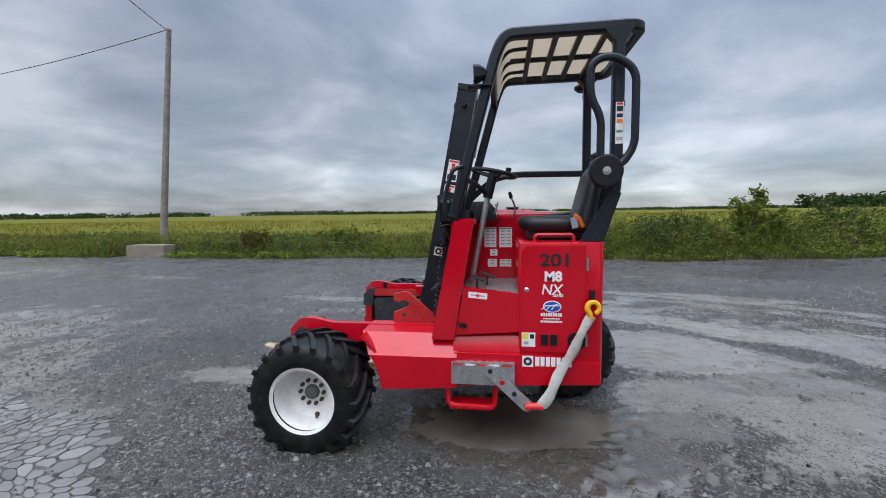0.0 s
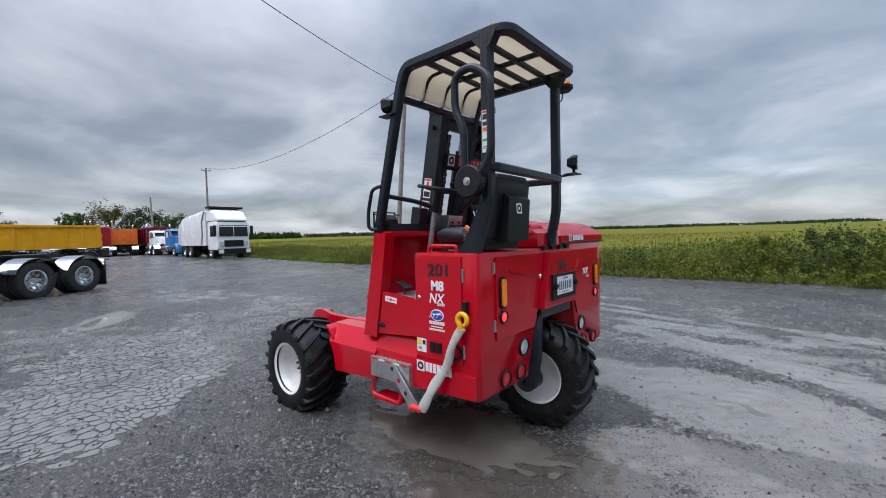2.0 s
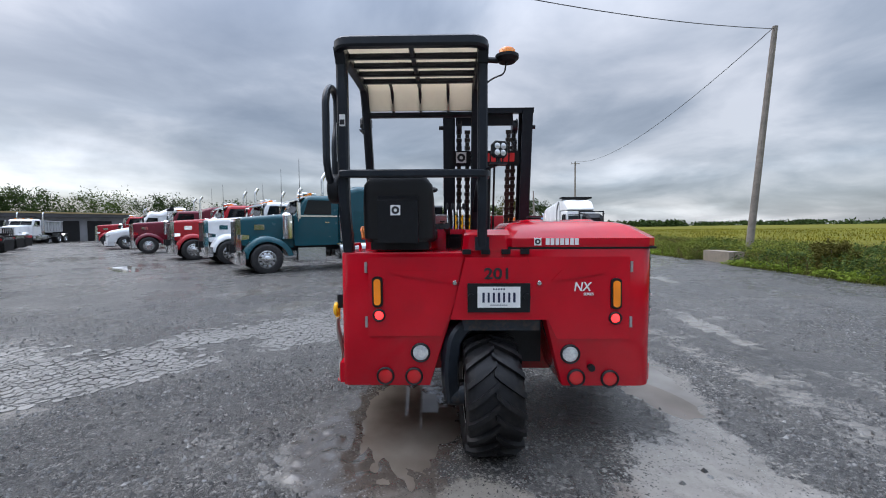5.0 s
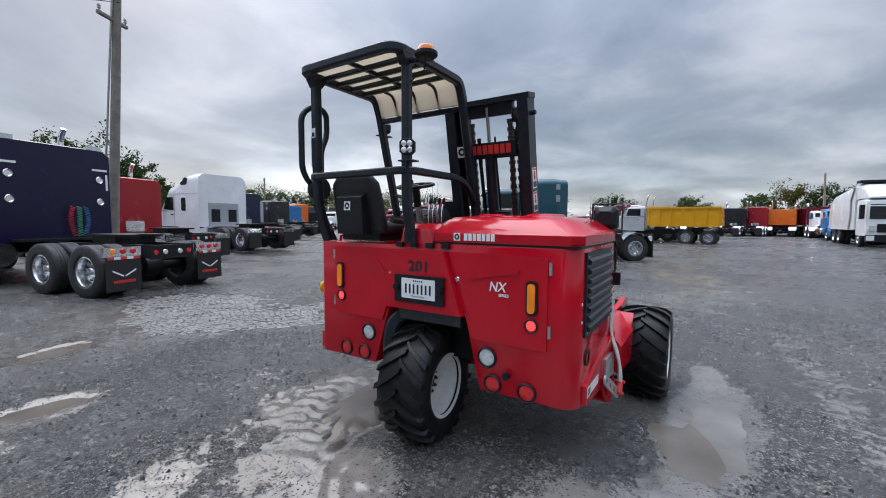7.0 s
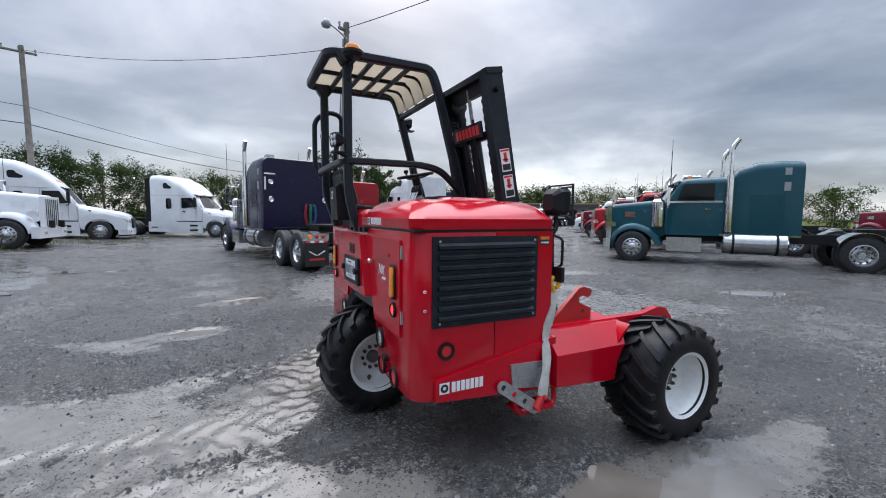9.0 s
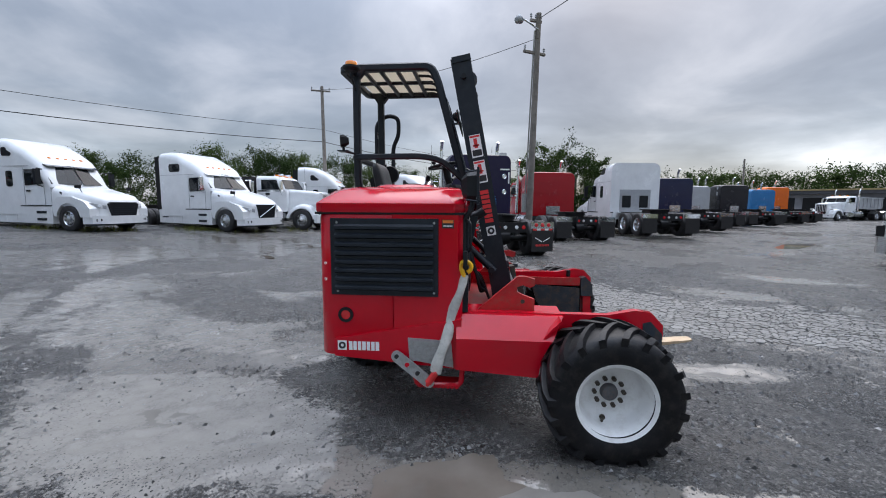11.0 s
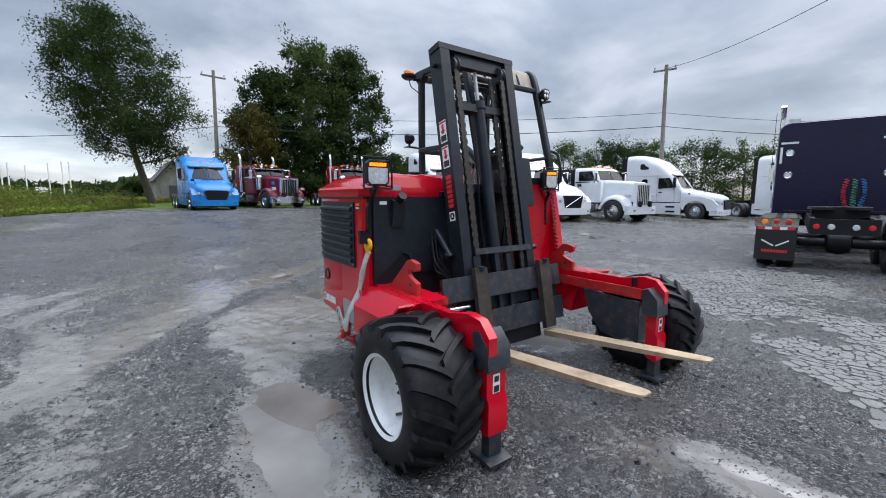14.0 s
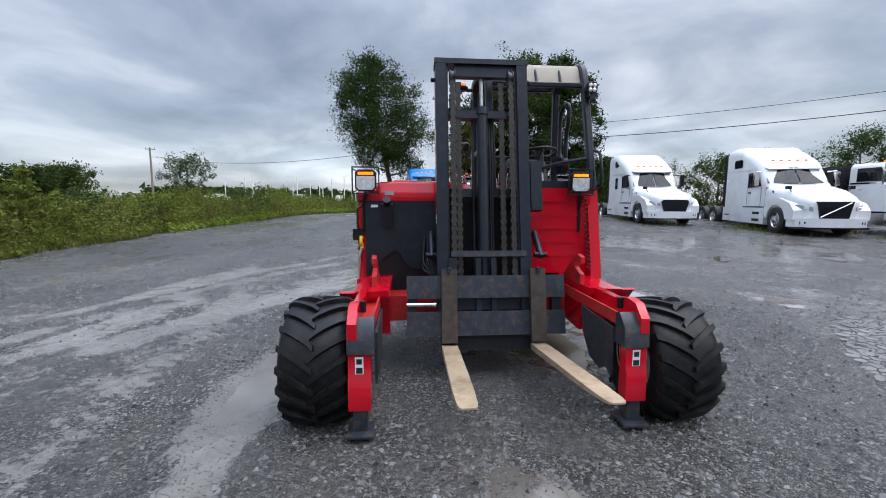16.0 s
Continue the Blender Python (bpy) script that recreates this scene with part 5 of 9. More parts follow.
# entry hand hold with the reel disc
cage("hand_hold", [(.560, 2.475, 1.80), (.560, 2.475, 2.05), (.500, 2.475, 2.16), (.500, 2.475, 2.355), (.620, 2.475, 2.385), (.745, 2.475, 2.30), (.745, 2.475, 1.88), (.680, 2.475, 1.78), (.60, 2.475, 1.77)], .0225, .075, square=False)
bm = bmesh.new()
add_lathe(bm, [(0, .068), (.085, .068), (.094, .060), (.094, .010), (.088, 0), (0, 0)], (.592, 2.52, 1.742), (0, -1, 0), 36)
disc = part("pivot_disc", bm, BLACK, lift, "round black pivot cover")
bm = bmesh.new()
add_lathe(bm, [(0, .010), (.012, .010), (.013, .004), (.024, .003), (.024, 0)], (.592, 2.452, 1.742), (0, -1, 0), 16)
part("pivot_bolt", bm, STEEL, disc)
cage("front_hand_hold", [(-.235, 2.53, 1.80), (-.295, 2.50, 1.78), (-.345, 2.50, 1.62), (-.345, 2.50, 1.50), (-.29, 2.53, 1.49)], .013, .05, square=False)
# cage stickers
st = plate("post_decal", (.674, CL - .034, 2.02), (1, 0, 0), UP, .044, .235, WHITE_DECAL, lift, .0012, "tall white instruction sticker")
for z, h, mm in ((2.128, .012, RED_DECAL), (2.10, .030, BLACK_DECAL), (2.062, .022, BLACK_DECAL), (2.030, .022, ORANGE_DECAL), (1.972, .014, GREEN_DECAL), (1.935, .008, GREY_DECAL), (1.925, .006, GREY_DECAL)):
    plate("decal_mark", (.674, CL - .0355, z), (1, 0, 0), UP, .034, h, mm, st, .0006)
for y, x in ((CL, -.052), ):
    plate("post_decal", (.703, CL + .004, 2.15), (0, 1, 0), UP, .036, .072, WHITE_DECAL, lift, .001)
    plate("post_decal", (.709, CL + .004, 2.138), (0, 1, 0), UP, .028, .03, BLACK_DECAL, lift, .0008)

# work lamps on brackets, beacon
def work_lamp(p, face, name="work_lamp"):
    p, f = Vector(p), Vector(face).normalized()
    u, w = side_axes(f)
    bm = bmesh.new()
    ring = lambda s, d: [p + u * a * s + w * b * s + f * d for a, b in ((1, .6), (.6, 1), (-.6, 1), (-1, .6), (-1, -.6), (-.6, -1), (.6, -1), (1, -.6))]
    add_loft(bm, [ring(.026, -.055), ring(.046, -.02), ring(.050, .012), ring(.046, .018)])
    body_ = part(name, bm, BLACK, lift, "small black work lamp", smooth=30)
    for a, b in ((1, 1), (-1, 1), (1, -1), (-1, -1)):
        bm = bmesh.new()
        add_lathe(bm, [(0, .004), (.012, .003), (.018, 0)], p + u * a * .019 + w * b * .019 + f * .018, f, 12)
        part("lens", bm, CLEAR_LENS, body_)
    return body_


work_lamp((.775, 3.515, 1.950), (.9, .3, -.05))
bm = bmesh.new()
add_tube(bm, [(.68, 3.44, 1.850), (.76, 3.51, 1.866)], .010, 6)
add_box(bm, (.715, 3.46, 1.862), (.805, 3.56, 1.870))
add_tube(bm, [(.765, 3.515, 1.868), (.765, 3.515, 1.91)], .012, 6)
part("lamp_bracket", bm, CHAR, lift)
work_lamp((-.150, 2.535, 2.345), (-1, -.1, -.05))
bm = bmesh.new()
add_box(bm, (-.20, 2.50, 2.268), (-.055, 2.575, 2.277))
add_tube(bm, [(-.150, 2.535, 2.27), (-.150, 2.535, 2.305)], .012, 6)
part("lamp_bracket", bm, CHAR, lift)
bm = bmesh.new()
add_lathe(bm, [(0, -.02), (.05, -.02), (.072, .0), (.072, .018), (.052, .022), (0, .022)], (.665, 3.575, 2.520), UP, 24)
beacon_base = part("beacon_base", bm, BLACK, lift)
bm = bmesh.new()
add_lathe(bm, [(.050, .02), (.050, .048), (.044, .056), (0, .058)], (.665, 3.575, 2.520), UP, 24)
part("beacon_lens", bm, AMBER, beacon_base, "amber beacon lens")
bm = bmesh.new()
add_tube(bm, [(.668, 3.44, 2.515), (.666, 3.52, 2.51)], .018, 8)
add_tube(bm, rounded([(.665, 3.57, 2.50), (.66, 3.56, 2.43), (.665, 3.50, 2.41), (.668, 3.455, 2.38)], .03), .005, 6)
part("beacon_arm", bm, BLACK, lift)
# air filter cap on the bonnet
bm = bmesh.new()
add_lathe(bm, [(0, .035), (.055, .035), (.06, .025), (.05, .018), (.05, 0), (0, 0)], (.10, 3.86, 1.535), UP, 24)
part("intake_cap", bm, BLACK, lift)

# ---- right side
bm = B((-.165, YR - .02, .850), (.506, YR + .012, 1.326))
grille = part("side_grille", bm, CHAR, lift, "charcoal louvred side grille", bevel=0.006)
for k in range(8):
    z = .900 + .0535 * k
    bm = bmesh.new()
    add_prism(bm, [(YR + .008, z - .022), (YR + .030, z - .012), (YR + .030, z + .004), (YR + .008, z + .020)], "x", -.135, .476)
    part("louvre", bm, CHAR, grille, bevel=0.004)
for x in (-.14, .465):
    for z in (.872, 1.300):
        bm = bmesh.new()
        add_lathe(bm, [(0, .004), (.007, .003), (.008, 0)], (x, YR + .012, z), (0, 1, 0), 8)
        part("screw", bm, STEEL, grille)
st = plate("warning_sticker", (-.222, YR + .0005, 1.295), (-1, 0, 0), UP, .072, .052, BLACK_DECAL, lift, .0012)
plate("warning_panel", (-.222, YR + .0018, 1.309), (-1, 0, 0), UP, .064, .018, ORANGE_DECAL, st, .0006)
bars("warning_text", (-.222, YR + .0018, 1.283), RIGHT, .056, .010, 6, WHITE_DECAL, st)
bm = bmesh.new()
add_lathe(bm, [(.030, 0), (.048, 0), (.048, .010), (.030, .008)], (.420, YR, .720), (0, 1, 0), 24)
ring_ = part("filler_ring", bm, BLACK, lift)
bm = bmesh.new()
add_lathe(bm, [(0, .004), (.030, .004), (.030, 0)], (.420, YR, .720), (0, 1, 0), 20)
part("filler_cap", bm, RED_GLOW_LENS, ring_)
for z in (.945, 1.045):
    bm = bmesh.new()
    add_lathe(bm, [(.005, .004), (.009, .003), (.009, 0)], (.545, YR, z), (0, 1, 0), 8)
    part("rivet", bm, WHITE_DECAL, lift)
emblem((.440, YR + .0235, .528), RIGHT, .058, lift)
bars("brand_bar", (.300, YR + .0235, .528), RIGHT, .200, .056, 7, WHITE_DECAL, lift)
emblem((.6165, 3.780, 1.397), REAR, .046, bonnet)
bars("brand_bar", (.6165, 3.935, 1.397), REAR, .215, .043, 7, WHITE_DECAL, bonnet)

# ---- chassis forward: side pods with sloping tops, arms, jack feet
for s, yo, yi, lab in ((-1, 2.470, 2.83, "left"), (1, 4.610, 4.26, "right")):
    bm = bmesh.new()
    prof = [(-.30, .420), (-.30, .720), (-.760, .720), (-.915, .600), (-.860, .385)]
    ya, yb, yc = yo, yo - s * .115, yi
    rings = []
    for y, top in ((ya, .612), (yb, .735), (yc, .745)):
        rings.append([(-.28, y, .420), (-.28, y, top), (-.850 if top < .7 else -.925, y, top)] + [(-1.215 + .445 * math.cos(radians(a)), y, .366 + .445 * math.sin(radians(a))) for a in ((30, 21, 12, 3) if top < .7 else (48, 33, 18, 3))])
    add_loft(bm, rings)
    part("side_pod", bm, RED, lift, "red chassis pod with a sloping top", bevel=0.008, smooth=30)
for s, ya, yb in ((-1, 2.735, 2.860), (1, 4.460, 4.335)):
    # upper rail, curved nose
    bm = bmesh.new()
    add_prism(bm, [(-.30, .640), (-.30, .745), (-1.20, .745), (-1.36, .778), (-1.455, .765), (-1.525, .690), (-1.525, .600), (-1.36, .600)], "y", ya, ya - s * .052)
    part("arm_rail", bm, RED, lift, "red outrigger rail with a rounded nose", bevel=0.008)
    bm = bmesh.new()
    add_box(bm, (-1.40, ya - s * .05, .625), (-.40, yb, .652))
    add_box(bm, (-1.40, yb, .625), (-.40, yb - s * .012, .700))
    part("arm_channel", bm, RED_WORN, lift, "worn red inner channel", bevel=0.004)
    bm = bmesh.new()
    add_prism(bm, [(-1.415, .520), (-1.405, .700), (-1.450, .712), (-1.518, .640), (-1.528, .520)], "y", ya + s * .004, yb - s * .020)
    part("end_cap", bm, CHAR_WORN, lift, "scuffed charcoal end cap", bevel=0.010)
    bm = bmesh.new()
    add_prism(bm, [(-1.445, .215), (-1.438, .528), (-1.512, .528), (-1.512, .390), (-1.528, .370), (-1.528, .195), (-1.50, .185)], "y", ya, yb)
    leg = part("jack_leg", bm, RED, lift, "red jack leg", bevel=0.010)
    st = plate("leg_decal", (-1.5125, (ya + yb) / 2, .452), (0, -1, 0), UP, .046, .098, WHITE_DECAL, leg, .0012)
    plate("decal_mark", (-1.5140, (ya + yb) / 2, .475), (0, -1, 0), UP, .030, .030, BLACK_DECAL, st, .0006)
    plate("decal_mark", (-1.5140, (ya + yb) / 2, .424), (0, -1, 0), UP, .036, .034, BLACK_DECAL, st, .0006)
    bm = bmesh.new()
    add_box(bm, (-1.512, ya - s * .022, .060), (-1.455, yb + s * .022, .225))
    add_prism(bm, [(-1.395, .046), (-1.395, .062), (-1.50, .070), (-1.560, .058), (-1.560, .046)], "y", ya + s * .012, yb - s * .012)
    part("jack_foot", bm, CHAR_WORN, lift, "scuffed steel jack foot", bevel=0.006)
    bm = bmesh.new()
    add_cyl(bm, (-1.30, (ya + yb) / 2, .70), (-1.30, (ya + yb) / 2, .765), .020, 10)
    part("jack_pin", bm, BLACK, lift)
    # guard plate on the inner side
    bm = bmesh.new()
    add_prism(bm, [(-.93, .625), (-1.395, .600), (-1.395, .290), (-1.33, .330), (-1.25, .285), (-1.10, .31), (-.98, .45)], "y", yb - s * .014, yb - s * .030)
    part("guard_plate", bm, CHAR_WORN, lift, "scuffed charcoal guard plate", bevel=0.005)
    # mudguard arch edge behind the wheel
    bm = bmesh.new()
    yo = 2.480 if s < 0 else 4.600
    arc = [(-1.178 + .455 * math.cos(a), .378 + .455 * math.sin(a)) for a in [radians(d) for d in range(2, 62, 10)]]
    arc_in = [(-1.178 + .440 * math.cos(a), .378 + .440 * math.sin(a)) for a in [radians(d) for d in range(52, -3, -10)]]
    add_prism(bm, arc + arc_in, "y", yo, ya + s * .0)
    part("wheel_arch", bm, RED, lift)
    # hooked lug plates
    bm = bmesh.new()
    hy = 2.815 if s < 0 else 4.375
    add_prism(bm, [(-.40, .735), (-.765, .735), (-.765, .815), (-.690, .842), (-.655, .860), (-.655, .892), (-.690, .905), (-.735, .888), (-.765, .905), (-.765, .945), (-.700, .962), (-.655, .958)], "y", hy - .016, hy + .016)
    lug = part("hook_lug", bm, RED_WORN, lift, "worn red hooked lug plate", bevel=0.005)
    bm = bmesh.new()
    add_cyl(bm, (-.690, hy - .018, .800), (-.690, hy + .018, .800), .014, 12)
    part("lug_pin", bm, FORK_DARK, lug)
# cross chassis under the body
bm = bmesh.new()
add_box(bm, (-.55, 2.60, .42), (-.28, 4.45, .62))
add_box(bm, (-.28, 2.80, .40), (.10, 4.20, .62))
part("cross_beam", bm, RED_WORN, lift, bevel=0.01)
bm = bmesh.new()
for s, y in ((-1, 2.86), (1, 4.28)):
    add_loft(bm, [[(-.52, y, .42), (-.52, y, .60), (-.52, y + s * .1, .60), (-.52, y + s * .1, .42)], [(-.80, y + s * .02, .60), (-.80, y + s * .02, .68), (-.80, y + s * .08, .68), (-.80, y + s * .08, .60)]])
part("brace", bm, RED, lift, bevel=0.006)
# rear wheel yoke: one arm on the left of the tyre
bm = bmesh.new()
add_tube(bm, rounded([(.48, 3.60, .868), (.52, 3.36, .868), (.580, 3.240, .79), (.592, 3.212, .56), (.535, 3.232, .345)], .10, 6), .050, square=True)
part("wheel_yoke", bm, CHAR, lift, "curved charcoal steering yoke", smooth=35)
part("yoke_hub", add_cyl(bmesh.new(), (.515, 3.20, .378), (.515, 3.31, .378), .085, 18), CHAR_WORN, lift, bevel=0.01)
part("yoke_head", B((.30, 3.30, .82), (.60, 3.80, .905)), CHAR_WORN, lift, bevel=0.01)
bm = B((.12, 3.15, .55), (.40, 3.85, .92))
part("wheel_bay", bm, BLACK, lift)

# ---- steps, tow bars and strap sleeves on both sides
def step_and_strap(s):
    fy = YL - .024 if s < 0 else YR + .024
    out = lambda d: fy + s * d
    fx = 1
    bm = bmesh.new()
    if s < 0:
        add_box(bm, (-.312, out(-.05), .452), (.078, out(.030), .590))
        step = part("tread_step", bm, STEEL, lift, "galvanised tread-plate step", bevel=0.006)
        bm = bmesh.new()
        for i in range(8):
            for j in range(3):
                add_box(bm, (-.016, -.004, 0), (.016, .004, .004), pose(-.28 + .048 * i, out(-.03 + .028 * j), .590, 0, 0, 45 if (i + j) % 2 else -45))
        part("tread_pattern", bm, STEEL, step, smooth=0)
        for k in range(5):
            plate("step_stripe", (-.27 + k * .075, out(.0305), .578), (1, 0, 0), UP, .06, .012, RED_DECAL if k % 2 == 0 else WHITE_DECAL, step, .001)
    else:
        add_prism(bm, [(-.262, .415), (.010, .455), (.020, .592), (-.248, .580)], "y", out(-.01), out(.010))
        step = part("tread_plate", bm, STEEL, lift, "galvanised tread-plate panel", bevel=0.004)
        bm = bmesh.new()
        for i in range(6):
            for j in range(3):
                add_prism(bm, [(-.225 + .042 * i - .012, .452 + .042 * j), (-.225 + .042 * i, .446 + .042 * j), (-.225 + .042 * i + .012, .452 + .042 * j), (-.225 + .042 * i, .458 + .042 * j)], "y", out(.009), out(.013))
        part("tread_pattern", bm, STEEL, step, smooth=0)
    # hanging foot loop
    bm = bmesh.new()
    x0, x1 = (-.345, -.035) if s < 0 else (-.320, -.020)
    add_tube(bm, rounded([(x0, out(-.03), .455), (x0 + .01, out(.0), .300), (x1 - .01, out(.0), .295), (x1, out(-.03), .455)], .04), .017, 8)
    add_box(bm, (x0 + .02, out(-.12), .285), (x1 - .02, out(.012), .302))
    for i in range(9):
        add_cyl(bm, (x0 + .035 + .028 * i, out(.014), .285), (x0 + .035 + .028 * i, out(.014), .300), .010, 6)
    part("foot_loop", bm, RED, lift, "red toothed foot loop", bevel=0.0)
    # flat bar with holes
    bm = bmesh.new()
    a, b = (Vector((-.070, out(.040), .545)), Vector((.148, out(.065), .352))) if s < 0 else (Vector((.085, out(.025), .478)), Vector((-.115, out(.055), .338)))
    d = (b - a).normalized()
    nrm = Vector((0, s, 0))
    w = nrm.cross(d).normalized()
    out2 = []
    for i in range(9):
        t = math.pi * i / 8
        out2.append(a - d * .036 * math.sin(t) + w * .036 * math.cos(t))
    for i in range(9):
        t = math.pi * i / 8
        out2.append(b + d * .036 * math.sin(t) - w * .036 * math.cos(t))
    add_loft(bm, [[p - nrm * .006 for p in out2], [p + nrm * .006 for p in out2]])
    bar = part("link_bar", bm, STEEL, lift, "galvanised link bar with holes", bevel=0.002)
    for k in range(4):
        c = a + (b - a) * (k / 3)
        bm = bmesh.new()
        add_lathe(bm, [(0, .0012), (.015, .0012), (.016, 0)], c + nrm * .006, nrm, 14)
        part("bar_hole", bm, BLACK_DECAL if k != 1 else RED, bar, smooth=0)
    # red shackle
    bm = bmesh.new()
    e2 = b + (Vector((.085, 0, .005)) if s < 0 else Vector((-.045, 0, .065)))
    add_tube(bm, [b + nrm * .014, e2 + nrm * .014], .022, 10)
    add_cyl(bm, b - nrm * .02, b + nrm * .045, .012, 8)
    add_cyl(bm, e2 - nrm * .02, e2 + nrm * .045, .012, 8)
    part("shackle", bm, RED_DECAL, lift, "red shackle")
    # sleeve
    top = Vector((.520, out(.016), .900)) if s < 0 else Vector((-.322, out(-.06), .985))
    bm = bmesh.new()
    p0 = e2 + nrm * .012
    pts, rings = [], []
    for i in range(15):
        t = i / 14
        p = p0.lerp(top, t) + Vector((0, s * .014 * math.sin(t * 9), -.020 * math.sin(math.pi * t) if s < 0 else 0)) + Vector((.006 * math.sin(t * 13), 0, 0))
        dd = (top - p0).normalized()
        ww = nrm.cross(dd).normalized()
        wd = .034 * (1 + .10 * math.sin(t * 21) - .25 * t)
        th = .014 * (1 + .25 * math.cos(t * 17))
        rings.append([p + ww * wd * math.cos(q) + nrm * th * math.sin(q) for q in [2 * math.pi * k / 12 for k in range(12)]])
    add_loft(bm, rings)
    part("strap_sleeve", bm, STRAP, lift, "dirty grey strap sleeve", smooth=50)
    # yellow hook on a black peg
    bm = bmesh.new()
    hc = top + Vector((.012 if s < 0 else -.008, 0, .048))
    arc = [hc + Vector((.034 * math.cos(radians(q)) * (1 if s < 0 else -1), s * .012, .034 * math.sin(radians(q)))) for q in range(-70, 240, 20)]
    add_tube(bm, [top + Vector((0, s * .006, -.02))] + arc[::-1], lambda t: .017 - .004 * t, 8)
    part("hook", bm, YELLOW, lift, "yellow safety hook")
    bm = bmesh.new()
    add_box(bm, (hc.x - .012, out(-.06), hc.z + .01), (hc.x + .012, out(.02), hc.z + .10))
    part("hook_peg", bm, BLACK, lift, bevel=0.004)


step_and_strap(-1)
step_and_strap(1)

# ---- front right: dark cover, black plate for its shaded recess, lamps
bm = bmesh.new()
add_prism(bm, [(3.86, .80), (4.10, .80), (4.16, .86), (4.19, .93), (4.24, .96), (4.44, .80), (4.475, .74), (4.475, 1.355), (3.86, 1.355)], "x", -.345, -.305)
cover = part("front_cover", bm, CHAR, lift, "charcoal plastic front cover", bevel=0.014)
# black plate behind the cutout gives the shade of the opening
bm = B((-.325, 3.86, .60), (-.30, 4.46, 1.00))
part("recess_shade_plate", bm, BLACK, lift)
bm = bmesh.new()
add_prism(bm, [(-.36, 1.15), (-.345, 1.345), (-.40, 1.335), (-.375, 1.22)], "y", 4.25, 4.34)
part("exhaust_cowl", bm, CHAR, lift, bevel=0.012)
bm = bmesh.new()
add_tube(bm, rounded([(-.35, 4.295, 1.33), (-.40, 4.295, 1.345), (-.44, 4.295, 1.372)], .02), .030, 12)
part("tailpipe", bm, BLACK, lift)
# second black plate, painting the shaded opening left of the mast
bm = bmesh.new()
add_prism(bm, [(3.09, .76), (3.24, .76), (3.20, 1.10), (3.13, 1.16), (2.98, .80)], "x", -.312, -.300)
part("recess_shade_plate", bm, BLACK, lift)
bm = B((-.30, 3.16, .70), (-.27, 3.90, 1.40))
part("bulkhead", bm, BLACK, lift)
bm = bmesh.new()
add_loft(bm, [[(-.35, y, z) for y, z in ((3.18, 1.36), (3.90, 1.36), (3.90, 1.40), (3.18, 1.40))], [(-.28, y, z) for y, z in ((3.16, 1.36), (3.92, 1.36), (3.92, 1.41), (3.16, 1.41))]])
part("bulkhead_cap", bm, CHAR, lift)
plate("front_sticker", (-.3205, 4.28, 1.425), (0, -1, 0), UP, .075, .032, GREY_DECAL, lift, .0012)
plate("front_sticker", (-.3460, 4.40, 1.320), (0, -1, 0), UP, .055, .022, WHITE_DECAL, lift, .0012)


def head_lamp(y, z, s):
    x = -.385
    bm = bmesh.new()
    ring = lambda k, dx: [(x + dx, y + a * k, z + b * k * 1.02) for a, b in ((.085, .06), (.06, .085), (-.06, .085), (-.085, .06), (-.085, -.06), (-.06, -.085), (.06, -.085), (.085, -.06))]
    add_loft(bm, [ring(.55, .085), ring(.92, .05), ring(1, .0), ring(.96, -.02), ring(.86, -.022), ring(.84, -.006)])
    lamp = part("head_lamp", bm, BLACK, lift, "square black head lamp with a lit amber strip", smooth=30)
    bm = bmesh.new()
    add_loft(bm, [[(x - .005, y + a, z + b) for a, b in ((-.078, -.078), (.078, -.078), (.078, .036), (-.078, .036))], [(x - .018, y + a, z + b) for a, b in ((-.072, -.072), (.072, -.072), (.072, .034), (-.072, .034))]])
    part("lens", bm, CLEAR_LENS, lamp, bevel=0.008)
    bm = bmesh.new()
    for k in range(6):
        add_box(bm, (x - .021, y - .060 + .0205 * k, z + .044), (x - .005, y - .060 + .0205 * k + .0165, z + .066))
    part("amber_strip", bm, AMBER_LIT, lamp, bevel=0.003)
    bm = bmesh.new()
    add_tube(bm, [(x - .014, y + q, z + w) for q, w in ((.104, -.104), (.104, .104), (-.104, .104), (-.104, -.104))], .007, 6, closed=True, square=True)
    for q, w in ((.104, -.09), (.104, .09), (-.104, -.09), (-.104, .09)):
        add_cyl(bm, (x - .014, y + q, z + w), (x + .06, y + q * .8, z + w * .9), .006, 6)
    part("lamp_guard", bm, CHAR, lamp, "charcoal lamp guard frame")
    bm = bmesh.new()
    add_tube(bm, rounded([(x + .02, y, z - .09), (x + .025, y + s * .02, z - .14), (-.315, y + s * .025, z - .20), (-.318, y + s * .03, z - .42)], .03), .016, 8)
    part("lamp_bracket", bm, BLACK, lift)


head_lamp(4.462, 1.522, 1)
head_lamp(2.700, 1.522, -1)
bm = bmesh.new()
add_tube(bm, rounded([(-.33, 4.50, 1.32), (-.36, 4.535, 1.30), (-.36, 4.535, 1.14), (-.33, 4.50, 1.12)], .02), .009, 6)
part("grab_rail", bm, BLACK, lift)
# coiled cable
bm = bmesh.new()
pts = [(-.372 + .016 * math.cos(i * .8) - .06 * (i / 130), 2.655 - .045 * (i / 130) + .016 * math.sin(i * .8), 1.40 - .60 * (i / 130)) for i in range(131)]
add_tube(bm, pts, .0045, 5)
part("coiled_cable", bm, BLACK, lift, "black coiled cable")

# ---- mast
ma, mb = Vector((-.252, 0, 2.472)), Vector((-.628, 0, .520))
md = (ma - mb).normalized()
mn = Vector((-md.z, 0, md.x))
if mn.x > 0:
    mn = -mn


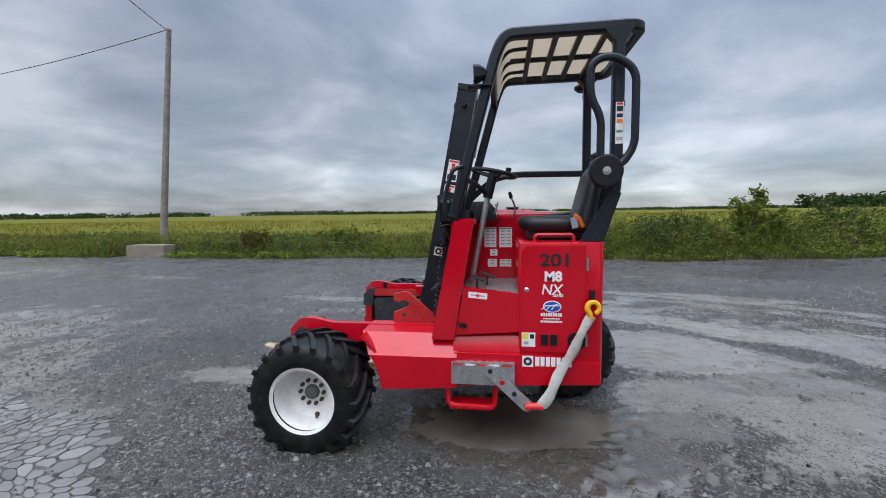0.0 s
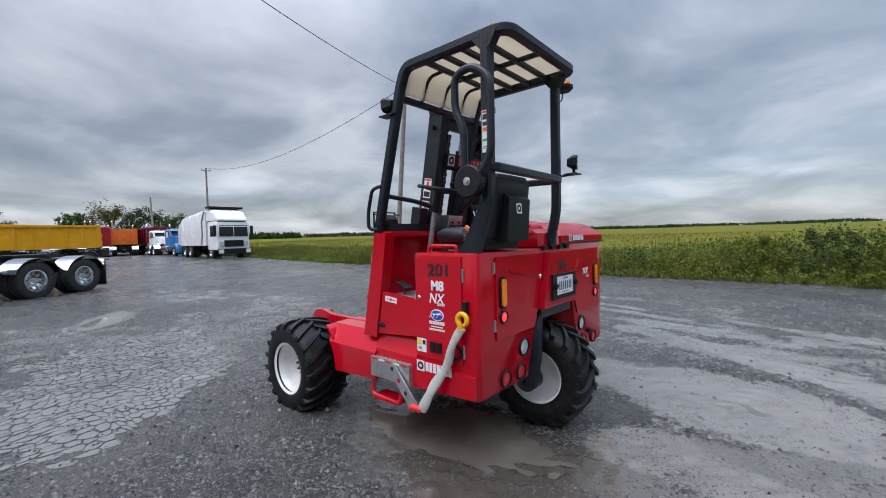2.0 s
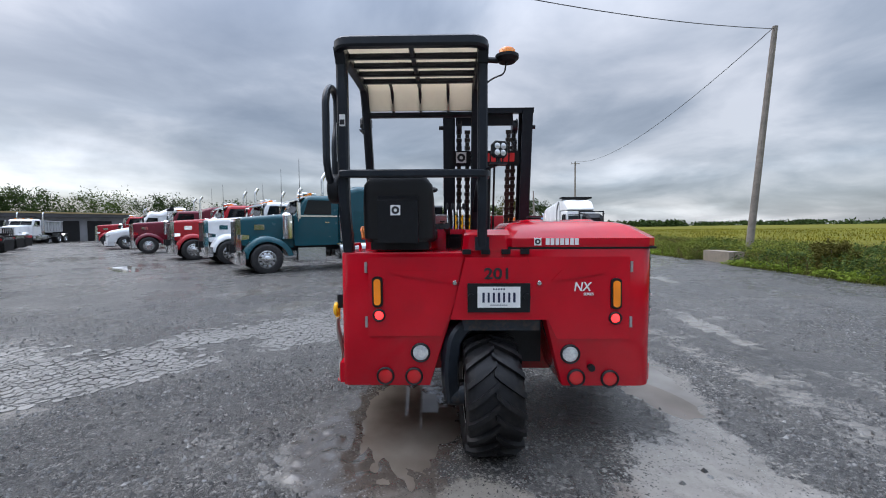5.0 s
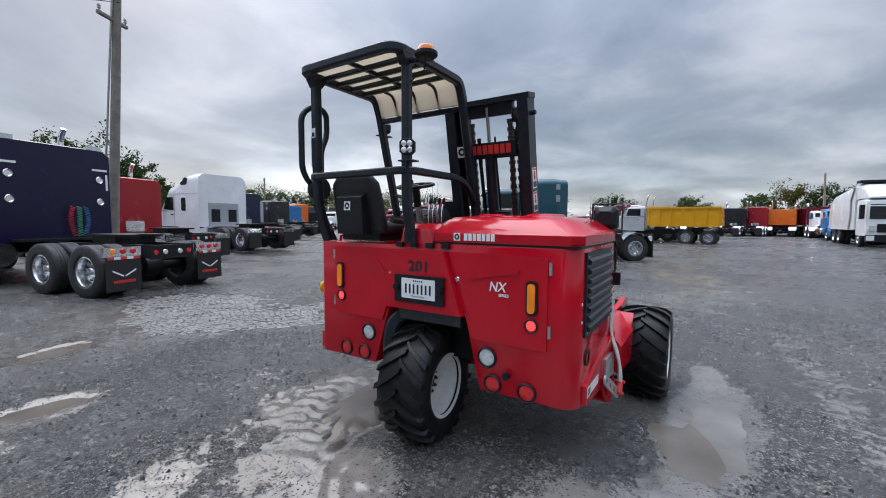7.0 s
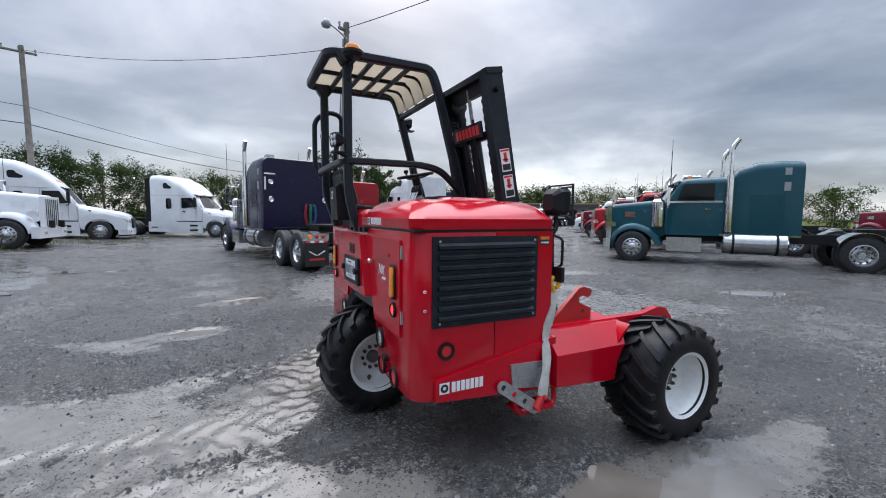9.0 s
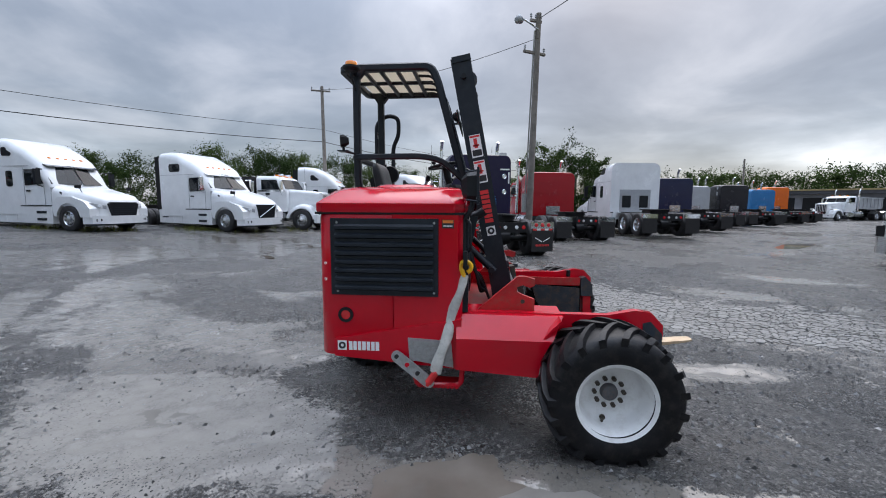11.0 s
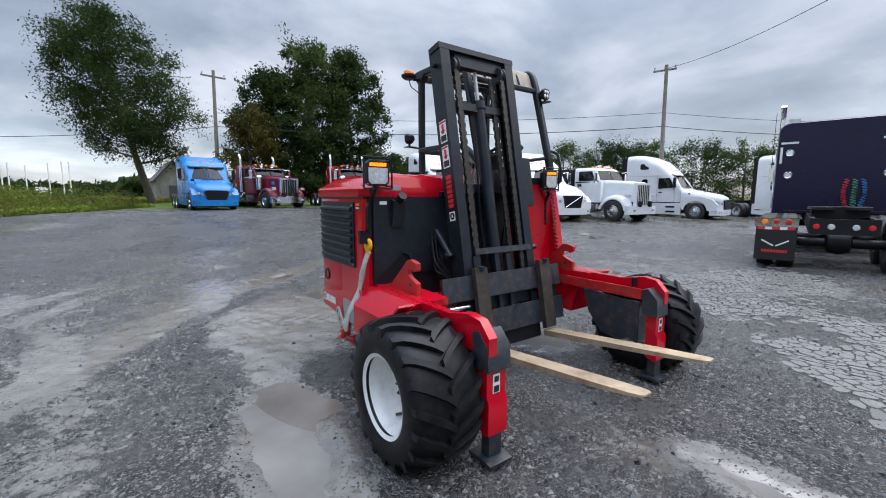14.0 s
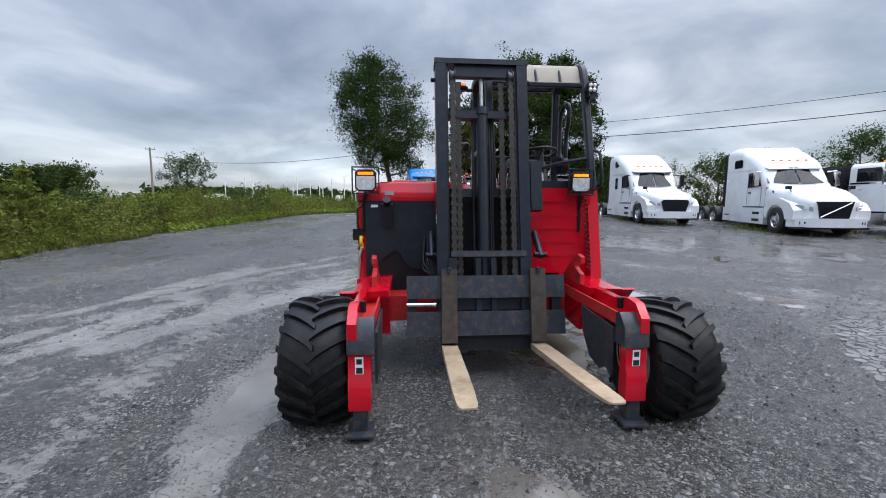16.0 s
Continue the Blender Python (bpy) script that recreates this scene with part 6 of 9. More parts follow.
def mast_box(bm, h0, h1, y0, y1, d0, d1):
    """A box in the mast's own directions: height along it, across in y, depth forward."""
    ring = lambda h: [mb + md * h + mn * d + Vector((0, y, 0)) for d, y in ((d0, y0), (d0, y1), (d1, y1), (d1, y0))]
    add_loft(bm, [ring(h0), ring(h1)])


HM = (ma - mb).length
for y0, y1, yc in ((3.165, 3.189, 3.165), (3.881, 3.905, 3.881)):
    s = 1 if y0 < 3.5 else -1
    wall = y0 if s > 0 else y1
    bm = bmesh.new()
    section = ((-.075, 0), (-.075, .085), (-.055, .085), (-.055, .024), (.050, .024), (.050, .085), (.070, .085), (.070, 0))
    add_loft(bm, [[mb + md * h + mn * d + Vector((0, wall + s * y, 0)) for d, y in section] for h in (-.05, HM)])
    part("outer_mast_rail", bm, CHAR, lift, "charcoal outer mast channel", bevel=0.004)
    bm = bmesh.new()
    mast_box(bm, .02, HM - .02, wall + s * .030, wall + s * .052, -.045, .045)
    mast_box(bm, .02, HM - .02, wall + s * .030, wall + s * .100, .025, .044)
    part("inner_mast_rail", bm, CHAR, lift, bevel=0.003)
    bm = bmesh.new()
    c = mb + md * (HM - .14) + Vector((0, wall, 0))
    add_cyl(bm, c - Vector((0, s * .035, 0)), c + Vector((0, s * .02, 0)), .018, 12)
    part("mast_pin", bm, BLACK, lift)
    # hoist chains
    for yy, dd in ((wall + s * .135, .058), (wall + s * .205, .010)):
        if dd < .03 and s < 0:
            yy += .02
        bm = bmesh.new()
        n_links = 52
        for k in range(n_links):
            h = .12 + (HM - .28) * k / n_links
            w = .024 if k % 2 else .017
            mast_box(bm, h, h + (HM - .28) / n_links * .97, yy - w, yy + w, dd - .011, dd + .011)
        part("hoist_chain", bm, CHAIN, lift, "greasy leaf chain", smooth=0)
    bm = bmesh.new()
    c = mb + md * (HM - .13) + mn * .034 + Vector((0, wall + s * .135, 0))
    add_lathe(bm, [(0, -.022), (.062, -.022), (.062, -.016), (.05, -.012), (.05, .012), (.062, .016), (.062, .022), (0, .022)], c, (0, 1, 0), 24)
    part("chain_sheave", bm, CHAR_WORN, lift)
    bm = bmesh.new()
    q0 = mb + md * (HM - .44) - mn * .02 + Vector((0, wall + s * .135, 0))
    pts = [q0 + md * (.0011 * i) * 1.6 + (mn * math.cos(i * .9) + Vector((0, 1, 0)) * math.sin(i * .9)) * .019 for i in range(110)]
    add_tube(bm, pts, .0045, 5)
    part("spring", bm, BLACK, lift)
bm = bmesh.new()
mast_box(bm, HM - .03, HM + .012, 3.157, 3.913, -.065, .072)
part("mast_cross", bm, CHAR, lift, "charcoal mast top plate", bevel=0.004)
bm = bmesh.new()
mast_box(bm, HM - .125, HM - .03, 3.27, 3.75, -.01, .045)
part("mast_cross", bm, CHAR, lift, bevel=0.008)
bm = bmesh.new()
mast_box(bm, .41, .455, 3.215, 3.800, .072, .092)
part("mast_cross", bm, CHAR_WORN, lift, bevel=0.004)
bm = bmesh.new()
mast_box(bm, HM - .46, HM - .40, 3.20, 3.82, -.03, .03)
part("mast_cross", bm, CHAR, lift, bevel=0.006)
bm = bmesh.new()
mast_box(bm, .0, .12, 3.16, 3.86, -.07, .05)
mast_box(bm, .9, .97, 3.18, 3.84, -.075, -.05)
part("mast_cross", bm, CHAR, lift, bevel=0.006)
# cylinder and rod
bm = bmesh.new()
add_cyl(bm, mb + md * .05 + Vector((0, 3.528, 0)), mb + md * (HM - .40) + Vector((0, 3.528, 0)), .047, 20)
add_cyl(bm, mb + md * (HM - .43) + Vector((0, 3.528, 0)), mb + md * (HM - .37) + Vector((0, 3.528, 0)), .057, 20)
cylinder = part("lift_cylinder", bm, CHAR, lift, "charcoal lift cylinder")
bm = bmesh.new()
add_cyl(bm, mb + md * (HM - .40) + Vector((0, 3.528, 0)), mb + md * (HM - .05) + Vector((0, 3.528, 0)), .015, 16)
part("piston_rod", bm, STEEL, cylinder)
bm = bmesh.new()
for yy in (3.445, 3.462, 3.60):
    add_tube(bm, [mb + md * h + mn * (-.03 + .012 * math.sin(h * 7)) + Vector((0, yy, 0)) for h in [.1 + .16 * i for i in range(11)]], .009, 6)
part("mast_hose", bm, BLACK, lift, "black hydraulic hoses")
# name board facing back: red with plain bars
bm = bmesh.new()
mast_box(bm, HM - .44, HM - .33, 3.245, 3.80, -.100, -.088)
board = part("name_board", bm, BLACK, lift, "dark board with red bars", bevel=0.004)
bars("brand_bar", mb + md * (HM - .385) - mn * .1005 + Vector((0, 3.585, 0)), REAR, .36, .072, 7, RED_DECAL, board, up=md)
emblem(mb + md * (HM - .385) - mn * .1005 + Vector((0, 3.315, 0)), REAR, .085, board, up=md)
# side stickers on the outer rails
for s, wall in ((1, 3.905), (-1, 3.165)):
    f = RIGHT if s > 0 else LEFT
    al = -mn if s < 0 else mn
    for h, mm in ((HM - .64, 0), (HM - .83, 1)):
        st = plate("mast_decal", mb + md * h + Vector((0, wall + s * .0006, 0)), al, md, .082, .165, WHITE_DECAL, lift, .0012, "white warning sticker")
        cpt = lambda dh: mb + md * (h + dh) + Vector((0, wall + s * .0019, 0))
        plate("decal_mark", cpt(.070), al, md, .074, .014, RED_DECAL, st, .0006)
        plate("decal_mark", cpt(.020), al, md, .026, .070, RED_DECAL, st, .0006)
        plate("decal_mark", cpt(.004), al, md, .046, .012, RED_DECAL, st, .0006)
        plate("decal_mark", cpt(-.050), al, md, .068, .044, BLACK_DECAL, st, .0006)
    bars("brand_bar", mb + md * (HM - 1.09) + Vector((0, wall + s * .0006, 0)), f, .25, .062, 7, RED_DECAL, lift, along=-md if s > 0 else md, up=al if s > 0 else -al)
    emblem(mb + md * (HM - 1.275) + Vector((0, wall + s * .0006, 0)), f, .066, lift, up=md, along=al)
# tilt links at the left and right of the mast
for y in (3.06, 3.94):
    bm = bmesh.new()
    add_cyl(bm, (-.33, y, 1.10), (-.52, y, .92), .026, 12)
    add_cyl(bm, (-.50, y - .05, .935), (-.50, y + .05, .935), .022, 10)
    part("tilt_cylinder", bm, CHAR, lift)
bm = bmesh.new()
for i in range(8):
    y = 3.93 + .03 * (i % 3)
    add_tube(bm, rounded([(-.33, y, .95 + .03 * i), (-.42, y + .02, .90 - .02 * i), (-.46, y - .04, .78), (-.50, 3.88, .66)], .06), .010, 6)
part("hydraulic_hoses", bm, BLACK, lift, "tangle of black hydraulic hoses")
# dark mast shrouds beside the cab
bm = bmesh.new()
mast_box(bm, .78, 1.18, 3.06, 3.150, -.05, .05)
part("mast_bracket", bm, CHAR, lift, bevel=0.01)

# ---- fork carriage and forks
cf = mb + mn * .085
def car_box(bm, h0, h1, y0, y1, d0, d1):
    ring = lambda h: [cf + md * h + mn * d + Vector((0, y, 0)) for d, y in ((d0, y0), (d0, y1), (d1, y1), (d1, y0))]
    add_loft(bm, [ring(h0), ring(h1)])


for h0, h1 in ((.095, .265), (-.185, -.005)):
    bm = bmesh.new()
    car_box(bm, h0, h1, 2.930, 4.140, .0, .028)
    part("carriage_plate", bm, CHAR_WORN, lift, "rust-streaked charcoal carriage plate", bevel=0.005)
bm = bmesh.new()
for y0, y1 in ((3.20, 3.26), (3.76, 3.82), (3.45, 3.49), (3.57, 3.61)):
    car_box(bm, -.20, .40, y0, y1, -.04, .0)
car_box(bm, -.06, .15, 2.95, 3.02, -.07, .0)
car_box(bm, -.06, .15, 4.06, 4.13, -.07, .0)
part("carriage_frame", bm, CHAR, lift, bevel=0.005)
bm = bmesh.new()
car_box(bm, -.30, -.19, 3.19, 3.88, -.10, -.01)
part("carriage_bar", bm, FRAME_BLACK, lift, bevel=0.01)
bm = bmesh.new()
add_cyl(bm, cf + md * .05 + Vector((-.01, 3.92, 0)), cf + md * .05 + Vector((-.01, 4.14, 0)), .018, 12)
ram = part("side_shift_ram", bm, CHROME, lift, "chrome side-shift ram")
for yc, splay in ((3.150, 0.0), (3.824, .030)):
    bm = bmesh.new()
    top, mid = cf + md * .315 + mn * .055, cf + md * -.26 + mn * .055
    yv = Vector((0, .058, 0))
    cc = Vector((0, yc, 0))
    prof = [(top - mn * .022, top + mn * .022), (cf + md * .0 + mn * .033, cf + mn * .077), (mid + md * .02 - mn * .022, mid + md * .03 + mn * .022)]
    rings = [[a + cc - yv, a + cc + yv, b + cc + yv, b + cc - yv] for a, b in prof]
    add_loft(bm, rings)
    shank = part("fork_shank", bm, FORK_DARK, lift, "dark oily fork shank", bevel=0.006)
    bm = bmesh.new()
    heel = mid + md * .01
    tip = Vector((-1.985, 0, .432))
    fd = (tip - heel).normalized()
    fu = Vector((fd.z, 0, -fd.x)) if -fd.x > 0 else Vector((-fd.z, 0, fd.x))
    L = (tip - heel).length
    rings = []
    for t, w, th in ((-.015, .058, .046), (.05, .058, .046), (.30, .058, .040), (.80, .056, .026), (.95, .050, .016), (.985, .042, .012), (1.0, .030, .008)):
        p = heel + fd * L * t + cc + Vector((0, splay * t, 0))
        rings.append([p - Vector((0, w, 0)) - fu * th, p + Vector((0, w, 0)) - fu * th, p + Vector((0, w, 0)), p - Vector((0, w, 0))])
    add_loft(bm, rings)
    part("fork_blade", bm, FORK, lift, "bare worn steel fork blade", bevel=0.004)
    bm = bmesh.new()
    add_box(bm, (-.76, yc - .012, .835), (-.715, yc + .012, .870))
    part("fork_latch", bm, CHAR_WORN, lift)
OFF = Vector((0, 0, 0))

# ---- parked road vehicles ----
WHITE_PAINT = paint("white_truck_paint", (0.72, 0.73, 0.735))
TEAL = paint("teal_truck_paint", (0.003, 0.060, 0.080))
PURPLE = paint("deep_violet_truck_paint", (0.006, 0.003, 0.032))
MAROON = paint("maroon_truck_paint", (0.13, 0.006, 0.018))
TRUCK_RED = paint("red_truck_paint", (0.33, 0.006, 0.012))
CRIMSON = paint("crimson_truck_paint", (0.30, 0.008, 0.016))
SKY_BLUE = paint("bright_blue_truck_paint", (0.012, 0.19, 0.50))
BLACK_PAINT = paint("black_truck_paint", (0.014, 0.014, 0.018))
NAVY = paint("navy_truck_paint", (0.012, 0.016, 0.05))
SILVER = paint("silver_truck_paint", (0.40, 0.41, 0.42))
ORANGE_PAINT = paint("orange_truck_paint", (0.70, 0.14, 0.015))
YELLOW_PAINT = paint("yellow_dump_paint", (0.75, 0.36, 0.012))
BLUE_PAINT = paint("blue_truck_paint", (0.03, 0.17, 0.38))
GREEN_PAINT = paint("green_truck_paint", (0.02, 0.12, 0.08))

_wheel_cache = {}


def truck_wheel(parent, x, y, side, drive=False, R=0.51):
    """One road wheel: tyre with a metal rim; drive wheels are dished and doubled."""
    key = (drive, R)
    if key not in _wheel_cache:
        w = 0.14
        tyre = bmesh.new()
        prof = [(R * .56, -w * .8), (R * .62, -w), (R * .85, -w * 1.02), (R * .96, -w * .9), (R, -w * .72), (R, -w * .25), (R * .985, -w * .22), (R * .985, -w * .16), (R, -w * .13)]
        prof = prof + [(r, -a) for r, a in prof[::-1]] + [(R * .56, -w * .8)]
        add_lathe(tyre, prof, (0, 0, 0), (0, 1, 0), 26)
        if drive:
            prof2 = [(r, a - .33) for r, a in prof]
            add_lathe(tyre, prof2, (0, 0, 0), (0, 1, 0), 20)
        rim = bmesh.new()
        if drive:
            add_lathe(rim, [(R * .57, .115), (R * .53, .12), (R * .50, .09), (R * .47, -.04), (R * .36, -.075), (R * .24, -.055), (R * .23, -.01), (R * .14, .05), (0, .055)], (0, 0, 0), (0, 1, 0), 28)
        else:
            add_lathe(rim, [(R * .57, .115), (R * .53, .125), (R * .50, .10), (R * .47, .06), (R * .40, .085), (R * .30, .10), (R * .26, .10), (R * .24, .16), (R * .15, .19), (0, .195)], (0, 0, 0), (0, 1, 0), 28)
        for k in range(10):
            a = 2 * math.pi * k / 10
            yy = -.055 if drive else .10
            cx, cz = R * .30 * math.cos(a), R * .30 * math.sin(a)
            add_cyl(rim, (cx, yy, cz), (cx, yy + .035, cz), .016, 6)
        holes = bmesh.new()
        for k in range(10):
            a = 2 * math.pi * (k + .5) / 10
            yy = -.062 if drive else .075
            add_cyl(holes, (R * .415 * math.cos(a), yy, R * .415 * math.sin(a)), (R * .415 * math.cos(a), yy + .022, R * .415 * math.sin(a)), .026, 8)
        made = []
        for nm, b_, mt in (("tyre", tyre, TRUCK_RUBBER), ("rim", rim, ALU), ("rim_hole", holes, FRAME_BLACK)):
            bmesh.ops.recalc_face_normals(b_, faces=b_.faces)
            mesh = bpy.data.meshes.new(nm)
            b_.to_mesh(mesh)
            b_.free()
            mesh.materials.append(mt)
            mesh.shade_smooth()
            mesh.set_sharp_from_angle(angle=radians(40))
            made.append(mesh)
        _wheel_cache[key] = made
    tyre, rim, holes = _wheel_cache[key]
    t = new("wheel", tyre)
    t.parent = parent
    t.matrix_basis = pose(x, y, R * .985, 0, 0, 0) @ (Matrix.Diagonal((1, side, 1, 1)))
    for nm, mesh in (("rim", rim), ("rim_hole", holes)):
        r_ = new(nm, mesh)
        r_.parent = t
    return t


def hoop(x, yw, z0, z1, r=.25, n=4):
    """A ring in the y-z plane with rounded upper corners."""
    pts = [(x, -yw, z0)]
    for i in range(n + 1):
        a = math.pi - (math.pi / 2) * i / n
        pts.append((x, -yw + r + r * math.cos(a), z1 - r + r * math.sin(a)))
    for i in range(n + 1):
        a = math.pi / 2 - (math.pi / 2) * i / n
        pts.append((x, yw - r + r * math.cos(a), z1 - r + r * math.sin(a)))
    pts.append((x, yw, z0))
    return pts


def loft_body(name, stations, mat, parent, label="", smooth=42):
    """stations: (x, half width, bottom, top, corner radius)."""
    bm = bmesh.new()
    add_loft(bm, [hoop(*s) for s in stations])
    return part(name, bm, mat, parent, label, smooth=smooth)


def quad_pane(name, pts, mat, parent, thick=0.015, label=""):
    """A pane through four corners, with a little thickness outward."""
    p = [Vector(v) for v in pts]
    n = (p[1] - p[0]).cross(p[3] - p[0]).normalized()
    bm = bmesh.new()
    add_loft(bm, [p, [v + n * thick for v in p]])
    return part(name, bm, mat, parent, label, smooth=0)


def both(f):
    for s in (-1, 1):
        f(s)


def chassis(t, back, axles, front=1.0, flap=None, tanks=(), fender=False, lamps=True):
    bm = bmesh.new()
    for s in (-1, 1):
        add_box(bm, (front, s * .38, .72), (back, s * .46, .99))
    for x in np.arange(back + .05, front, 1.3):
        add_box(bm, (x, -.4, .78), (x + .1, .4, .94))
    part("chassis_frame", bm, FRAME_BLACK, t, "black chassis frame")
    for x, drive in axles:
        for s in (-1, 1):
            truck_wheel(t, x, s * (1.06 if not drive else 1.08), s, drive)
        bm = bmesh.new()
        add_cyl(bm, (x, -1.0, .5), (x, 1.0, .5), .09, 10)
        if drive:
            add_lathe(bm, [(0, -.22), (.2, -.16), (.24, 0), (.2, .16), (0, .22)], (x, 0, .52), (0, 1, 0), 16)
        part("axle", bm, FRAME_BLACK, t)
    drive_x = [x for x, d in axles if d]
    if drive_x:
        xm = sum(drive_x) / len(drive_x)
        bm = bmesh.new()
        add_prism(bm, [(xm + .62, -.44), (xm + .62, .44), (xm + .1, .48), (xm - .55, .42), (xm - .75, .22), (xm - .30, .06), (xm - .30, -.06), (xm - .75, -.22), (xm - .55, -.42), (xm + .1, -.48)], "z", 1.13, 1.18)
        add_box(bm, (xm - .3, -.42, .98), (xm + .4, .42, 1.13))
        part("fifth_wheel", bm, FRAME_BLACK, t, "greasy black coupling plate", bevel=0.02)
    rear = min(x for x, d in axles)
    if flap:
        for s in (-1, 1):
            bm = B((rear - .66, s * .62, .16), (rear - .64, s * 1.24, .80))
            f = part("mudflap", bm, MUDFLAP, t, "dark rubber mudflap")
            bm = bmesh.new()
            add_box(bm, (rear - .64, s * .60, .80), (rear - .58, s * 1.26, .98))
            part("flap_bracket", bm, CHROME, t, "chrome lamp bracket", bevel=0.01)
            if flap == "lamps":
                for k in range(3):
                    bm = bmesh.new()
                    add_lathe(bm, [(0, .03), (.045, .024), (.055, 0)], (rear - .64, s * (.75 + .18 * k), .90), (-1, 0, 0), 14)
                    part("tail_lamp", bm, RED_GLOW_LENS if not (k == 2 and s > 0) else AMBER, t)
                for k in range(5):
                    plate("reflective_strip", (rear - .664, s * (.70 + .115 * k), .775), (0, -1, 0), UP, .11, .05, RED_DECAL if k % 2 == 0 else WHITE_DECAL, f, .002)
                bm = bmesh.new()
                for q in (-1, 1):
                    add_loft(bm, [[(rear - d, s * .93 + q * .015, .42), (rear - d, s * .93 + q * .21, .53), (rear - d, s * .93 + q * .21, .56), (rear - d, s * .93 + q * .015, .45)] for d in (.661, .668)])
                part("flap_chevron", bm, WHITE_DECAL, f, smooth=0)
                bars("flap_mark", (rear - .662, s * .93, .335), FRONT, .40, .055, 9, RED_DECAL, f)
        bm = bmesh.new()
        add_box(bm, (rear - .72, -.44, .70), (rear - .66, .44, .98))
        cross = part("rear_crossmember", bm, FRAME_BLACK, t)
        if lamps:
            for y, mt in ((-.36, RED_GLOW_LENS), (-.16, CLEAR_LENS), (.16, CLEAR_LENS), (.36, RED_GLOW_LENS)):
                bm = bmesh.new()
                add_lathe(bm, [(0, .02), (.045, .016), (.055, 0)], (rear - .72, y, .84), (-1, 0, 0), 12)
                part("tail_lamp", bm, mt, cross)
    for (x0, x1) in tanks:
        for s in (-1, 1):
            bm = bmesh.new()
            add_lathe(bm, [(0, 0), (.30, 0), (.33, .03), (.33, x0 - x1 - .03), (.30, x0 - x1), (0, x0 - x1)], (x1, s * .90, .72), (1, 0, 0), 28)
            tank = part("fuel_tank", bm, ALU, t, "polished aluminium fuel tank")
            for xx in (x1 + .25, x0 - .25):
                bm = bmesh.new()
                add_lathe(bm, [(.332, -.03), (.345, -.03), (.345, .03), (.332, .03)], (xx, s * .90, .72), (1, 0, 0), 28)
                part("tank_band", bm, FRAME_BLACK, tank)
    if fender:
        for x in drive_x:
            for s in (-1, 1):
                bm = bmesh.new()
                arc = [(x + .60 * math.cos(radians(a)), .51 + .60 * math.sin(radians(a))) for a in range(20, 165, 12)]
                arc2 = [(x + .585 * math.cos(radians(a)), .51 + .585 * math.sin(radians(a))) for a in range(164, 15, -12)]
                add_prism(bm, arc + arc2, "y", s * .68, s * 1.28)
                part("rear_fender", bm, CHROME, t, "chrome half fender")


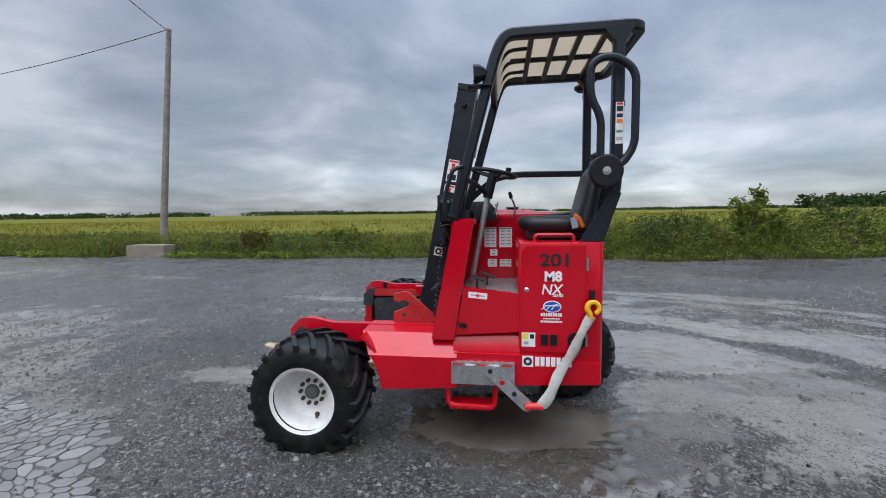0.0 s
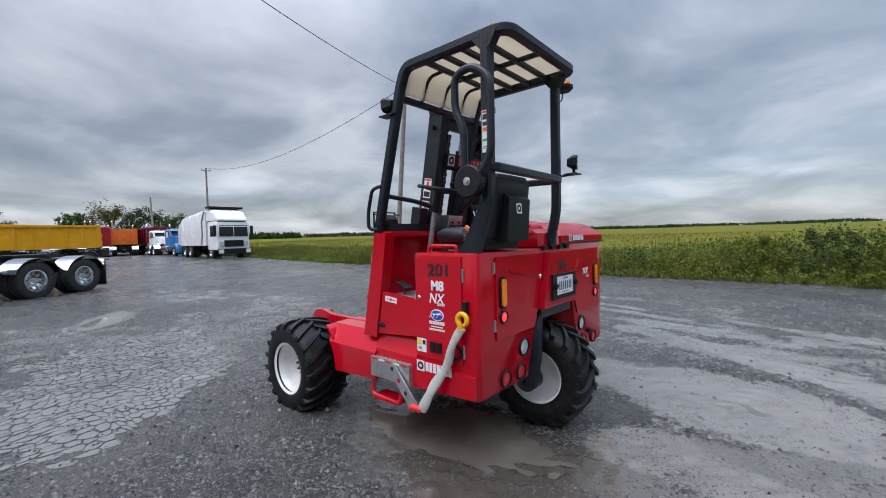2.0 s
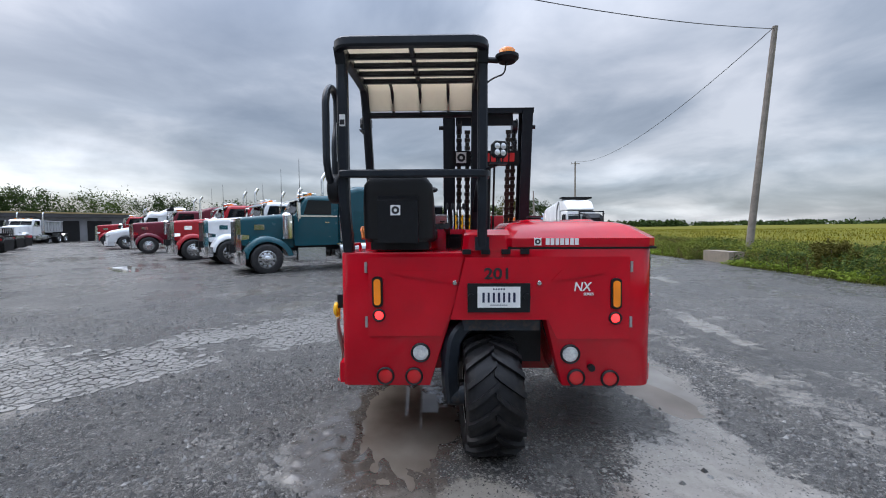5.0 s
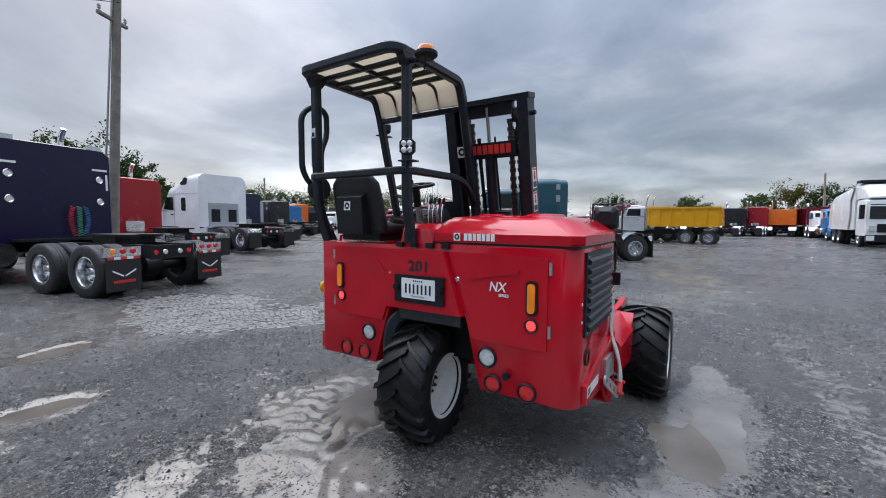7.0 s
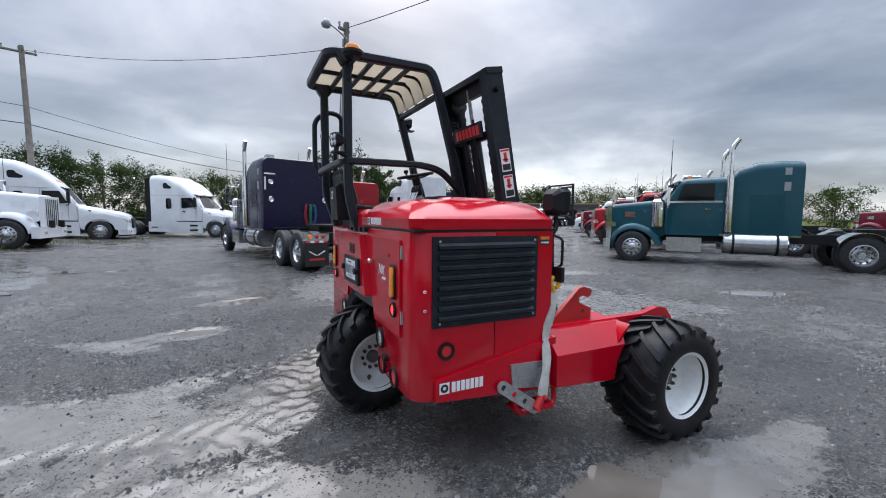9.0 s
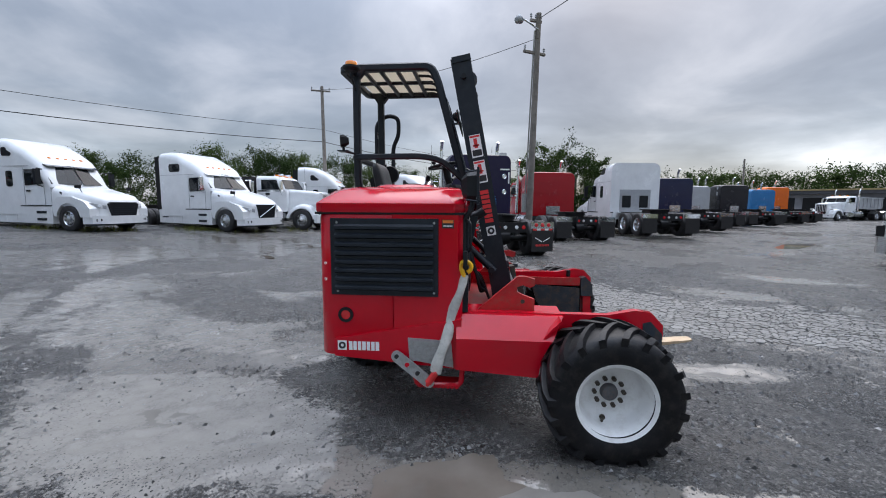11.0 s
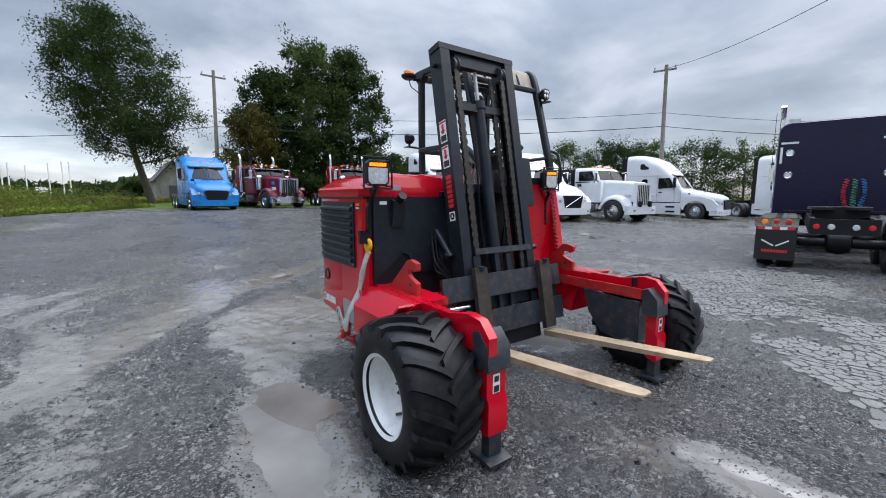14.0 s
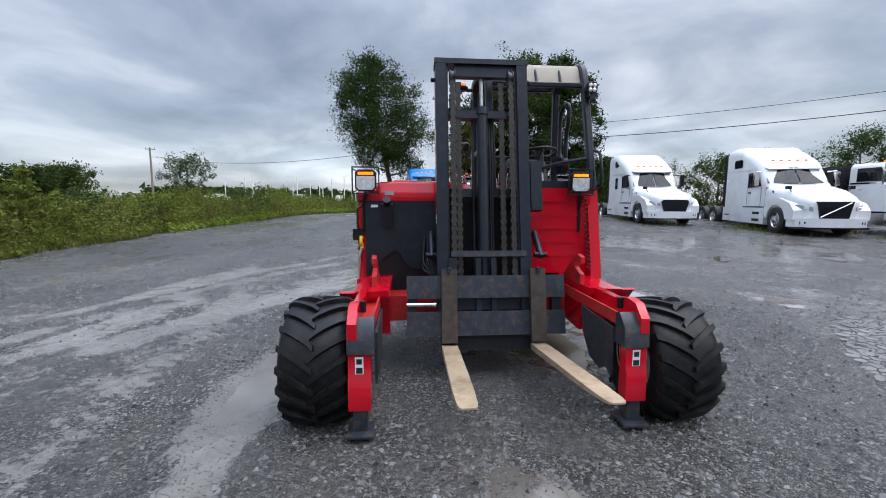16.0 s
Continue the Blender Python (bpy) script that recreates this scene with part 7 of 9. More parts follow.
def aero_truck(place, rz, mat, label, nose="freight", roof=3.85, sleeper=True, extender=True, lamp_y=.86, flap=None, size=1.0):
    """A rounded modern sleeper tractor."""
    t = thing("semi_tractor", place, label, "semi truck", "parked trucks", rz)
    t.scale = (size, size, size)
    back = -3.95 if sleeper else -2.2
    axles = [(0, False), (-5.3, True), (-6.6, True)] if sleeper else [(0, False), (-4.6, True)]
    chassis(t, axles[-1][0] - .7, axles, 0.9, flap or "plain", tanks=())
    # hood
    hz = 1.62 if nose == "freight" else 1.72
    hood = loft_body("hood", [(1.22, .62, .58, 1.12, .16), (1.12, .82, .56, 1.30, .2), (.85, .98, .60, 1.44, .26), (.3, 1.10, .95, hz - .06, .32), (-.35, 1.16, .98, hz + .08, .32), (-.78, 1.18, 1.0, hz + .16, .3)], mat, t, "smooth sloping hood")
    both(lambda s: part("front_fender", add_prism(bmesh.new(), [(.60 * math.cos(radians(a)), .50 + .60 * math.sin(radians(a))) for a in range(8, 180, 15)] + [(-.72, .62), (-.78, .98), (-.5, 1.34), (.2, 1.36), (.85, 1.16), (1.08, .9), (1.08, .56), (.62, .56)], "y", s * .74, s * 1.20), mat, t, bevel=0.05))
    bm = bmesh.new()
    add_loft(bm, [[(x, y, z) for y, z in ((-w, .30), (w, .30), (w, .62), (-w, .62))] for x, w in ((.72, 1.20), (1.10, 1.12), (1.30, .75), (1.32, .5))])
    bump = part("bumper", bm, mat, t, "white front bumper", bevel=0.04)
    bm = bmesh.new()
    if nose == "freight":
        add_prism(bm, [(-.46, .52), (.46, .52), (.62, 1.08), (.52, 1.16), (-.52, 1.16), (-.62, 1.08)], "x", 1.18, 1.30)
    else:
        add_prism(bm, [(-.44, .62), (.44, .62), (.56, 1.22), (-.56, 1.22)], "x", 1.10, 1.27)
    gr = part("grille", bm, BLACK, t, "black front grille", bevel=0.03)
    for k in range(6):
        bm = B((1.285 if nose == "freight" else 1.262, -.46, .60 + .085 * k), (1.315 if nose == "freight" else 1.29, .46, .625 + .085 * k))
        part("grille_slat", bm, CHAR, gr)
    if nose != "freight":
        bm = bmesh.new()
        add_tube(bm, [(1.30, -.46, .66), (1.30, .46, 1.18)], .022, 6)
        part("grille_bar", bm, CHROME, gr)

    def lights(s):
        bm = bmesh.new()
        add_loft(bm, [[(1.16, s * .66, .86), (1.16, s * .66, 1.02), (1.00, s * .92, 1.08), (.98, s * .92, .94)], [(1.225, s * .66, .87), (1.225, s * .66, 1.01), (.92, s * 1.06, 1.12), (.92, s * 1.06, .98)]])
        hl = part("head_lamp", bm, GREY_DECAL, t, "swept head lamp with a dark surround", bevel=0.01)
        bm = bmesh.new()
        add_lathe(bm, [(0, .05), (.05, .045), (.065, 0)], (1.10, s * .84, .985), (.75, s * .6, .2), 12)
        part("lens", bm, CLEAR_LENS, hl)
        bm = B((1.17, s * .72, .42), (1.24, s * .90, .50))
        part("fog_lamp", bm, BLACK, t)
    both(lights)
    # cab and sleeper shell
    rf = roof
    cab = loft_body("cab", [(-.74, 1.12, .72, hz + .02, .2), (-.80, 1.14, .70, hz + .18, .2), (-1.42, 1.16, .66, 2.72, .34), (-1.62, 1.20, .66, 2.95, .36)] + ([(-2.15, 1.22, .66, rf - .42, .40), (-2.9, 1.24, .66, rf - .06, .40), (-3.5, 1.24, .66, rf, .36), (back, 1.24, .66, rf - .02, .34)] if sleeper else [(-2.2, 1.2, .66, 2.98, .3)]), mat, t, "tall rounded cab shell")
    # glazing: windscreen in two leaning halves, doors
    zt, zb, xt, xb = 2.62, hz + .24, -1.325, -.80
    both(lambda s: quad_pane("windscreen", [(xb + .02, s * .03, zb), (xb - .09, s * 1.08, zb - .02), (xt - .07, s * 1.00, zt - .08), (xt + .02, s * .03, zt)][:: 1 if s > 0 else -1], GLASS, t, .03))
    both(lambda s: quad_pane("side_window", [(-1.14, s * 1.178, 1.86), (-2.02, s * 1.232, 1.80), (-2.02, s * 1.232, 2.42), (-1.42, s * 1.185, 2.44)][:: 1 if s > 0 else -1], GLASS, t, .012))
    if sleeper:
        def rounded_pane(s, x0, x1, z0, z1, y, k, mt, skew=0.0):
            pts = []
            for cx, cz, q0 in ((x1 + k, z0 + k, 180), (x0 - k, z0 + k, 270), (x0 - k - skew, z1 - k, 0), (x1 + k, z1 - k, 90)):
                pts += [(cx + k * math.cos(radians(q0 + 22.5 * i)), cz + k * math.sin(radians(q0 + 22.5 * i))) for i in range(5)]
            rim = part("window_seal", add_prism(bmesh.new(), [(px + (px - (x0 + x1) / 2) * .06, pz + (pz - (z0 + z1) / 2) * .08) for px, pz in pts], "y", s * (y - .03), s * (y + .006)), BLACK, t, smooth=0)
            part("sleeper_window", add_prism(bmesh.new(), pts, "y", s * (y - .02), s * (y + .012)), mt, rim, smooth=0)
        if nose == "freight":
            both(lambda s: rounded_pane(s, -2.66, -2.98, 1.78, 2.36, 1.243, .09, GLASS))
            both(lambda s: rounded_pane(s, -2.62, -3.12, 2.98, 3.30, 1.236, .10, BLACK, .22))
        else:
            both(lambda s: rounded_pane(s, -2.62, -3.28, 2.72, 3.06, 1.243, .10, GLASS))
    both(lambda s: part("door_handle", B((-1.98, s * 1.215, 1.56), (-1.80, s * 1.245, 1.62)), BLACK, t, bevel=0.008))
    both(lambda s: part("door_seam", B((-1.12, s * 1.168, 1.00), (-1.135, s * 1.18, 1.80)), GREY_DECAL, t))
    # steps, skirts
    both(lambda s: part("side_skirt", add_prism(bmesh.new(), [(-.75, .30), (-.75, .98), (back - .2, .98), (back - .2, .36)], "y", s * 1.02, s * 1.22), mat, t, bevel=0.03))
    both(lambda s: part("step_tread", B((-1.05, s * 1.215, .42), (-1.55, s * 1.235, .52)), CHAR, t))
    both(lambda s: part("step_tread", B((-1.05, s * 1.215, .70), (-1.55, s * 1.235, .80)), CHAR, t))
    both(lambda s: part("roof_seam", B((-1.75, s * 1.225, 2.56), (back + .05, s * 1.2445, 2.575)), GREY_DECAL, t))
    # black strip painting the shaded gap above the fairings, door outline, hood joint, cowl vents, wheel wells
    both(lambda s: part("skirt_gap_shade", B((-.80, s * 1.17, .975), (back - .2, s * 1.226, 1.02)), FRAME_BLACK, t))
    both(lambda s: part("door_seam", B((-2.08, s * 1.20, 1.02), (-2.095, s * 1.231, 2.52)), GREY_DECAL, t))
    both(lambda s: part("door_seam", B((-1.13, s * 1.17, 1.03), (-2.09, s * 1.214, 1.042)), GREY_DECAL, t))
    both(lambda s: part("hood_joint", B((-.775, s * .70, 1.0), (-.79, s * 1.185, hz + .10)), GREY_DECAL, t))
    both(lambda s: part("cowl_vent", add_loft(bmesh.new(), [[(-.10, s * (.98 + d), hz - .20), (-.40, s * (1.04 + d), hz - .06), (-.40, s * (1.06 + d), hz - .12), (-.14, s * (1.02 + d), hz - .30)] for d in (0, .10)]), BLACK, t))
    both(lambda s: part("wheel_well", B((-.60, s * .62, .40), (.60, s * .80, 1.06)), FRAME_BLACK, t))
    both(lambda s: part("bumper_vent", B((1.02, s * .70, .40), (1.17, s * 1.02, .50)), BLACK, bump, bevel=0.01))
    part("lower_lip", B((.70, -1.10, .24), (1.24, 1.10, .31)), CHAR, t, bevel=0.02)
    both(lambda s: part("skirt_panel_seam", B((-2.60, s * 1.215, .40), (-2.615, s * 1.224, .97)), GREY_DECAL, t))
    both(lambda s: part("skirt_vent", B((-3.55, s * 1.215, .60), (-3.95, s * 1.226, .80)), CHAR, t, bevel=0.01))
    if sleeper:
        part("back_panel", B((back + .02, -.78, 1.02), (back - .03, .78, 2.15)), GREY_DECAL, t, "grey panel behind the sleeper", bevel=0.02)
        both(lambda s: part("back_vent", B((back - .028, s * .22, 1.25), (back - .045, s * .66, 1.85)), BLACK, t, bevel=0.01))
        part("back_step", B((back - .03, -.9, .98), (back - .50, .9, 1.04)), ALU, t)
    if extender and sleeper:
        both(lambda s: part("cab_extender", B((back + .02, s * 1.16, 1.0), (back - .32, s * 1.22, rf - .22)), BLACK, t, bevel=0.01))
    # mirrors
    def mirror(s):
        bm = bmesh.new()
        add_tube(bm, rounded([(-1.20, s * 1.16, 2.42), (-1.06, s * 1.42, 2.46), (-1.06, s * 1.42, 1.80), (-1.20, s * 1.17, 1.76)], .06), .022, 6)
        add_box(bm, (-1.12, s * 1.34, 1.86), (-1.00, s * 1.52, 2.42))
        part("mirror", bm, BLACK if nose == "freight" else CHROME, t, bevel=0.0)
        bm = bmesh.new()
        add_tube(bm, rounded([(.35, s * .85, 1.50), (.38, s * 1.0, 1.72)], .05), .014, 6)
        add_box(bm, (.30, s * .94, 1.68), (.42, s * 1.10, 1.80))
        part("hood_mirror", bm, BLACK, t, bevel=0.0)
    both(mirror)
    bm = bmesh.new()
    add_loft(bm, [[(-1.42, -1.0, 2.62), (-1.42, 1.0, 2.62), (-1.42, 1.0, 2.66), (-1.42, -1.0, 2.66)], [(-1.18, -.95, 2.54), (-1.18, .95, 2.54), (-1.18, .95, 2.57), (-1.18, -.95, 2.57)]])
    part("sun_visor", bm, mat if nose != "freight" else GLASS, t)
    for y in (-.6, -.3, 0, .3, .6):
        bm = B((-1.58, y - .05, 2.90), (-1.70, y + .05, 2.96))
        part("marker_lamp", bm, AMBER, t)
    return t


def classic_truck(place, rz, mat, label, sleeper=1.75, roof=3.0, flap=None, hood=1.92, stacks=True, tanks=True, fender=True, box=None, chrome=True, wheelbase=5.9, visor=True, rear_detail=None, crossed=False, category="semi truck", name="semi_tractor", grille_mat=None, cab_mat=None, size=1.0, slw=1.10):
    """A long-nosed tractor or dump truck with a square hood."""
    t = thing(name, place, label, category, "parked trucks", rz)
    t.scale = (size, size, size)
    hx = .72
    cab_x = hx - hood
    cab_b = cab_x - 1.55
    sl_b = cab_b - .10 - sleeper if sleeper else cab_b
    axles = [(0, False), (-wheelbase, True), (-wheelbase - 1.32, True)]
    chassis(t, -wheelbase - 2.05, axles, 1.05, flap, tanks=((cab_x - .95 - (0 if not sleeper else .6), cab_x - 2.5 - (0 if not sleeper else .6)),) if tanks else (), fender=fender)
    CM = cab_mat or mat
    hw = .58
    loft_body("hood", [(hx, hw, 1.0, 1.86, .14), (hx - .1, hw + .02, .95, 1.92, .16), (cab_x + .5, hw + .10, .95, 2.02, .18), (cab_x - .02, hw + .16, .95, 2.05, .2)], mat, t, "long square hood")
    G = CHROME if chrome else mat
    bm = B((hx - .01, -hw - .02, .72), (hx + .14, hw + .02, 1.86))
    surround = part("grille_surround", bm, G, t, "upright chrome grille", bevel=0.04)
    bm = B((hx + .10, -hw + .07, .80), (hx + .150, hw - .07, 1.76))
    part("grille_field", bm, BLACK, surround)
    for k in range(7):
        y = -hw + .12 + k * (2 * hw - .24) / 6
        part("grille_bar", B((hx + .14, y - .016, .80), (hx + .166, y + .016, 1.76)), G, surround)
    bm = bmesh.new()
    add_loft(bm, [[(x, y, z) for y, z in ((-w, .36), (w, .36), (w, .76), (-w, .76))] for x, w in ((hx - .05, 1.20), (hx + .10, 1.19), (hx + .17, 1.08), (hx + .20, .8))])
    bumper = part("bumper", bm, G if chrome else mat, t, "broad chrome bumper", bevel=0.03)
    for y in (-.78, .78):
        part("fog_lamp", B((hx + .19, y - .10, .50), (hx + .215, y + .10, .60)), CLEAR_LENS, bumper, bevel=0.01)
    for sy in (-1, 1):
        # a pale oval badge and louvres on the hood's flank
        part("hood_louvre", B((-.02, sy * (hw + .055), 1.48), (.30, sy * (hw + .075), 1.66)), G, t, bevel=0.01)
        for k in range(6):
            part("hood_bolt", B((cab_x + .06, sy * (hw + .10), 1.30 + .10 * k), (cab_x + .10, sy * (hw + .165), 1.34 + .10 * k)), G, t)

    def fend(s):
        # a fender that follows the wheel, crowned across its width
        bm = bmesh.new()
        rings = []
        for k in range(15):
            a = radians(4 + 168 * k / 14)
            lean = max(0.0, (k - 9) / 5)
            ci, si = math.cos(a), math.sin(a)
            ri, ro = .585, .70 + .10 * math.sin(a) + .10 * lean
            row = []
            for y, d in ((.56, ro - .02), (.80, ro), (1.02, ro - .012), (1.14, ro - .06), (1.185, ri + .02), (1.185, ri), (.56, ri)):
                row.append((d * ci - .10 * lean, s * y, .50 + d * si))
            rings.append(row)
        add_loft(bm, rings)
        part("front_fender", bm, mat, t, "swept front fender", smooth=50)
        part("hood_side", B((-.55, s * .56, .86), (cab_x + .02, s * (hw + .30), 1.22)), mat, t, bevel=0.03)
        bm = bmesh.new()
        add_loft(bm, [[(hx - .20, s * (.96 + a), 1.24 + b) for a, b in ((-.08, -.06), (.08, -.06), (.08, .06), (-.08, .06))], [(hx + .04, s * (.96 + a), 1.24 + b) for a, b in ((-.13, -.09), (.13, -.09), (.13, .09), (-.13, .09))]])
        lamp = part("head_lamp", bm, G, t, "chrome head lamp pod", bevel=0.02)
        part("lens", B((hx + .038, s * .855, 1.17), (hx + .056, s * 1.065, 1.31)), CLEAR_LENS, lamp)
        if chrome:
            bm = bmesh.new()
            add_cyl(bm, (cab_x + .22, s * .93, 1.18), (cab_x + .22, s * .93, 1.98), .19, 20)
            add_cyl(bm, (cab_x + .22, s * .93, 1.98), (cab_x + .22, s * .93, 2.06), .19, 20, .12)
            part("air_cleaner", bm, CHROME, t, "chrome air cleaner canister")
        bm = B((cab_x - .05, s * .98, .42), (cab_x - 1.0, s * 1.22, .86))
        part("battery_box", bm, ALU, t, "polished step box", bevel=0.02)
        quad_pane("side_window", [(cab_x - .30, s * 1.045, 2.02), (cab_x - 1.28, s * 1.045, 2.02), (cab_x - 1.28, s * 1.045, 2.52), (cab_x - .46, s * 1.045, 2.52)][:: 1 if s > 0 else -1], GLASS, t, .012)
        part("door_handle", B((cab_x - 1.2, s * 1.045, 1.72), (cab_x - 1.05, s * 1.07, 1.76)), CHROME, t)
        part("belt_strip", B((cab_x - .05, s * 1.043, 1.93), (cab_x - 1.5, s * 1.055, 1.99)), CHROME, t)
        bm = bmesh.new()
        add_tube(bm, rounded([(cab_x - .15, s * 1.03, 2.45), (cab_x - .05, s * 1.32, 2.50), (cab_x - .05, s * 1.32, 1.76), (cab_x - .15, s * 1.04, 1.72)], .05), .016, 6)
        add_box(bm, (cab_x - .10, s * 1.23, 1.86), (cab_x - .02, s * 1.41, 2.40))
        part("mirror", bm, CHROME, t, "tall chrome mirror")
        if stacks:
            xs = cab_b - .10 if sleeper else cab_b - .16
            bm = bmesh.new()
            add_cyl(bm, (xs, s * 1.13, 1.05), (xs, s * 1.13, 2.75), .105, 18)
            add_tube(bm, rounded([(xs, s * 1.13, 2.7), (xs, s * 1.13, roof + .42), (xs - .16, s * 1.13, roof + .66)], .16), .068, 14)
            part("exhaust_pipe", bm, CHROME, t, "tall chrome exhaust pipe")
    both(fend)
    # cab
    cabp = loft_body("cab", [(cab_x + .02, .98, .95, 1.98, .1), (cab_x - .02, 1.02, .92, 2.02, .12), (cab_x - .36, 1.04, .92, 2.62, .2), (cab_x - .55, 1.04, .92, 2.70, .22), (cab_b, 1.04, .92, 2.72, .22)], CM, t, "square cab")
    both(lambda s: quad_pane("windscreen", [(cab_x + .005, s * .03, 2.06), (cab_x - .04, s * .94, 2.06), (cab_x - .30, s * .86, 2.52), (cab_x - .24, s * .03, 2.53)][:: 1 if s > 0 else -1], GLASS, t, .03))
    if visor:
        bm = bmesh.new()
        add_loft(bm, [[(cab_x - .36, y, z) for y, z in ((-1.0, 2.62), (1.0, 2.62), (1.0, 2.66), (-1.0, 2.66))], [(cab_x - .02, y, z) for y, z in ((-.98, 2.47), (.98, 2.47), (.98, 2.50), (-.98, 2.50))]])
        part("sun_visor", bm, CHROME if chrome else mat, t, "bright sun visor")
    for y in (-.7, -.35, 0, .35, .7):
        part("marker_lamp", B((cab_x - .55, y - .05, 2.71), (cab_x - .68, y + .05, 2.79)), AMBER, t)
    for y in (-.35, .35):
        part("air_horn", add_cyl(bmesh.new(), (cab_x - .95, y, 2.78), (cab_x - .45, y, 2.78), .03, 10, .07), CHROME, t, "chrome roof horn")
    for s in (-1, 1):
        bm = bmesh.new()
        add_cyl(bm, (cab_x - .1, s * 1.34, 2.3), (cab_x - .1, s * 1.34, roof + .75), .012, 5, .006)
        part("aerial", bm, BLACK, t, "thin whip aerial")
    if sleeper:
        x0 = cab_b - .06
        loft_body("sleeper", [(x0, slw - .08, .95, 2.55, .2), (x0 - .25, slw - .02, .95, roof - .16, .28), (x0 - .7, slw, .95, roof - .02, .26), (sl_b + .5, slw, .95, roof, .26), (sl_b + .06, slw, .95, roof - .04, .24), (sl_b, slw - .02, .97, roof - .07, .22)], mat, t, "tall sleeper box")
        both(lambda s: part("sleeper_door", B((x0 - .55, s * (slw - .002), 1.15), (x0 - 1.35, s * (slw + .008), 2.15)), mat, t, bevel=0.006))
        both(lambda s: part("vent_window", B((sl_b + .30, s * (slw - .002), 2.25), (sl_b + .45, s * (slw + .012), 2.50)), GREY_DECAL, t))
        both(lambda s: part("vent_window", B((sl_b + .30, s * (slw - .005), 2.70 if roof > 2.95 else 1.4), (sl_b + .45, s * (slw + .009), 2.90 if roof > 2.95 else 1.6)), GREY_DECAL, t))
        both(lambda s: part("trim_strip", B((cab_b + .1, s * (slw + .005), .93), (sl_b, s * (slw + .02), .985)), CHROME, t))
    if sleeper and not rear_detail:
        for z in (1.55, 2.05, 2.55):
            part("panel_rib", B((sl_b + .01, -slw + .25, z - .02), (sl_b - .02, slw - .25, z + .02)), mat, t, bevel=0.006)
        part("back_locker", B((sl_b + .01, -.34, 1.02), (sl_b - .06, .34, 1.42)), ALU, t, bevel=0.02)
    if rear_detail:
        zr = roof
        for s in (-1, 1):
            plate("reflective_strip", (sl_b - .001, s * (slw - .24), zr - .55), (0, -1, 0), UP, .34, .05, WHITE_DECAL, t, .004)
            plate("reflective_strip", (sl_b - .001, s * (slw - .09), zr - .85), (0, -1, 0), UP, .05, .40, WHITE_DECAL, t, .004)
            for z in (zr - .80, zr - 1.35):
                bm = bmesh.new()
                add_lathe(bm, [(0, .012), (.055, .012), (.075, .03), (.085, .02), (.085, 0)], (sl_b - .001, s * (slw - .26), z), (-1, 0, 0), 18)
                part("port_lamp", bm, CHROME, t, "round chrome port lamp")
            part("roof_tab", B((sl_b + .02, s * (slw - .40), zr - .10), (sl_b + .30, s * (slw - .18), zr + .04)), ALU, t)
        for k, mt in enumerate((RED_DECAL, GREEN_DECAL, BLUE_PAINT)):
            bm = bmesh.new()
            y0 = -.22 - .13 * k
            pts = [(sl_b - .12 + .045 * math.cos(i * .7), y0 + .05 * math.sin(i / 90 * 3.0) * (1 - k) + .045 * math.sin(i * .7), 1.80 - .72 * i / 110) for i in range(110)]
            add_tube(bm, pts, .009, 5)
            part("coiled_air_line", bm, mt, t, "coloured coiled air line")
        part("deck_plate", B((sl_b - .02, -.9, 1.0), (sl_b - .45, .9, 1.05)), FRAME_BLACK, t)
    if box:
        bx0, bx1, bz0, bz1, bmat, blab = box
        bm = bmesh.new()
        add_prism(bm, [(bx0, bz0 + .1), (bx0, bz1 + .12), (bx1, bz1), (bx1 - .05, bz0 + .05), (bx1 + .35, bz0), (bx0 - .2, bz0)], "y", -1.2, 1.2)
        dump = part("dump_box", bm, bmat, t, blab, bevel=0.03)
        n_r = 7
        for s in (-1, 1):
            for k in range(n_r):
                x = bx0 - .15 - (bx0 - bx1 - .3) * k / (n_r - 1)
                part("box_rib", B((x - .05, s * 1.19, bz0 + .08), (x + .05, s * 1.27, bz1 - .03)), bmat, dump)
            part("box_rail", B((bx0, s * 1.19, bz1 - .06), (bx1, s * 1.29, bz1 + .06)), bmat, dump)
        for z in (bz0 + .35, bz0 + .75):
            part("tailgate_rib", B((bx1 - .07, -1.1, z - .05), (bx1 - .01, 1.1, z + .05)), bmat, dump)
    return t


def gz(x, y):
    return float(ground_height(x, y))


def heading(dx, dy):
    return math.degrees(math.atan2(dy, dx))


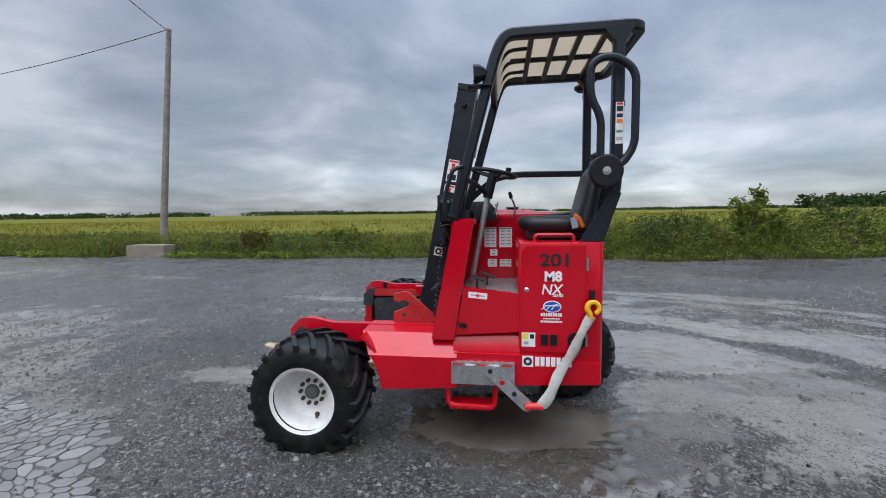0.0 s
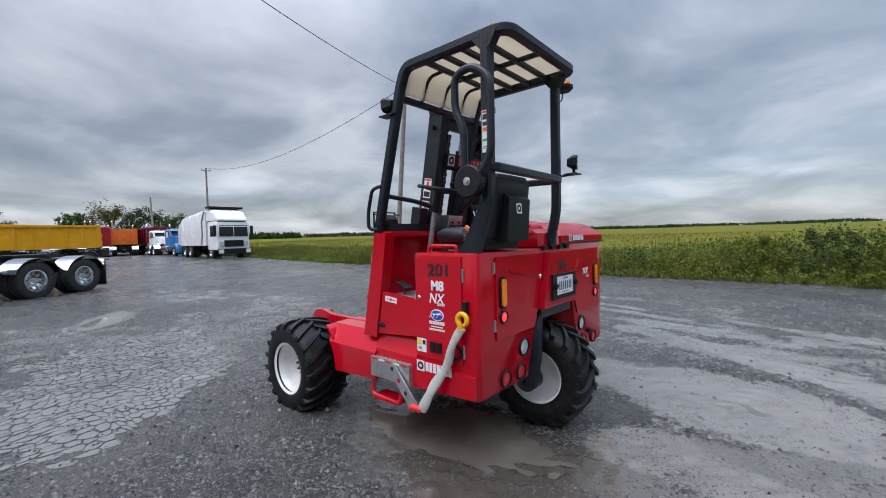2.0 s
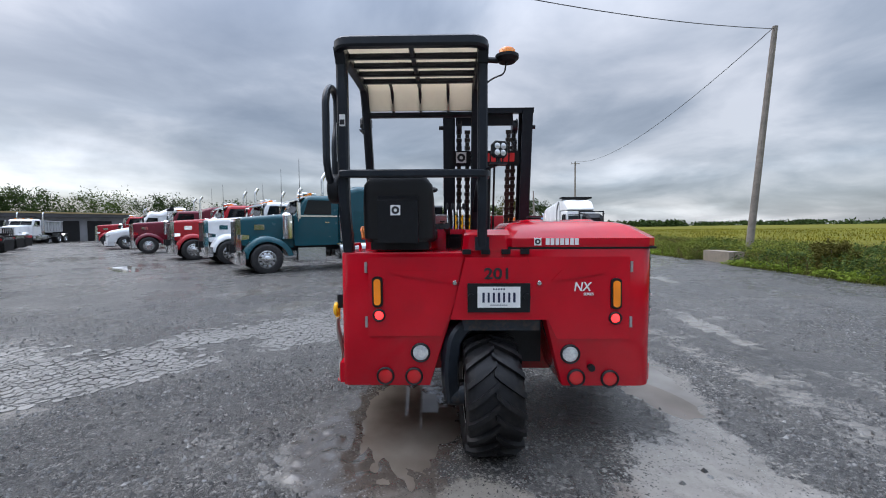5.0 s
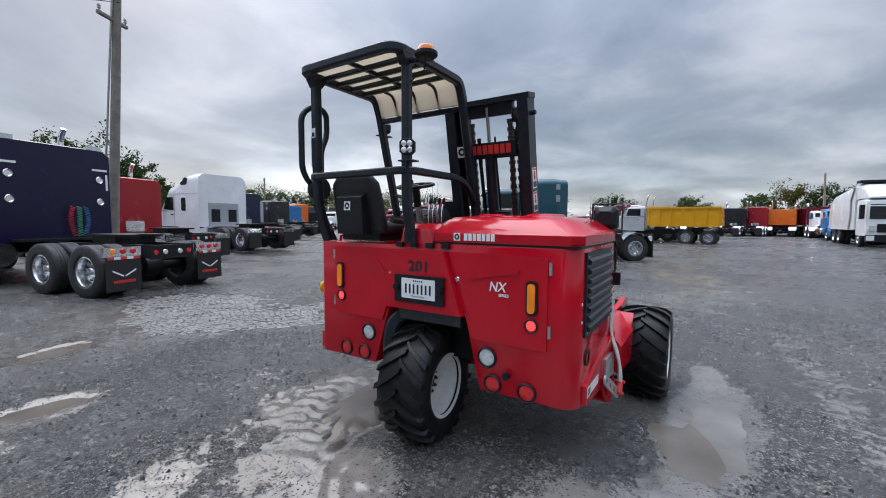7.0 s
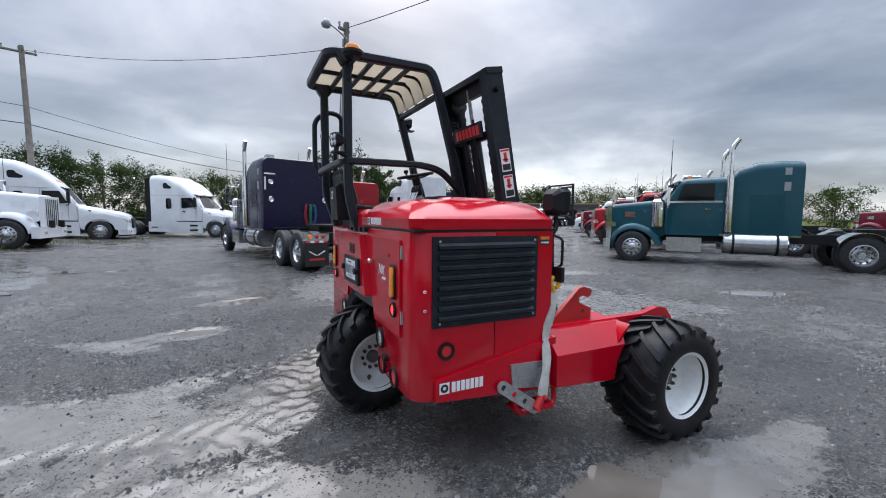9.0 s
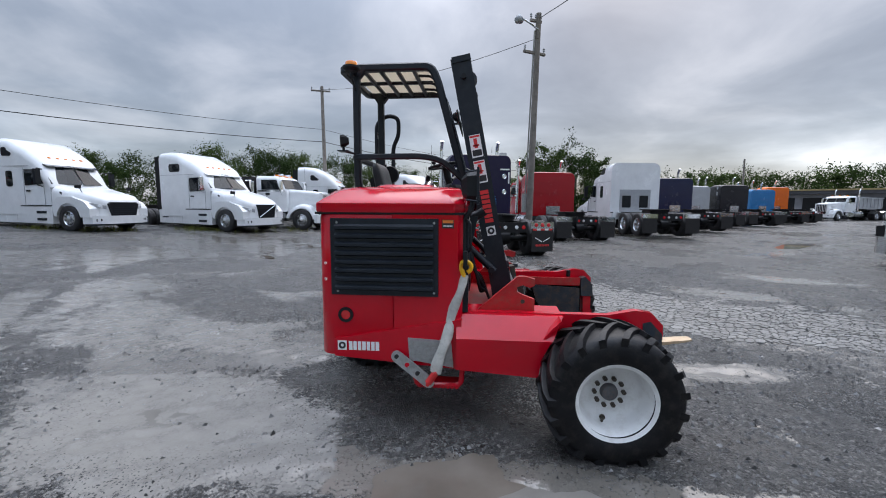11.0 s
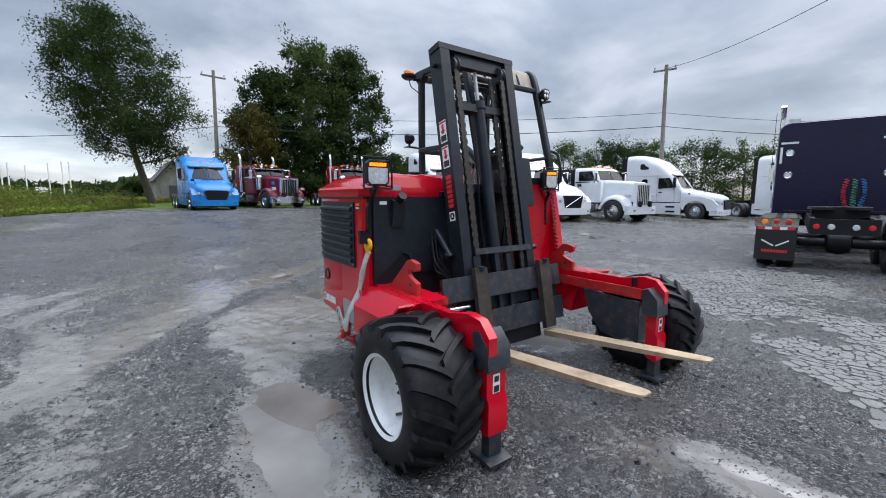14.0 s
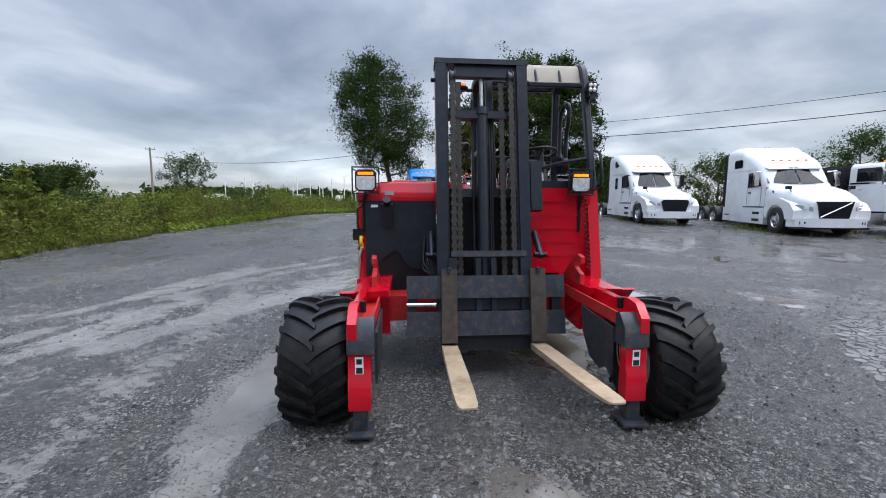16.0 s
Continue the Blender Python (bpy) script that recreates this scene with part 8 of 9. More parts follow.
def refuse_truck(place, rz):
    t = thing("refuse_truck", place, "white front-loading refuse truck with a rounded body", "refuse truck", "parked trucks", rz)
    chassis(t, -7.6, [(0, False), (-4.6, True), (-5.95, True)], 1.3, "plain", fender=False)
    cabr = loft_body("cab", [(1.45, 1.18, .75, 2.55, .12), (1.40, 1.2, .72, 2.85, .15), (.9, 1.22, .72, 2.98, .15), (-.45, 1.22, .72, 2.98, .15)], WHITE_PAINT, t, "flat-fronted white cab")
    both(lambda s: quad_pane("windscreen", [(1.462, s * .03, 1.75), (1.462, s * 1.08, 1.75), (1.425, s * 1.06, 2.62), (1.425, s * .03, 2.62)][:: 1 if s > 0 else -1], GLASS, t, .02))
    both(lambda s: quad_pane("side_window", [(1.1, s * 1.222, 1.75), (.05, s * 1.222, 1.75), (.05, s * 1.222, 2.6), (1.1, s * 1.222, 2.6)][:: 1 if s > 0 else -1], GLASS, t, .012))
    part("bumper", B((1.42, -1.22, .38), (1.62, 1.22, .80)), BLACK, t, "black bumper with striped ends", bevel=0.04)
    both(lambda s: part("bumper_stripes", B((1.615, s * .85, .45), (1.632, s * 1.2, .75)), WHITE_DECAL, t))
    part("grille", B((1.44, -.72, .95), (1.50, .72, 1.45)), BLACK, t, "black grille", bevel=0.02)
    both(lambda s: part("head_lamp", B((1.44, s * .78, 1.0), (1.50, s * 1.08, 1.34)), CLEAR_LENS, t, bevel=0.02))
    loft_body("roof_shield", [(1.35, 1.1, 2.98, 3.08, .05), (.7, 1.22, 2.98, 3.75, .3), (-.3, 1.25, 2.98, 4.0, .3), (-.6, 1.25, 2.9, 4.0, .3)], WHITE_PAINT, t, "curved white shield over the cab")
    loft_body("hopper_body", [(-.75, 1.25, 1.05, 3.95, .35), (-2.2, 1.27, 1.05, 3.9, .4), (-6.3, 1.27, 1.05, 3.55, .45), (-7.6, 1.2, 1.2, 3.0, .5), (-7.9, 1.0, 1.5, 2.6, .4)], WHITE_PAINT, t, "rounded white refuse body")
    both(lambda s: part("body_rib", add_tube(bmesh.new(), [(-.9, s * 1.29, 3.8), (-1.5, s * 1.31, 3.0), (-1.4, s * 1.31, 2.0), (-1.7, s * 1.31, 1.1)], .05, 6), GREY_DECAL, t))
    part("lift_arm", B((-.6, -1.3, 4.0), (.2, 1.3, 4.15)), BLACK, t)
    both(lambda s: part("mirror", B((1.35, s * 1.30, 1.8), (1.5, s * 1.5, 2.6)), BLACK, t, bevel=0.03))
    return t



# row along the east and south-east, noses to the yard
aero_truck((22.5, 2.9, .60), 184, SKY_BLUE, "bright blue aerodynamic sleeper tractor with chrome grille", "freight", 3.35, extender=False, size=.92)
classic_truck((23.9, -1.1, .60), 196, MAROON, "maroon and white long-nosed tractor with chrome stacks", sleeper=1.2, roof=2.75)
classic_truck((21.5, -5.4, .62), 176, CRIMSON, "crimson long-nosed tractor with chrome stacks", fender=False, sleeper=1.5, roof=2.85, wheelbase=6.2)
aero_truck((14.18, -7.39, .42), 172.6, WHITE_PAINT, "white aerodynamic sleeper tractor with dark grille", "freight", 3.72, size=.92)
aero_truck((10.21, -10.59, .25), 164.5, WHITE_PAINT, "white sleeper tractor with a slanted chrome grille bar", "bar", 3.66, size=.96)
classic_truck((8.55, -13.9, .16), 178, WHITE_PAINT, "white day-cab truck with a black dump body", sleeper=0, roof=2.8, stacks=False, chrome=False, tanks=False, fender=False, hood=1.6, wheelbase=4.6, visor=False, box=(-2.6, -6.2, 1.1, 2.55, BLACK_PAINT, "black dump body"), category="dump truck", name="dump_truck")
aero_truck((7.79, -20.56, 0.04), 186, WHITE_PAINT, "white aerodynamic sleeper tractor with dark grille", "freight", 3.85)
aero_truck((2.20, -23.03, -0.02), 151, WHITE_PAINT, "white sleeper tractor half hidden behind others", "freight", 3.8)

# row to the south, tails to the yard
classic_truck((.80, -12.14, .01), 284, PURPLE, "deep violet long-nosed sleeper tractor with chrome tanks", sleeper=1.9, roof=3.28, flap="lamps", rear_detail=True, fender=False, wheelbase=6.35, slw=1.14, size=.985)
classic_truck((-2.55, -17.3, 0), 285, TRUCK_RED, "red sleeper tractor with tall stacks and black flaps", sleeper=1.7, roof=3.05, flap="plain", wheelbase=5.8, fender=False)
aero_truck((-7.61, -18.6, .12), 277, WHITE_PAINT, "white sleeper tractor seen from behind", "freight", 3.5, extender=False)
SW = dict(flap="plain", fender=False)
classic_truck((-11.6, -24.0, .1), 277, NAVY, "navy blue sleeper tractor in a parked row", sleeper=1.7, roof=3.1, **SW)
classic_truck((-15.7, -29.8, .1), 277, SILVER, "silver sleeper tractor in a parked row", sleeper=1.6, roof=2.9, **SW)
classic_truck((-19.2, -31.4, .1), 277, BLACK_PAINT, "black sleeper tractor in a parked row", sleeper=1.8, roof=3.05, **SW)
classic_truck((-24.5, -36.4, .1), 277, BLUE_PAINT, "blue sleeper tractor in a parked row", sleeper=1.7, roof=2.9, **SW)
classic_truck((-27.0, -38.4, .1), 277, ORANGE_PAINT, "orange sleeper tractor in a parked row", sleeper=1.7, roof=3.2, **SW)
classic_truck((-38.5, -42.5, 0), 20, WHITE_PAINT, "white day-cab truck with a tilted grey mixer body", sleeper=0, roof=2.8, chrome=False, box=(-2.8, -6.6, 1.3, 2.5, SILVER, "grey spreader body"), category="dump truck", name="dump_truck")

# row to the west, noses to the south-east
WEST = -49
classic_truck((-11.15, -3.55, -.02), -55, TEAL, "teal long-nosed sleeper tractor with chrome stacks and tanks", sleeper=1.72, roof=3.12, flap="plain", wheelbase=5.60, hood=1.66)
classic_truck((-14.6, -6.8, 0), WEST, WHITE_PAINT, "white day-cab tractor with a chrome stack", sleeper=0, roof=2.7, flap="plain")
classic_truck((-17.0, -9.9, 0), WEST, TRUCK_RED, "red long-nosed sleeper tractor", sleeper=1.6, roof=2.95, flap="plain")
classic_truck((-22.6, -16.3, 0), WEST, MAROON, "maroon long-nosed sleeper tractor", sleeper=1.6, roof=3.0, flap="plain")
aero_truck((-28.4, -22.4, 0), WEST, WHITE_PAINT, "white sleeper tractor at the end of a row", "freight", 3.3)
classic_truck((-34.0, -28.6, 0), WEST, CRIMSON, "crimson sleeper tractor at the end of a row", sleeper=1.6, roof=2.9, flap="plain")

# far west: dump trucks, refuse truck and others
classic_truck((-31.6, -1.5, -.08), -95, SILVER, "grey day-cab truck with a yellow dump box", sleeper=0, roof=2.85, chrome=False, tanks=False, hood=1.9, wheelbase=5.4, box=(-2.9, -7.4, 1.25, 2.55, YELLOW_PAINT, "yellow dump box"), category="dump truck", name="dump_truck")
refuse_truck((-33.0, 14.2, 0), 0)
classic_truck((-43.5, 14.6, 0), 2, BLUE_PAINT, "blue and white long-nosed tractor", sleeper=0, roof=2.8, stacks=False, chrome=False)
classic_truck((-50.5, 15.0, 0), 4, WHITE_PAINT, "white tractor with a red dump box", sleeper=0, roof=2.8, chrome=False, box=(-2.8, -7.2, 1.2, 3.0, MAROON, "dark red dump box"), category="dump truck", name="dump_truck")
classic_truck((-72, 5.0, 0), -80, MAROON, "maroon tractor far across the yard", sleeper=1.4, roof=2.9)
classic_truck((-74, 10.0, 0), 175, BLACK_PAINT, "black truck with an orange dump box", sleeper=0, roof=2.8, chrome=False, box=(-2.8, -7.0, 1.2, 2.9, ORANGE_PAINT, "orange dump box"), category="dump truck", name="dump_truck")
aero_truck((-78, 15.5, 0), 175, WHITE_PAINT, "white sleeper tractor far across the yard", "bar", 3.4)
classic_truck((-35.0, -4.6, 0), -96, MAROON, "maroon long-nosed sleeper tractor behind a dump truck", sleeper=1.6, roof=3.0, flap="plain")
classic_truck((-55.5, 4.9, 0), -20, WHITE_PAINT, "white and red long-nosed tractor across the yard", sleeper=0, roof=2.8, chrome=True, cab_mat=CRIMSON)
classic_truck((-57.5, 8.6, 0), 165, BLACK_PAINT, "black sleeper tractor across the yard", sleeper=1.6, roof=3.1, flap="plain")
classic_truck((-58.5, 10.6, 0), 165, CRIMSON, "crimson sleeper tractor across the yard", sleeper=1.8, roof=3.2, flap="plain")
classic_truck((-60.5, 3.0, 0), 170, GREEN_PAINT, "green dump truck across the yard", sleeper=0, roof=2.7, chrome=False, box=(-2.8, -7.0, 1.2, 2.7, BLACK_PAINT, "black dump box"), category="dump truck", name="dump_truck")
classic_truck((-61.0, 12.6, 0), 172, BLACK_PAINT, "black truck with an orange dump box across the yard", sleeper=0, roof=2.8, chrome=False, box=(-2.8, -7.0, 1.2, 2.9, ORANGE_PAINT, "orange dump box"), category="dump truck", name="dump_truck")

# ---- poles, cables ----
def utility_pole(base, top, label, arms=(), lamp=False):
    t = thing("utility_pole", base, label, "utility pole", "utility poles")
    b, e = Vector((0, 0, -.2)), Vector(top) - Vector(base)
    bm = bmesh.new()
    add_tube(bm, [b.lerp(e, i / 8) for i in range(9)], lambda s: .155 - .055 * s, 12)
    part("pole_shaft", bm, WOOD, t, "weathered wooden shaft", smooth=60)
    for frac, length, az in arms:
        c = b.lerp(e, frac)
        d = Vector((math.cos(radians(az)), math.sin(radians(az)), 0))
        bm = bmesh.new()
        add_tube(bm, [c - d * length / 2 + Vector((.1, 0, 0)), c + d * length / 2 + Vector((.1, 0, 0))], .055, 8, square=True)
        arm = part("cross_arm", bm, WOOD, t)
        for k in (-.45, 0, .45):
            bm = bmesh.new()
            p = c + d * length * k + Vector((.1, 0, .05))
            add_lathe(bm, [(0, .20), (.03, .19), (.05, .14), (.03, .12), (.05, .07), (.02, .05), (.02, 0), (0, 0)], p, UP, 10)
            part("insulator", bm, GREY_DECAL, arm)
    if lamp:
        bm = bmesh.new()
        add_tube(bm, rounded([e + Vector((0, 0, -.6)), e + Vector((.35, -.15, -.25)), e + Vector((.62, -.25, -.05))], .2), .035, 8)
        part("lamp_arm", bm, STEEL, t)
        bm = bmesh.new()
        add_lathe(bm, [(0, .16), (.08, .14), (.17, .02), (.19, -.06), (.15, -.14), (0, -.18)], e + Vector((.72, -.28, -.05)), UP, 16)
        part("lamp_head", bm, GREY_DECAL, t, "pale yard lamp head")
        bm = bmesh.new()
        add_box(bm, (.08, -.14, 1.15), (.30, .14, 1.95))
        part("meter_box", bm, STEEL, t, "grey metal service box")
        bm = bmesh.new()
        add_cyl(bm, (.16, .06, 1.9), tuple(e * .93 + Vector((.14, .06, 0))), .03, 8)
        part("conduit", bm, STEEL, t)
    return t


P_N, P_M, P_SE, P_E, P_W = (-15.2, 16.45, .1), (-2.40, -11.0, 0), (10.6, -21.2, .1), (30.6, 1.6, .7), (-56.5, 21.2, .2)
T_N, T_M, T_SE, T_E, T_W = (-14.35, 16.65, 9.75), (-2.46, -9.75, 8.75), (10.8, -21.4, 9.6), (30.8, 1.4, 10.1), (-56.7, 21.2, 11.0)
utility_pole(P_N, T_N, "leaning weathered wooden utility pole at the verge")
utility_pole(P_M, T_M, "weathered wooden utility pole with a yard lamp", arms=((.845, 1.0, 30), (.97, .5, 30)), lamp=True)
utility_pole(P_SE, T_SE, "wooden utility pole with a cross arm by the road", arms=((.97, 1.3, 20),))
utility_pole(P_E, T_E, "wooden utility pole behind parked trucks", arms=((.96, 1.6, 100),))
utility_pole(P_W, T_W, "far wooden utility pole beside the field", arms=((.97, 1.2, 90),))
utility_pole((-62, 16.5, 0), (-63.2, 16.5, 7.4), "far leaning wooden pole")
utility_pole((56.6, 39.6, 2.0), (56.6, 39.6, 8.6), "far wooden utility pole in the fields", arms=((.97, 1.2, 100),))
utility_pole((-36, -53.5, .4), (-36, -53.5, 8.0), "far wooden utility pole beyond the yard", arms=((.95, 1.2, 60), (.85, 1.0, 60)))
utility_pole((-8.2, -28.8, .2), (-8.2, -28.8, 4.1), "slender pale lamp post beyond the trucks")


def cable(a, b, sag, r=.012):
    a, b = Vector(a), Vector(b)
    c = tagged(part("overhead_cable", add_tube(bmesh.new(), [a.lerp(b, i / 24) - Vector((0, 0, sag * 4 * (i / 24) * (1 - i / 24))) for i in range(25)], r, 5), WIRE), "thin black overhead cable between poles", "cable", "overhead cables")
    return c


cable(T_N, T_W, 1.6, .016)
cable((T_N[0], T_N[1], T_N[2] - .1), (T_M[0], T_M[1], T_M[2] - .2), .9, .014)
cable((T_M[0], T_M[1], T_M[2] - .9), (T_SE[0], T_SE[1], T_SE[2] - .2), .5, .012)
for z, zz, r in ((6.7, 7.25, .014), (5.85, 6.3, .022)):
    cable((T_SE[0], T_SE[1], z), (T_E[0], T_E[1], zz), .55, r)
    cable((T_SE[0], T_SE[1], z), (-8.0, -46.0, z + .2), .8, r)
    if z < 6:
        cable((T_E[0], T_E[1], zz), (56.6, 39.6, 7.4), 1.3, r)
tagged(part("concrete_block", B((-14.80, 14.25, -.05), (-13.15, 14.85, .48)), CONCRETE, None, bevel=0.07), "weathered concrete block at the foot of a pole", "concrete block")

# ---- plants ----
LEAF_DARK = leaf_material("tree_leaves_dark", (0.014, 0.027, 0.009), (0.062, 0.098, 0.030), .3)
LEAF_MID = leaf_material("tree_leaves_green", (0.024, 0.042, 0.013), (0.105, 0.150, 0.046), .3)
LEAF_OLIVE = leaf_material("tree_leaves_turning", (0.035, 0.034, 0.008), (0.13, 0.115, 0.030), .3)
WEED = leaf_material("weed_leaves", (0.048, 0.072, 0.014), (0.22, 0.250, 0.050), .42)
GRASS = leaf_material("verge_grass", (0.050, 0.066, 0.013), (0.175, 0.180, 0.040), .5)
DRY = leaf_material("dry_weed_stalks", (0.055, 0.034, 0.020), (0.15, 0.095, 0.055), .6)
CROP = leaf_material("yellowing_crop", (0.085, 0.090, 0.010), (0.205, 0.175, 0.022), .22)
BARK = material("bark", (0.085, 0.07, 0.055), .9, vary=.3, scale=3, bump=.5, bump_scale=12)


def leaf_cards(rng, centres, size, flat=0.0):
    """One four-cornered leaf at every centre, turned at random; returns verts and faces."""
    n = len(centres)
    d = rng.normal(size=(n, 3))
    d[:, 2] *= (1 - flat)
    d /= np.linalg.norm(d, axis=1, keepdims=True)
    e = np.cross(d, rng.normal(size=(n, 3)))
    e /= np.linalg.norm(e, axis=1, keepdims=True)
    s = size * (0.6 + 0.8 * rng.rand(n, 1))
    w = s * (0.32 + 0.2 * rng.rand(n, 1))
    v = np.stack([centres - d * s, centres + e * w, centres + d * s, centres - e * w], 1).reshape(-1, 3)
    f = np.arange(4 * n).reshape(n, 4)
    return v, f


def tree(place, height, spread, mat, label, seed, trunk=.25, base=.25, leaves=5200, leaf=.30, lean=0.0, clumps=70, round_=1.0):
    rng = np.random.RandomState(seed)
    t = thing("tree", place, label, "tree", "trees")
    bm = bmesh.new()
    top = Vector((lean, 0, height * .82))
    wob = [Vector((rng.normal() * .03 * height * (k / 6), rng.normal() * .03 * height * (k / 6), 0)) for k in range(7)]
    spine = [Vector((0, 0, -.3)).lerp(top, k / 6) + wob[k] * .5 for k in range(7)]
    r0 = height * .022
    add_tube(bm, spine, lambda s: r0 * (1 - .8 * s), 10)
    tips = []
    for k in range(16):
        f = base + (.92 - base) * k / 15
        p = Vector((0, 0, -.3)).lerp(top, f)
        a = k * 2.4 + rng.rand()
        prof = math.sin(math.pi * min(1, (f - base) / (1 - base) * .78 + .20)) ** .7
        ln = spread * prof * (.75 + .35 * rng.rand())
        q = p + Vector((math.cos(a) * ln, math.sin(a) * ln, ln * (.25 + .5 * f)))
        mid = p.lerp(q, .5) + Vector((0, 0, -.06 * ln))
        add_tube(bm, [p, mid, q], lambda s: r0 * .42 * (1 - f * .6) * (1 - .8 * s), 6)
        tips += [q, mid.lerp(q, .5), mid]
    part("trunk", bm, BARK, t, smooth=60)
    cen = []
    for k in range(clumps):
        if k < len(tips):
            cen.append(np.array(tips[k]))
        else:
            f = rng.rand()
            h_ = height * (base + (1 - base) * f)
            prof = math.sin(math.pi * (f * .80 + .16)) ** .6
            a = rng.rand() * 2 * math.pi
            rr = spread * prof * math.sqrt(rng.rand()) * (.85 + .3 * rng.rand())
            cen.append(np.array([lean * f + rr * math.cos(a), rr * math.sin(a), h_]))
    cen = np.array(cen)
    per = leaves // len(cen)
    size_c = spread * .25
    pts = []
    for c in cen:
        # twigs fan out of every clump, so the outline is ragged and lets the sky through
        big = size_c * (.55 + .75 * rng.rand())
        twig = rng.normal(size=(7, 3)) * np.array([1, 1, .8]) * big * .62
        pick = rng.randint(0, 7, per)
        along = rng.rand(per, 1) ** .6
        q = twig[pick] * along + rng.normal(size=(per, 3)) * big * (.42 - .22 * along)
        pts.append(c + q)
    pts = np.concatenate(pts)
    v, f = leaf_cards(rng, pts, leaf)
    me = bpy.data.meshes.new("crown")
    me.from_pydata(v.tolist(), [], f.tolist())
    me.materials.append(mat)
    cr = new("crown", me)
    cr.parent = t
    return t


tree((38.4, 5.4, .6), 14.4, 4.6, LEAF_DARK, "tall dark broad-leaved tree with a leaning crown", 3, leaves=62000, leaf=.095, base=.30, clumps=210, lean=-2.6).rotation_euler = (0, 0, radians(-90))
tree((32.6, -2.9, .9), 10.0, 3.0, LEAF_DARK, "tall dark green tree behind parked trucks", 7, leaves=34000, leaf=.115, base=.06, clumps=150)
tree((31.8, -5.6, .9), 12.6, 3.3, LEAF_MID, "tall green tree behind parked trucks", 5, leaves=42000, leaf=.115, base=.06, clumps=190)
tree((31.4, -8.9, .9), 12.2, 3.2, LEAF_DARK, "tall dark green tree behind parked trucks", 6, leaves=42000, leaf=.115, base=.06, clumps=190)
tree((29.8, -.6, .9), 6.8, 2.2, LEAF_OLIVE, "smaller tree with turning leaves", 8, leaves=15000, leaf=.10, base=.05)
tree((30.6, -12.6, .8), 4.6, 2.2, LEAF_MID, "smaller green tree behind parked trucks", 9, leaves=13000, leaf=.10, base=.05)
k_ = 10
for x, y, h, s, m_ in ((34, -16, 4.0, 2.6, LEAF_MID), (36, -20, 4.4, 3.0, LEAF_DARK), (33, -25, 5.0, 3.0, LEAF_MID), (30, -26, 4.6, 3.2, LEAF_DARK), (26, -31, 6.2, 3.4, LEAF_MID), (23.4, -34.5, 6.4, 3.4, LEAF_DARK),
                       (20.6, -33.5, 6.2, 3.2, LEAF_DARK), (20, -37, 6.4, 3.6, LEAF_MID), (15.4, -38.8, 6.2, 3.4, LEAF_DARK), (12.4, -40.5, 6.0, 3.4, LEAF_MID), (9, -41.5, 5.4, 3.2, LEAF_DARK), (4, -42, 5.6, 3.2, LEAF_MID), (0, -41, 5.2, 3.0, LEAF_DARK),
                       (-4.8, -25.6, 6.0, 2.2, LEAF_MID), (-7.6, -27.4, 6.4, 2.6, LEAF_DARK), (-10.2, -28.4, 5.2, 1.9, LEAF_MID), (-25, -62, 6.0, 3.6, LEAF_MID), (-32, -70, 6.6, 4.2, LEAF_DARK), (-38, -64, 6.8, 3.8, LEAF_MID), (-40, -74, 7.4, 5.0, LEAF_DARK), (-46, -71, 7.4, 5.0, LEAF_MID),
                       (-51, -68, 7.2, 5.0, LEAF_DARK), (-55, -64, 7.4, 4.6, LEAF_MID), (-58, -62, 7.4, 5.6, LEAF_DARK), (-65, -57, 7.2, 6.0, LEAF_MID), (-72, -50, 7.0, 5.6, LEAF_DARK), (-80, -40, 6.5, 5.0, LEAF_DARK), (-88, -26, 6.4, 5.0, LEAF_MID), (-92, -12, 6.5, 4.6, LEAF_DARK), (-95, 2, 6.2, 4.0, LEAF_MID),
                       (-92, 12.6, 6.6, 3.6, LEAF_MID), (-92, 17.5, 8.0, 4.4, LEAF_OLIVE), (-91, 22.5, 7.4, 4.0, LEAF_DARK), (-90, 27, 6.4, 3.4, LEAF_MID), (76.4, 45, 8.4, 5.0, LEAF_DARK), (50, 46, 4.2, 3.2, LEAF_MID), (46, 47, 3.6, 2.8, LEAF_DARK), (54, 50, 4.0, 3.4, LEAF_DARK)):
    k_ += 1
    tree((x, y, gz(x, y)), h, s, m_, "leafy green tree beyond the yard", k_, leaves=6500 if math.hypot(x, y) > 60 else 13000, leaf=.17 if math.hypot(x, y) > 60 else .088, base=.04, clumps=70)
tree((8.0, 14.5, .1), 2.1, .80, WEED, "young leafy bush standing above the verge weeds", 99, leaves=3200, leaf=.07, base=.05, clumps=52)
for k, (x, h, s_, m_) in enumerate(((1.2, 1.10, .85, WEED), (2.6, 1.20, 1.0, LEAF_MID), (4.1, 1.05, .9, WEED), (5.4, 1.30, 1.05, LEAF_MID), (6.6, 1.15, .9, WEED), (10.6, 1.25, 1.1, LEAF_MID), (12.2, 1.15, 1.0, WEED), (14.0, 1.30, 1.1, WEED), (-6.5, .85, .8, WEED), (-9.8, .80, .8, LEAF_OLIVE), (17.5, 1.35, 1.1, LEAF_MID), (20.0, 1.3, 1.1, WEED))):
    y = float(verge_line(x)) + 1.1 + .5 * (k % 3)
    tree((x, y, gz(x, y)), h, s_, m_, "low leafy bush among the verge weeds", 120 + k, leaves=2600, leaf=.050, base=.05, clumps=52)
tree((9.0, 14.9, .1), 1.35, .9, WEED, "low leafy bush in the verge", 98, leaves=2600, leaf=.065, base=.05, clumps=52)

rng = np.random.RandomState(11)


